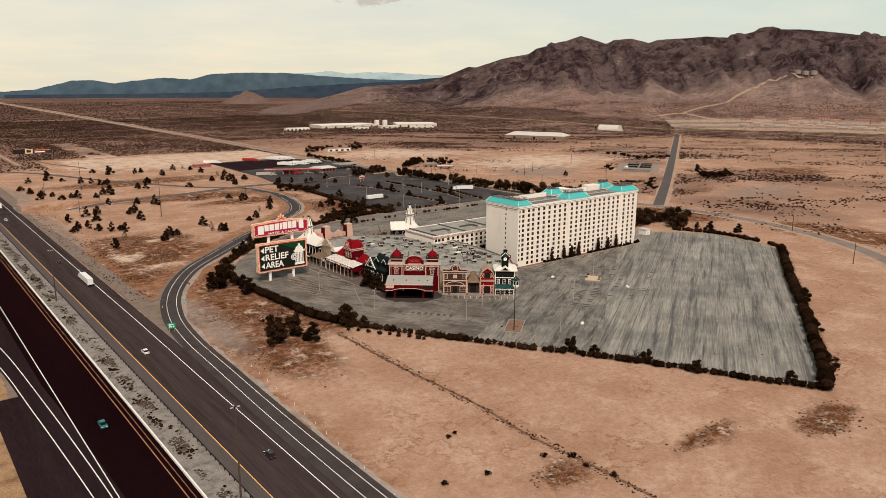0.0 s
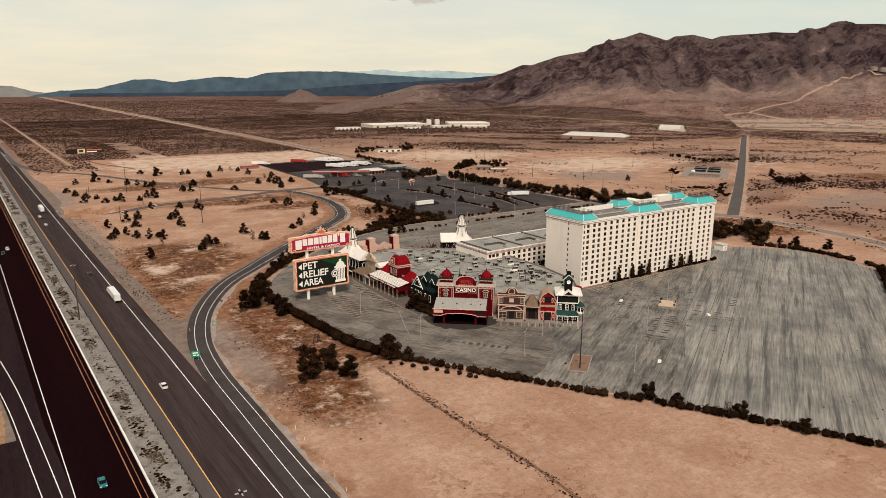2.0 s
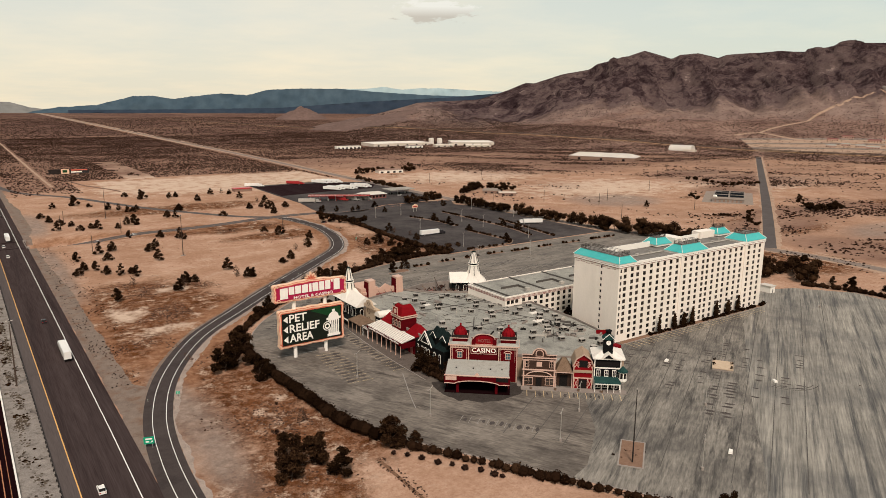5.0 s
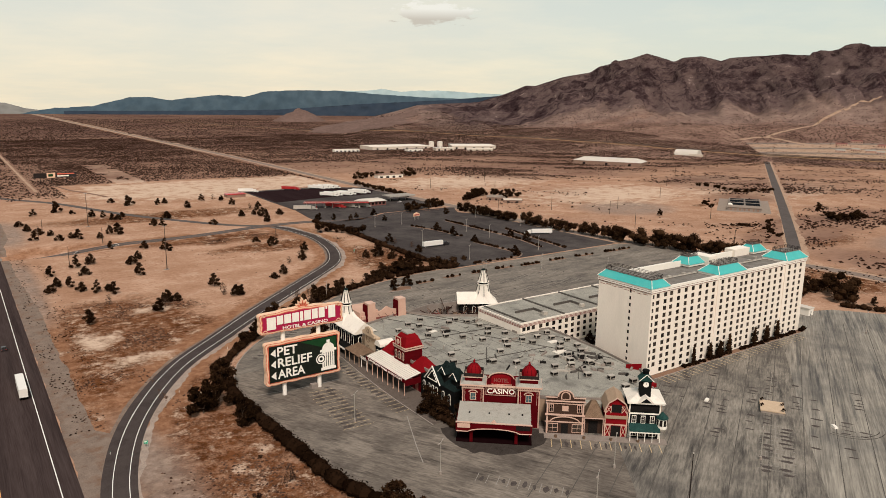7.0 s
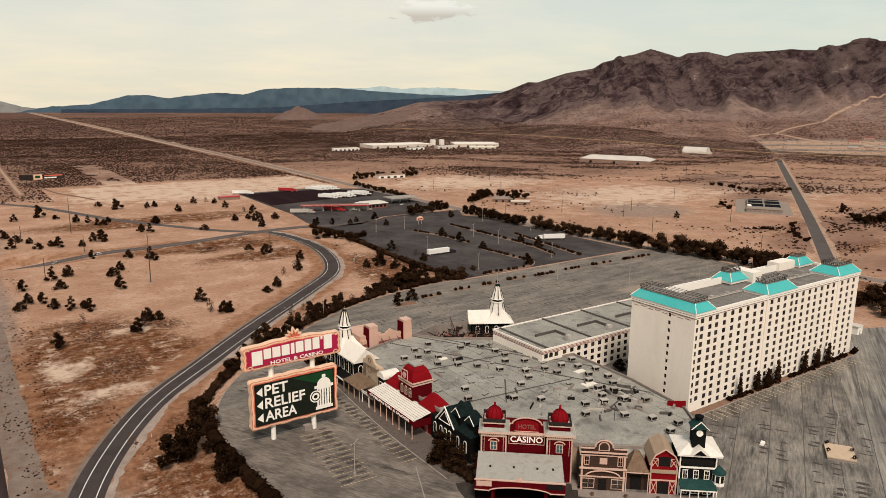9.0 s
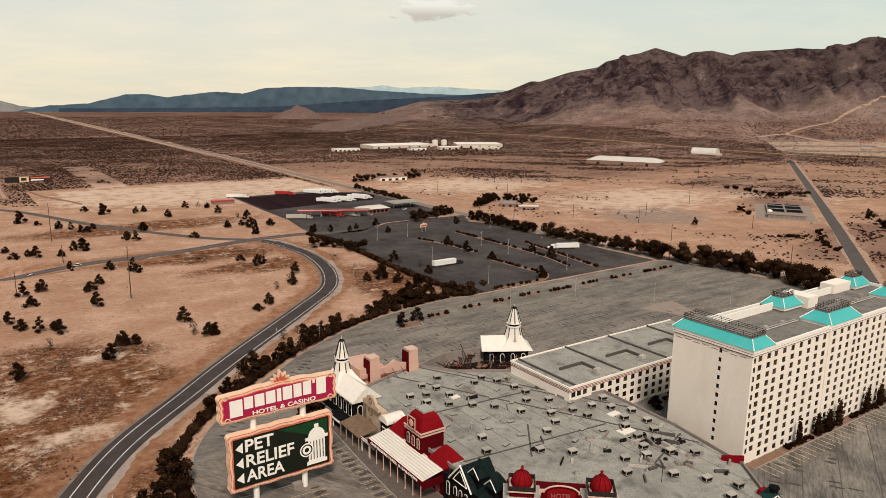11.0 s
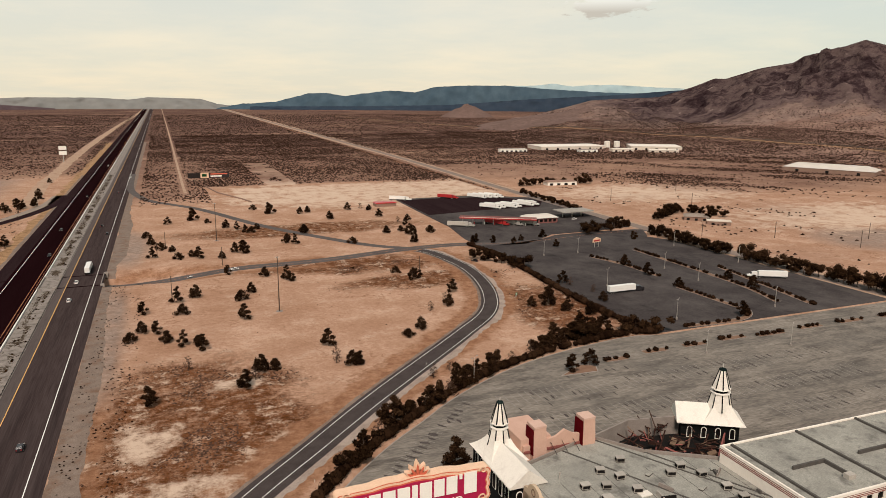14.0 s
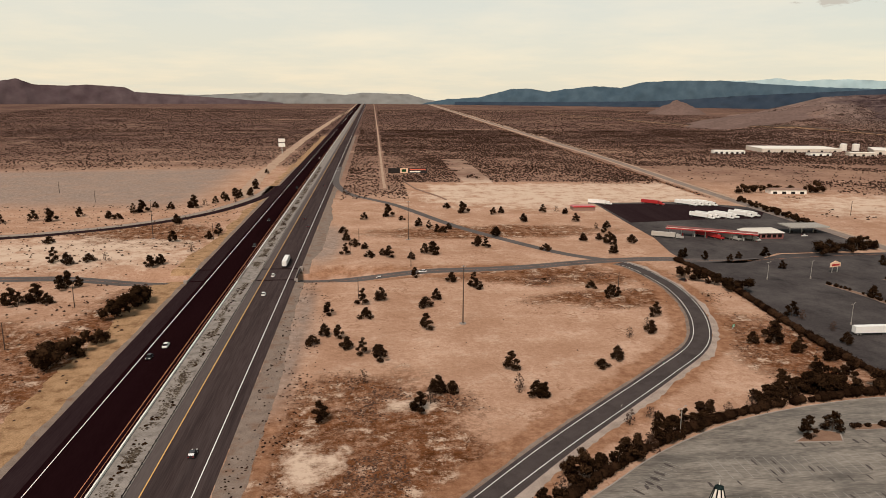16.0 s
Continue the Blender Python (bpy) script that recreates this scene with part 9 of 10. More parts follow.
island = thing("planting_island", "rectangular kerbed island with bare orange soil", "planting island", "", (-68.8, -68.7, 0))
ISL = pose(-68.8, -68.7, 0, 0, 0, 38)
part("kerb", Geo().box(-8.0, -3.6, 0.05, 8.0, -3.2, 0.32, ISL).box(-8.0, 3.2, 0.05, 8.0, 3.6, 0.32, ISL).box(-8.0, -3.2, 0.05, -7.6, 3.2, 0.32, ISL).box(7.6, -3.2, 0.05, 8.0, 3.2, 0.32, ISL), MAT_CURB, island)
part("soil", Geo().box(-7.6, -3.2, 0.05, 7.6, 3.2, 0.28, ISL), MAT_DIRTISLAND, island, "orange bare soil")
flag_mast(-72.6, -72.2, 22)
TRI = [(-21.5, 153.5), (-6.5, 152.8), (-4.0, 158.0), (-9.5, 160.5)]
tri = thing("planting_island", "angular kerbed island with bare reddish soil and two trees", "planting island", "", (-10.5, 156, 0))
part("kerb", along(TRI, 0.35, 0.05, 0.26, True), MAT_CURB, tri)
part("soil", Geo().prism(TRI, 0.05, 0.18), MAT_DIRTISLAND, tri, "bare reddish soil")
for k in range(9):
    plant(SHRUBS[2], -68.8 + rt.uniform(-5, 5), -68.7 + rt.uniform(-3, 3), 0.35)

plat = thing("raised_platform", "low pale raised stage platform in the car park", "platform", "", (16, -40, 0.06))
PL = pose(13.5, -42.0, 0, 0, 0, 34) @ Matrix.Diagonal((0.75, 0.75, 0.8, 1))
part("deck", Geo().box(-6.2, -5.0, 0.9, 6.2, 5.0, 1.3, PL), MAT_CREAM, plat)
part("skirt", Geo().box(-6.0, -4.8, 0.06, 6.0, 4.8, 0.89, PL), MAT_CURB, plat)
part("fence", Geo().box(6.3, -4.5, 0.06, 6.4, 4.5, 1.2, PL), MAT_BROWNSIDE, plat)
for k in range(4):
    part("bush", leaf_cloud([(*(PL @ Vector((-5 + 3.4 * k, 4.2 if k % 2 else -4.2, 1.7)))[:2], 1.7, 0.6)], 40, 0.2, random.Random(k)), MAT_HEDGE, plat)

for k, (x, y, a) in enumerate(((0.8, -25.8, 20), (-44, -84, 30), (17, -61, 60))):
    b = thing("kerb_block", "small pale concrete block lying in the car park", "concrete block", "lot blocks", (x, y, 0.06))
    part("block", Geo().hip(-1.1, -0.6, 1.1, 0.6, 0.06, 0.7, 0.12, 0.1, pose(x, y, 0, 0, 0, a)), MAT_TRIM, b)


def mast_light(x, y, h, ring=True):
    """Highway high-mast lamp."""
    t = thing("high_mast_lamp", "very tall thin dark highway mast lamp", "street lamp", "mast lamps", (x, y, 0))
    part("pole", Geo().lathe([(0.30, -0.1), (0.13, h)], 8, pose(x, y, 0)), MAT_WOODPOLE, t)
    part("footing", Geo().lathe([(1.6, -0.1), (1.6, 0.15)], 10, pose(x, y, 0)), MAT_CONC, t)
    if ring:
        part("collar", Geo().lathe([(0.3, h - 0.3), (0.3, h + 0.2)], 8, pose(x, y, 0)), MAT_DARKSTEEL, t)
        for k in range(4):
            m = pose(x, y, 0, 0, 0, 90 * k)
            part("lamp_head", Geo().hip(0.45, -0.16, 1.15, 0.16, h - 0.05, h + 0.15, 0.06, 0.06, m), MAT_STEEL, t)


for x, y, h in ((-105.5, 268, 26), (-121, 446, 26), (-293, 460, 26)):
    mast_light(x, y, h)
for x, y in ((-211, -122), (-211, 84)):
    mast_light(x, y, 26 if y < 0 else 24)


def pole(x, y, h, arm=False):
    t = thing("utility_pole", "weathered dark wooden utility pole", "utility pole", "utility poles", (x, y, 0))
    part("shaft", Geo().lathe([(0.24, -0.2), (0.15, h)], 7, pose(x, y, gz(x, y))), MAT_WOODPOLE, t)
    if arm:
        part("crossarm", Geo().box(-1.2, -0.08, h - 0.9, 1.2, 0.08, h - 0.7, pose(x, y, 0, 0, 0, 40)), MAT_WOODPOLE, t)
        for k in (-1.0, 0.0, 1.0):
            part("insulator", Geo().lathe([(0.07, h - 0.7), (0.04, h - 0.4)], 6, pose(x, y, 0) @ pose(k * 0.75, k * 0.65, 0)), MAT_TRIM, t)


for x, y in ((-154, 430), (-152, 309), (-21, 310), (-118, 660), (-123, 372), (-159, 406), (-283, 304), (-288, 250), (-389, 620), (-443, 678), (-252, 454)):
    pole(x, y, 11)
for x, y in ((258, 326), (287, 280), (249, 218), (212, 349), (158, -110), (221, -45), (320, 300), (345, 215), (305, 470), (360, 560), (250, 520), (420, 330), (520, 400), (640, 480), (252, 130)):
    pole(x, y, 12, True)


def exit_sign(x, y, a, w, h, z0):
    t = thing("exit_sign", "green road sign on two steel posts", "road sign", "road signs", (x, y, 0))
    m = pose(x, y, 0, 0, 0, a)
    for s in (-0.32, 0.32):
        part("post", Geo().box(s * w - 0.07, 0.02, 0, s * w + 0.07, 0.16, z0 + h, m), MAT_STEEL, t)
    pn = part("panel", Geo().box(-w / 2, -0.05, z0, w / 2, 0.015, z0 + h, m), MAT_SIGNGREEN, t)
    part("bar", Geo().box(-w * 0.34, -0.075, z0 + h * 0.60, w * 0.30, -0.054, z0 + h * 0.80, m), MAT_SIGNLETTER, pn, "white unreadable line of writing")
    part("bar", Geo().box(-w * 0.30, -0.075, z0 + h * 0.22, w * 0.02, -0.054, z0 + h * 0.42, m), MAT_SIGNLETTER, pn, "white unreadable line of writing")
    part("arrow", Geo().upright([(w * 0.1, z0 + h * 0.2), (w * 0.36, z0 + h * 0.2), (w * 0.36, z0 + h * 0.48)], -0.075, -0.054, m), MAT_SIGNLETTER, pn)


exit_sign(-183.0, 11.5, -18, 2.9, 2.2, 1.4)
exit_sign(-166.5, 44, -30, 1.2, 1.0, 1.1)
exit_sign(10.5, 252, 20, 1.2, 1.2, 1.0)
for k in range(26):
    x, y = (-179.5 + 0.5 * k, -140 + 7.5 * k) if k < 14 else (-176 + 14 * (k - 14), 45 + 17 * (k - 14))
    if k >= 14 and k % 2:
        continue
    d = thing("delineator", "short thin white roadside marker post", "marker post", "marker posts", (x, y, 0))
    part("stake", Geo().box(x - 0.05, y - 0.03, 0, x + 0.05, y + 0.03, 1.1), MAT_TRIM, d)
    part("reflector", Geo().box(x - 0.06, y - 0.045, 0.85, x + 0.06, y - 0.034, 1.05), MAT_SIGNGREEN, d)

# ---------------------------------------------------------------- vehicles


def wheels(t, spots, r, w):
    for x, y in spots:
        wh = part("wheel", Geo().lathe([(r, 0), (r, w)], 12, pose(x, y - w / 2, r, -90, 0, 0)), MAT_TYRE, t)
        part("rim", Geo().lathe([(r * 0.55, 0), (r * 0.5, w + 0.04)], 10, pose(x, y - w / 2 - 0.02, r, -90, 0, 0)), MAT_STEEL, wh)


def saloon_car(paint_, label, van=False):
    """A car along +x at the origin."""
    t = thing("car", label, "car", "cars")
    h = 1.0 if not van else 1.15
    body = [(-2.25, 0.3), (2.2, 0.3), (2.3, 0.65), (1.3, h - 0.08), (-2.2, h)]
    part("body", Geo().upright(body, -0.9, 0.9), paint_, t)
    roof = [(-1.9, h), (1.25, h - 0.08), (0.5, 1.5 if not van else 1.85), (-1.45 if not van else -2.1, 1.52 if not van else 1.88)]
    part("cabin", Geo().upright(roof, -0.76, 0.76), MAT_GLASS, t)
    part("roof", Geo().box(-1.35 if not van else -2.0, -0.72, 1.5 if not van else 1.87, 0.45, 0.72, 1.55 if not van else 1.93), paint_, t)
    wheels(t, [(-1.45, -0.82), (1.4, -0.82), (-1.45, 0.82), (1.4, 0.82)], 0.33, 0.22)
    for y in (-0.65, 0.65):
        part("headlight", Geo().box(2.2, y - 0.2, 0.62, 2.31, y + 0.2, 0.78), MAT_TRIM, t)
        part("tail_light", Geo().box(-2.28, y - 0.2, 0.68, -2.2, y + 0.2, 0.85), MAT_CARRED, t)
    return t


def lorry(cab_paint, box_paint, label, tractor=True, name="lorry"):
    """An articulated lorry along +x; the trailer's tail is at the origin."""
    t = thing(name, label, "lorry", "lorries")
    part("trailer", Geo().box(0, -1.28, 1.15, 16.0, 1.28, 4.05), box_paint, t)
    part("trailer_frame", Geo().box(0.2, -0.6, 0.85, 15.5, 0.6, 1.14), MAT_DARKSTEEL, t)
    sp = [(1.2, -1.0), (2.5, -1.0), (1.2, 1.0), (2.5, 1.0)]
    for y in (-0.8, 0.8):
        part("landing_leg", Geo().box(12.2, y - 0.08, 0.0, 12.4, y + 0.08, 0.9), MAT_DARKSTEEL, t)
    if tractor:
        part("chassis", Geo().box(14.5, -0.55, 0.6, 21.2, 0.55, 0.84), MAT_DARKSTEEL, t)
        part("sleeper", Geo().box(16.6, -1.15, 0.9, 18.2, 1.15, 3.5), cab_paint, t)
        part("cab", Geo().upright([(18.2, 0.9), (21.6, 0.9), (21.7, 1.7), (19.9, 2.0), (19.4, 3.1), (18.2, 3.3)], -1.1, 1.1), cab_paint, t)
        part("windscreen", Geo().add([(19.95, -0.95, 2.02), (19.95, 0.95, 2.02), (19.5, 0.9, 3.0), (19.5, -0.9, 3.0)], [(0, 1, 2, 3)]), MAT_GLASS, t)
        sp += [(15.2, -1.0), (16.4, -1.0), (20.6, -1.0), (15.2, 1.0), (16.4, 1.0), (20.6, 1.0)]
    wheels(t, sp, 0.5, 0.4)
    return t


whitecar = saloon_car(MAT_CARWHITE, "white saloon car on the highway")
darkcar = saloon_car(MAT_CARDARK, "dark saloon car on the highway")
place(whitecar, [(-226.5, 248, -90), (-198.8, 318, 90), (-199, 354, 90, 0.05), (-198.6, -6, 90), (-141, 358.5, 0, -3.6), (-117, 361, 180, -1.0), (160, 440, 20), (-189, 860, 90), (-222, 1010, -90)])
place(darkcar, [(-229.3, 236, -90), (-195, 160, 90), (-198, 527, 90), (-192.5, 494, 90), (-221, 430, -90), (-195.2, -104, 90), (-224.5, 520, -90), (-222, 700, -90), (-196, 720, 90), (22, 330, 115)])
place(saloon_car(MAT_CARTEAL, "teal hatchback car on the highway"), [(-226, -58, -90)])
place(lorry(MAT_CARWHITE, MAT_CARWHITE, "white articulated lorry with plain box trailer"),
      [(-192.8, 100, 90), (-195.2, 372, 90), (113, 524, -55), (119, 527, -55), (129, 524, -55), (135, 527, -55), (149, 530, -55), (156, 533, -55), (128, 588, -55), (134, 588, -55), (140, 587, -55), (146, 586, -55), (48, 592, -30), (172, 234, 154)])
place(lorry(MAT_CARRED, MAT_CARRED, "red articulated lorry at the truck stop"), [(84, 449, -58), (98, 592, -45)])
place(lorry(MAT_STEEL, MAT_HVAC, "grey articulated lorry at the truck stop"), [(106, 441, -58), (94, 445, -58), (50, 446, -30)])
trl = lorry(MAT_CARWHITE, MAT_CARWHITE, "white box trailer parked alone in the lorry park", False, "box_trailer")
place(trl, [(58, 241, 0)])
bob = thing("tow_dolly", "small dark yard tractor behind the trailer", "yard tractor", "", (77, 241, 0))
part("body", Geo().upright([(74.6, 0.4), (79.5, 0.4), (79.5, 1.9), (77.6, 2.2), (77.3, 3.0), (74.6, 3.0)], -1.1, 1.1, pose(0, 241, 0)), MAT_CARDARK, bob)
for x in (75.6, 78.6):
    for y in (240.1, 241.9):
        part("wheel", Geo().lathe([(0.5, -0.2), (0.5, 0.2)], 10, pose(x, y, 0.5, 90, 0, 0)), MAT_TYRE, bob)

# ---------------------------------------------------------------- truck stop and far buildings

fuel = thing("fuel_canopy", "long red and white fuel canopy over pump islands", "fuel canopy", "", (92, 440, 0))
FC = pose(90, 439, 0, 0, 0, -28)
part("roof", Geo().box(-30, -4.0, 5.2, 30, 4.0, 6.0, FC), MAT_REDROOF, fuel)
part("fascia", Geo().box(-30.15, -4.3, 4.9, 30.15, -4.02, 6.1, FC), MAT_CARRED, fuel)
part("stripe", Geo().box(-30.15, -4.38, 5.85, 30.15, -4.31, 6.1, FC), MAT_TRIM, fuel)
for k in range(8):
    part("column", Geo().box(-28 + 8 * k, -0.3, 0.04, -27.4 + 8 * k, 0.3, 5.19, FC), MAT_STEEL, fuel)
    part("pump", Geo().box(-27 + 8 * k, -0.4, 0.04, -26.2 + 8 * k, 0.4, 2.1, FC), MAT_CARRED if k % 2 else MAT_TRIM, fuel)
shop = thing("truck_stop_shop", "low white-roofed truck stop shop with red band", "shop building", "", (127, 440, 0))
part("wall", Geo().box(114, 433, 0.04, 140, 447, 4.2), MAT_REDROOF, shop)
part("roof", Geo().hip(113, 432, 141, 448, 4.21, 6.0, 4, 4), MAT_PALEROOF, shop)
for k in range(6):
    part("window", Geo().box(116 + 4 * k, 432.9, 1.0, 118.6 + 4 * k, 432.995, 3.2), MAT_GLASS, shop)
fuel2 = thing("fuel_canopy", "small grey-blue fuel canopy with pumps", "fuel canopy", "", (166, 455, 0))
part("roof", Geo().box(152, 446, 5.0, 182, 462, 5.7), MAT_HVAC, fuel2)
part("fascia", Geo().box(151.8, 445.8, 4.8, 182.2, 445.98, 5.8), MAT_STEEL, fuel2)
for k in range(3):
    part("column", Geo().box(157 + 9 * k, 453.6, 0.04, 157.7 + 9 * k, 454.4, 4.99), MAT_STEEL, fuel2)
    part("pump", Geo().box(156.6 + 9 * k, 451.0, 0.04, 158.0 + 9 * k, 452.0, 2.0), MAT_DARKSTEEL, fuel2)
tsign = thing("entrance_sign", "small pale and red entrance sign on two posts", "sign", "", (117, 342, 0))
part("panel", Geo().upright([(-3.8, 3.4), (3.8, 3.4), (3.6, 5.6), (0, 6.8), (-3.6, 5.6)], -0.3, 0.3, pose(117, 342, 0, 0, 0, 15)), MAT_SIGNCREAM, tsign)
part("bar", Geo().box(-2.9, -0.36, 4.0, 2.9, -0.31, 5.0, pose(117, 342, 0, 0, 0, 15)), MAT_CARRED, tsign, "red unreadable line of writing")
for s in (-2, 2):
    part("post", Geo().box(s - 0.15, -0.15, 0.05, s + 0.15, 0.15, 3.39, pose(117, 342, 0, 0, 0, 15)), MAT_STEEL, tsign)
redbox = thing("red_shed", "low red-roofed shed at the edge of the forecourt", "shed", "", (34, 560, 0))
part("wall", Geo().box(24, 554, 0, 43, 564, 3.0), MAT_BROWNSIDE, redbox)
part("roof", Geo().hip(23.5, 553.5, 43.5, 564.5, 3.01, 3.8, 1, 1), MAT_CARRED, redbox)


def house(name, cx, cy, w, d, h, a, wall, roof, label, pitched=True, doors=3):
    """A far low building: walls, roof, door and window openings."""
    t = thing(name, label, "building", "far buildings", (cx, cy, 0))
    m = pose(cx, cy, 0, 0, 0, a)
    part("wall", Geo().box(-w / 2, -d / 2, 0, w / 2, d / 2, h, m), wall, t)
    if pitched:
        part("roof", Geo().hip(-w / 2 - 0.6, -d / 2 - 0.6, w / 2 + 0.6, d / 2 + 0.6, h + 0.003, h + d * 0.12, min(w, d) * 0.3, d * 0.42, m), roof, t)
    else:
        part("roof", Geo().box(-w / 2 - 0.3, -d / 2 - 0.3, h + 0.003, w / 2 + 0.3, d / 2 + 0.3, h + 0.5, m), roof, t)
    for k in range(doors):
        x = -w / 2 + w * (k + 0.5) / doors
        part("opening", Geo().box(x - min(2, w * 0.06), -d / 2 - 0.06, 0.1, x + min(2, w * 0.06), -d / 2 - 0.004, h * 0.62, m), MAT_GRILLE_SHADE, t)
    return t


house("warehouse", 566, 1128, 134, 62, 6.0, -4, MAT_BUFF, MAT_WHITEROOF, "long low white-roofed warehouse on the plain", False, 6)
house("warehouse", 716, 1062, 92, 66, 7.5, -28, MAT_BUFF, MAT_WHITEROOF, "white-roofed warehouse block on the plain", False, 5)
house("office_shed", 690, 1000, 52, 15, 4.5, -30, MAT_BUFF, MAT_WHITEROOF, "small white shed by the warehouse", False, 4)
house("office_shed", 628, 1040, 40, 18, 5, -12, MAT_BUFF, MAT_WHITEROOF, "small white shed by the warehouse", False, 3)
house("office_shed", 560, 1046, 34, 14, 4.5, -4, MAT_TRIM, MAT_CONC, "small grey-roofed shed by the warehouse", False, 3)
house("office_shed", 430, 1086, 50, 14, 4.5, -8, MAT_TRIM, MAT_WHITEROOF, "long white shed by the warehouse", False, 6)
for x, y in ((646, 1112), (664, 1106)):
    s = thing("storage_silo", "tall pale storage silo by the warehouse", "silo", "silos", (x, y, 0))
    part("shell", Geo().lathe([(5.6, 0), (5.6, 13.0), (4.2, 13.8)], 18, pose(x, y, 0)), MAT_WHITEROOF, s, smooth=False)
    part("roof_cap", Geo().lathe([(1.6, 13.8), (1.3, 14.4)], 10, pose(x, y, 0)), MAT_STEEL, s)
house("long_shed", 692, 650, 112, 44, 6, -62, MAT_BROWNSIDE, MAT_PALEROOF, "long brown shed with pale roof in the desert", True, 3)
arch_barn = thing("arched_barn", "white arched-roof storage barn", "barn building", "", (970, 705, 0))
AB = pose(970, 705, 0, 0, 0, -72)
part("shell", Geo().upright([(15 * math.cos(math.pi * k / 14), 13 * math.sin(math.pi * k / 14)) for k in range(15)], -22, 22, AB @ pose(0, 0, 0, 0, 0, 90)), MAT_PALEROOF, arch_barn)
part("annex", Geo().box(8, -17, 0, 34, -15.2, 6, AB), MAT_BUFF, arch_barn)
house("desert_house", 257, 408, 19, 14, 3.2, -38, MAT_BROWNSIDE, MAT_PATCH, "low house with pale hipped roof among trees", True, 3)
house("carport", 259, 384, 18, 9, 2.8, -38, MAT_BROWNSIDE, MAT_BUFF, "open low carport by the house", False, 2)
house("roadside_shed", 268, 646, 36, 12, 4, -5, MAT_TRIM, MAT_BROWNSIDE, "low white shed with brown roof by the road", True, 4)
house("gate_hut", 131, 11.5, 4.2, 6, 3.4, 0, MAT_TRIM, MAT_PALEROOF, "small white service hut beside the hotel", False, 1)

# settling basins
basin = thing("settling_basins", "concrete settling basins with dark water", "water basin", "", (448, 250, 0))
BS = pose(448, 249, 0, 0, 0, 33)
part("apron", Geo().box(-48, -24, 0.0, 48, 24, 0.12, BS), MAT_PATCH, basin)
for i in range(3):
    for j in range(2):
        x0, y0, l, w = (-16, 7, 30)[i], -15 + 15 * j, (20, 20, 9)[i], 13.4
        rim = Geo()
        for q in ((x0 - 0.9, y0 - 0.9, x0 + l + 0.9, y0), (x0 - 0.9, y0 + w, x0 + l + 0.9, y0 + w + 0.9), (x0 - 0.9, y0, x0, y0 + w), (x0 + l, y0, x0 + l + 0.9, y0 + w)):
            rim.box(q[0], q[1], 0.12, q[2], q[3], 2.4, BS)
        part("rim", rim, MAT_CONC, basin)
        part("water", Geo().box(x0, y0, 0.12, x0 + l, y0 + w, 2.1, BS), MAT_WATER, basin, "still dark water")
part("pump_house", Geo().box(-40, -15.5, 0.12, -27, 14.5, 3.0, BS), MAT_CONC, basin, "long flat-roofed concrete pump house")
part("roof_slab", Geo().box(-40.5, -16, 3.0, -26.5, 15, 3.35, BS), MAT_PATCH, basin)
for k in range(7):
    part("door", Geo().box(-40.08, -13.5 + 4 * k, 0.12, -40.0, -11.8 + 4 * k, 2.3, BS), MAT_BROWNSIDE, basin)
part("tank", Geo().lathe([(2.2, 0.12), (2.2, 3.6), (1.6, 4.4), (0.1, 4.8)], 14, BS @ pose(-21, 12.5, 0)), MAT_TRIM, basin, "small white tank")

# compound with dull red roofs below the mountain, and tanks


def slope_z(x, y):
    a, r = math.degrees(math.atan2(x - EYE0.x, y - EYE0.y)), math.hypot(x - EYE0.x, y - EYE0.y)
    return max(0.0, crag(a, r, x, y) * min(1.0, (r - 1250) / 150) - 1.0)


def compound_block(x, y, w, a, label, roof, h=5.0):
    z = slope_z(x, y) - 0.6
    t = thing("compound_block", label, "building", "compound blocks", (x, y, z))
    m = pose(x, y, z, 0, 0, a)
    part("wall", Geo().box(-w / 2, -5, 0, w / 2, 5, h, m), MAT_PINK, t)
    part("roof", Geo().hip(-w / 2 - 0.6, -5.6, w / 2 + 0.6, 5.6, h + 0.003, h + 2.0, 2, 4, m), roof, t)
    for k in range(5):
        part("window", Geo().box(-w / 2 + w * (k + 0.35) / 5, -5.08, 1.2, -w / 2 + w * (k + 0.65) / 5, -5.004, h - 1.2, m), MAT_GRILLE_SHADE, t)


rc = random.Random(31)
for k in range(14):
    a = radians(64.2 + 0.86 * k + rc.uniform(-0.1, 0.1))
    r = 1575 + rc.uniform(-12, 25)
    compound_block(EYE0.x + r * math.sin(a), EYE0.y + r * math.cos(a), rc.uniform(14, 24), -66 + rc.uniform(-4, 4), "salmon compound block with pale roof", MAT_CANOPYROOF, 4.2)
    if k % 3 < 2:
        r += 95 + rc.uniform(-15, 20)
        compound_block(EYE0.x + r * math.sin(a), EYE0.y + r * math.cos(a), rc.uniform(20, 34), -66, "salmon compound block with dull red roof", MAT_REDROOF, 5.0)
belt([(EYE0.x + 1545 * math.sin(radians(b)), EYE0.y + 1545 * math.cos(radians(b))) for b in (68, 69.2, 70.6)], 14, 3.5, 6, 71, "dark trees before the compound", 6)
belt([(EYE0.x + 1590 * math.sin(radians(b)), EYE0.y + 1590 * math.cos(radians(b))) for b in (60.4, 61.6, 63.4)], 22, 2.6, 5, 72, "dark trees before the compound", 10)
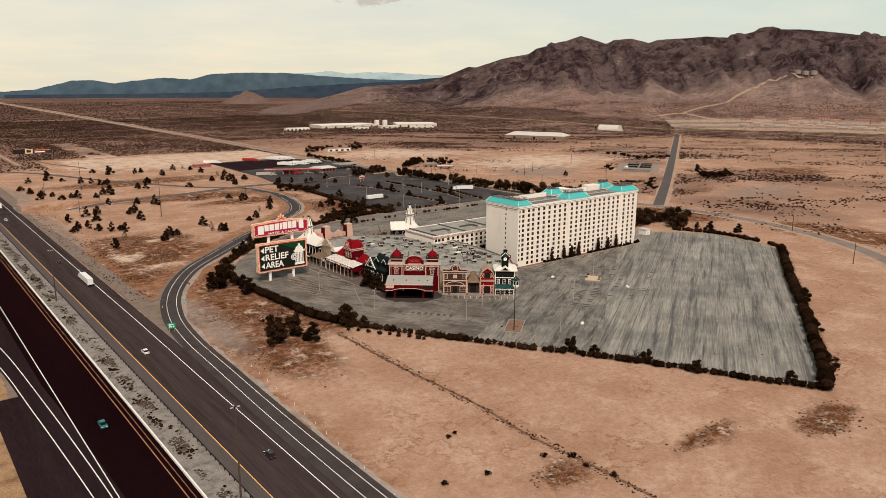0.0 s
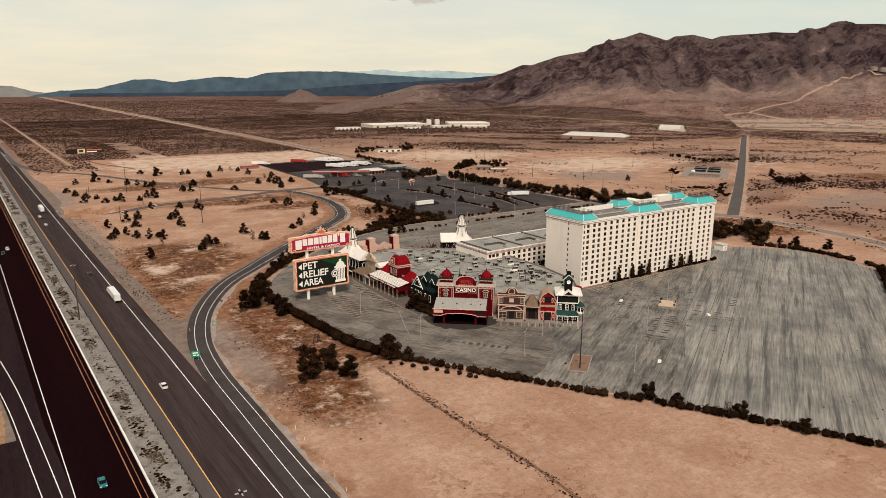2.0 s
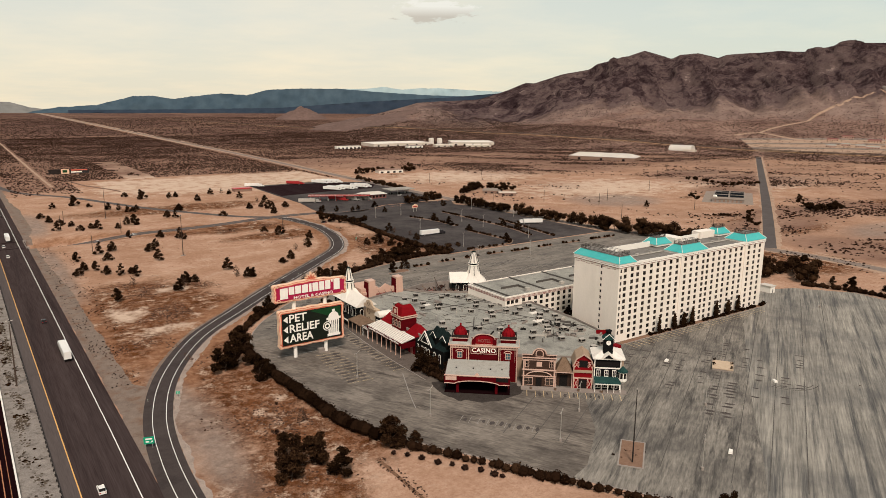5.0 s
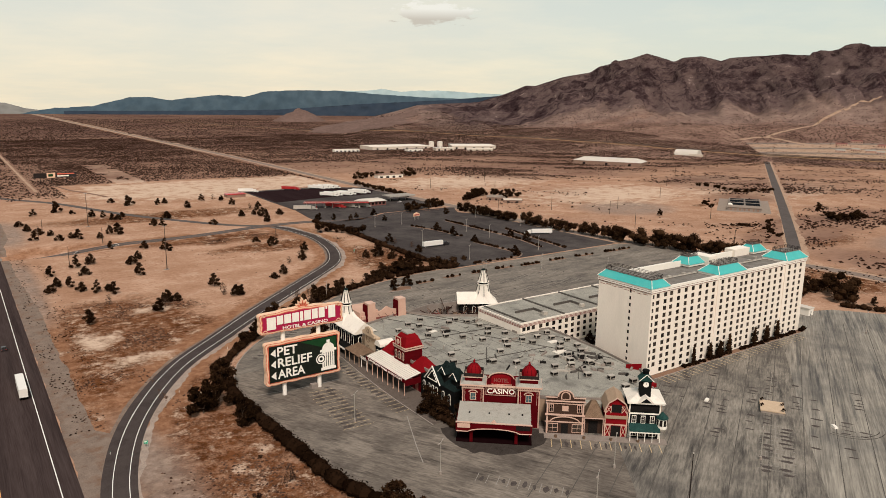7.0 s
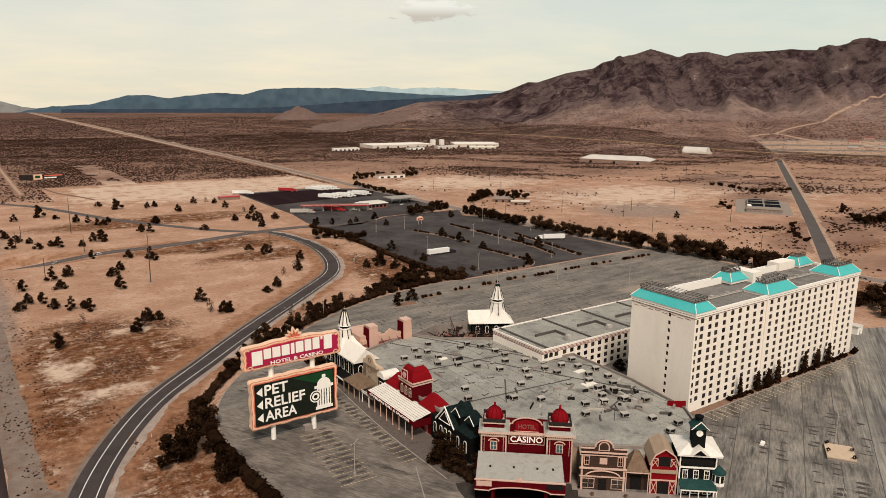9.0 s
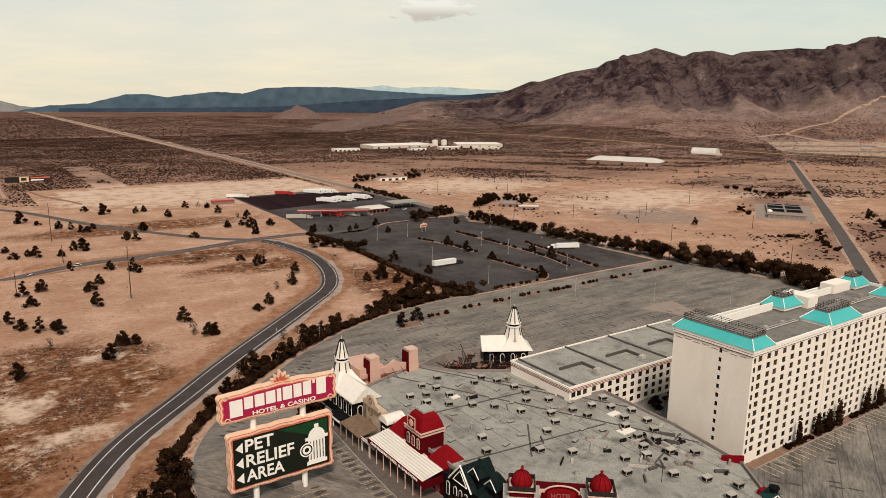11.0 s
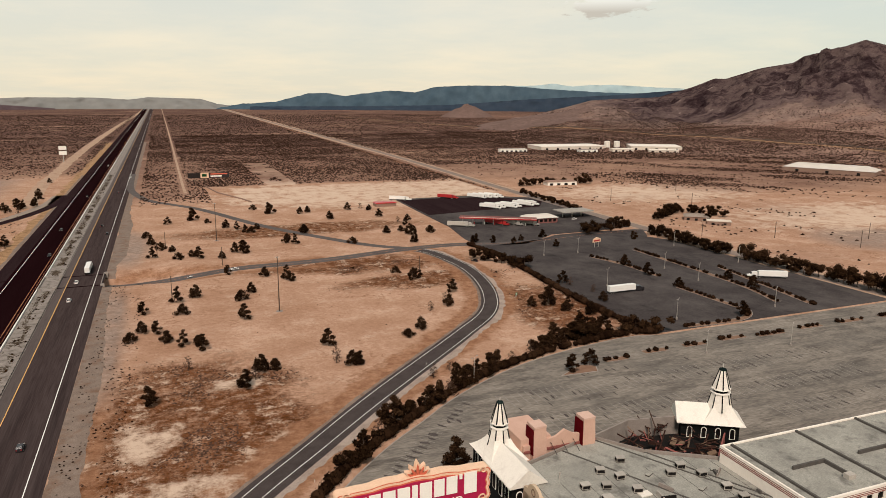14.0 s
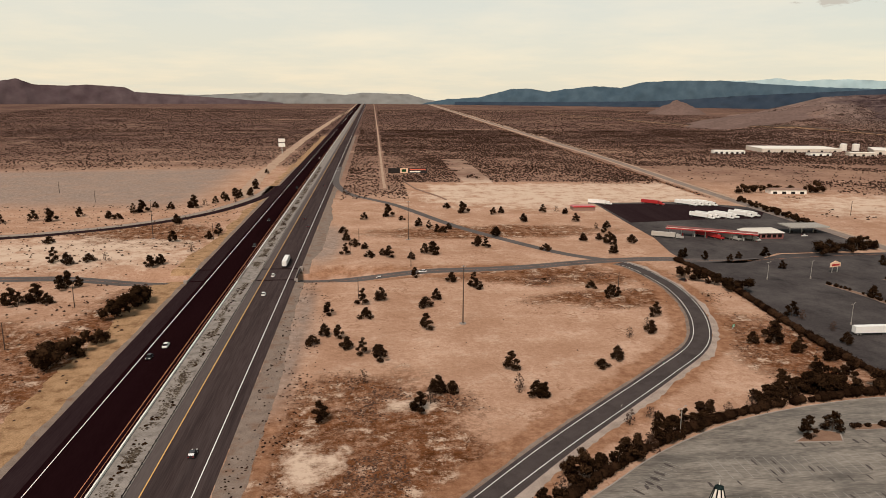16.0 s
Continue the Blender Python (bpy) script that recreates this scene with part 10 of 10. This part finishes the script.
for k in range(3):
    a, r = radians(66.7 + 0.55 * k), 2140
    x, y = EYE0.x + r * math.sin(a), EYE0.y + r * math.cos(a)
    z = slope_z(x, y) - 1
    t = thing("water_tank", "squat buff water tank on the mountain slope", "water tank", "water tanks", (x, y, z))
    part("shell", Geo().lathe([(9.5, 0), (9.5, 10)], 22, pose(x, y, z)), MAT_CONC, t)
    part("lid", Geo().lathe([(9.6, 10), (6, 11), (0.5, 11.6)], 22, pose(x, y, z)), MAT_CURB, t)


def slope_track(name, spots, half, label):
    """A graded dirt track laid on the fan, given by bearing and distance."""
    line = spline([(EYE0.x + r * math.sin(radians(b)), EYE0.y + r * math.cos(radians(b))) for b, r in spots], 12)
    ns, v = normals_of(line), []
    for p, n in zip(line, ns):
        for o in (-half, half):
            q = p + n * o
            v.append((q.x, q.y, slope_z(q.x, q.y) + 0.9))
    setting(name, Geo().add(v, [(2 * i, 2 * i + 1, 2 * i + 3, 2 * i + 2) for i in range(len(line) - 1)]), MAT_PALEDIRT, label, "track")


def slope_strip(name, line, a, b, lift, material, label, category):
    ns, v = normals_of(line), []
    for p, n in zip(line, ns):
        for o in (a, b):
            q = p + n * o
            v.append((q.x, q.y, slope_z(q.x, q.y) + lift))
    setting(name, Geo().add(v, [(2 * i, 2 * i + 1, 2 * i + 3, 2 * i + 2) for i in range(len(line) - 1)]), material, label, category)


slope_strip("rail_bed", rail_line, -4.5, 4.5, 2.4, MAT_BARK, "dark railway bed crossing the desert", "railway")
slope_strip("rail_bed_bank", rail_line, 4.6, 8.0, 1.2, MAT_WOODPOLE, "dark ballast bank of the railway", "railway")
slope_strip("rail_bed_verge", rail_line, 8.1, 19, 0.7, MAT_DRYGRASS, "pale graded dirt along the railway", "verge")
slope_track("track_tanks", [(59.2, 1745), (60.5, 1860), (63.0, 2010), (65.6, 2110), (67.8, 2120)], 4.5, "pale graded dirt track up to the tanks")
yard = spline([(EYE0.x + r * math.sin(radians(b)), EYE0.y + r * math.cos(radians(b))) for b, r in ((58.6, 1560), (62, 1580), (67, 1600), (73, 1615), (80, 1620))], 14)
for k in range(9):
    slope_strip("ground_yard", yard, -100 + 22 * k, -78 + 22 * k, 0.7, MAT_PALEDIRT if k % 3 else MAT_DUSTROAD, "pale cleared ground round the compound", "ground")
slope_track("track_foot", [(57.5, 1700), (59.2, 1745), (62, 1660), (66, 1620)], 6, "pale graded dirt before the compound")

# roadside billboards
bb = thing("billboard", "wide roadside billboard with dark and orange panels", "billboard", "billboards", (-103, 770, 0))
for i, (x0, x1, mat) in enumerate(((-128, -115, MAT_DARKSTEEL), (-114.5, -106, MAT_SIGNCREAM), (-105.5, -84, MAT_CARDARK))):
    part("panel", Geo().box(x0, 769.6, 7.0, x1, 770.0, 12.6), mat, bb)
    part("post", Geo().box((x0 + x1) / 2 - 0.3, 770.01, 0, (x0 + x1) / 2 + 0.3, 770.6, 12.0), MAT_DARKSTEEL, bb)
part("bar", Geo().box(-104, 769.5, 10.4, -86, 769.59, 11.8), MAT_SIGNEDGE, bb, "orange unreadable line of writing")
part("bar", Geo().box(-104, 769.5, 8.0, -92, 769.59, 9.4), MAT_SIGNLETTER, bb, "pale unreadable line of writing")
part("bar", Geo().box(-113, 769.5, 8.4, -108, 769.59, 11.4), MAT_SCREENGREEN, bb, "dark green picture panel")
wp_ = thing("billboard", "two-panel white billboard beside the highway", "billboard", "billboards", (-285, 1095, 0))
part("post", Geo().lathe([(0.6, 0), (0.6, 14)], 8, pose(-285, 1095.8, 0)), MAT_STEEL, wp_)
for z in (10.0, 17.0):
    part("panel", Geo().box(-290, 1094.6, z, -280, 1095.1, z + 5.5), MAT_TRIM, wp_)
wall_l = along([(-112, 752), (-102, 690), (-84, 640), (-78, 618)], 1.2, 0.0, 1.0)
setting("berm_wall", wall_l, MAT_BROWNSIDE, "low dark earth berm", "berm")

# ---------------------------------------------------------------- paint and marks on the lots

stalls("parking_stripes_west", -108.5, 22, 12, 2.9, 5.2, 86, "worn yellowish stall lines by the sign", MAT_YELLOWISH, 0.13, double=True)
stalls("parking_stripes_walk", -88.9, 24, 18, 2.9, 5.0, 88, "worn yellowish stall lines along the walk", MAT_YELLOWISH, 0.13)
stalls("parking_stripes_kerb", -64, 146.5, 24, 3.0, 5.2, -137.3, "worn pale stall lines along the kerb")
stalls("parking_stripes_front", -98, -24, 9, 2.9, 4.6, -52, "worn white stall lines in front of the canopy")
stalls("parking_stripes_diag", *(D @ Vector((-15, -3.8, 0)))[:2], 12, 2.9, -5.2, -40.5, "yellowish stall lines before the shop fronts", MAT_YELLOWISH, 0.2)
stalls("parking_stripes_tower", 3, -3.4, 34, 2.8, -5.6, 0, "worn yellowish stall lines along the hotel wall", MAT_YELLOWISH, 0.2)
kb = Geo().box(1, -3.4, 0.05, 105, -3.1, 0.22)
setting("kerb_hotel", kb, MAT_CURB, "pale kerb along the hotel planting bed", "kerb")
setting("planting_bed", Geo().box(1, -3.1, 0.05, 105, -0.4, 0.16), MAT_DIRTISLAND, "bare soil bed along the hotel wall", "planting bed")
stalls("parking_stripes_plat", 2, -50, 12, 2.8, 5.0, -148, "worn stall lines by the platform", double=True)
stalls("parking_stripes_mid", -60, 112, 16, 2.8, 5.3, 0, "faded stall lines behind the casino", double=True)
for y in (84, 103, 122, 141):
    stalls("parking_stripes_mid", -52 if y > 110 else 30, y, 52 if y > 110 else 34, 2.8, 5.2, 0, "faded stall lines behind the casino", double=True)
rs = random.Random(12)
g = Geo()
u = Vector((0.868, 0.497, 0))
n_ = Vector((0.497, -0.868, 0))
for k in range(15):
    o = Vector((-66, -104, 0)) + n_ * (-70 + 9.3 * k)
    a, b = 0.0, 230.0
    # keep each line inside the lot
    pts = [o + u * s for s in np.arange(-40, 260, 3.0)]
    ins = [p for p in pts if p.x * 0.5 - p.y < 88 + 0.0 and p.y < -6 and p.x + 0.62 * p.y > -118 and p.x < 158 and not (abs(p.x - 16) < 9 and abs(p.y + 40) < 9)]
    if len(ins) > 3:
        ribbon([ins[0], ins[-1]], -0.12, 0.12, 0.082, g)
setting("parking_seams", g, MAT_ROOFSEAM, "dark sealed seams across the car park", "pavement seam")
g = Geo()
for k in range(22):
    cx, cy, r = rs.gauss(104, 12) if k < 14 else rs.uniform(20, 130), rs.gauss(-57, 8) if k < 14 else rs.uniform(-112, -50), rs.uniform(6, 17)
    if cx * 0.5 - cy > 78:
        continue
    a0, a1 = rs.uniform(0, 6.28), rs.uniform(1.0, 4.2)
    line = [Vector((cx + r * math.cos(a0 + a1 * i / 24), cy + r * math.sin(a0 + a1 * i / 24), 0)) for i in range(25)]
    for o in (-0.75, 0.75):
        ribbon(line, o - 0.13, o + 0.13, 0.081, g)
setting("tyre_marks", g, MAT_TARSTAIN, "curved black tyre marks on the car park", "tyre mark")
g = Geo()


def drips(x0, y0, n, pitch, reach, heading, share=0.75, size=1.0):
    """Dark patches that parked cars left, one to a stall."""
    m0 = pose(x0, y0, 0, 0, 0, heading)
    for i in range(n):
        if rs.random() > share:
            continue
        m = m0 @ pose((i + 0.5) * pitch + rs.uniform(-0.25, 0.25), reach * rs.uniform(0.4, 0.62), 0.079 + 0.0006 * (i % 5), 0, 0, rs.uniform(-6, 6))
        w, l = size * rs.uniform(0.45, 0.95), abs(reach) * rs.uniform(0.22, 0.42)
        g.add([m @ Vector((w * rs.uniform(0.7, 1.2) * math.cos(t), l * rs.uniform(0.75, 1.2) * math.sin(t), 0)) for t in np.arange(0, 6.2, 0.7)], [tuple(range(9))])


for s in (-5.2, 5.2):
    drips(-108.5, 22, 12, 2.9, s, 86, 0.9)
    drips(2, -50, 12, 2.8, s, -148, 0.7)
drips(-88.9, 24, 18, 2.9, 5.0, 88, 0.9)
drips(-64, 146.5, 24, 3.0, 5.2, -137.3, 0.85)
drips(-98, -24, 9, 2.9, 4.6, -52, 0.8)
drips(*(D @ Vector((-15, -3.8, 0)))[:2], 12, 2.9, -5.2, -40.5, 0.4, 0.7)
for y in (84, 103, 122, 141):
    for s in (-5.2, 5.2):
        drips(-52 if y > 110 else 30, y, 52 if y > 110 else 34, 2.8, s, 0, 0.33, 0.55)
for y, x in ((112, -40), (131, -75), (150, -60)):
    drips(x, y, 40, 2.8, 5.0, 0, 0.22, 0.6)
for k in range(9):
    o = Vector((-66, -104, 0)) + Vector((0.497, -0.868, 0)) * (-60 + 14 * k)
    for s in (-5, 5):
        q = o + Vector((0.868, 0.497, 0)) * rs.uniform(60, 90)
        if q.x * 0.5 - q.y < 82:
            drips(q.x, q.y, 16, 2.8, s, 29.8, 0.5, 0.8)
tagged(setting("oil_stains", g, MAT_DRIP, "dark oil stains in rows on the car parks", "oil stain"), kind="stuff")
g = Geo()
ribbon(spline([(-126, 62), (-112, 60), (-96, 60)], 4), -0.2, 0.2, 0.082, g)
ribbon(spline([(-92, 20), (-100, 2), (-104, -8)], 4), -0.15, 0.15, 0.082, g)
setting("lot_lines", g, MAT_FADED, "worn pale painted lines in the car park", "pavement line")
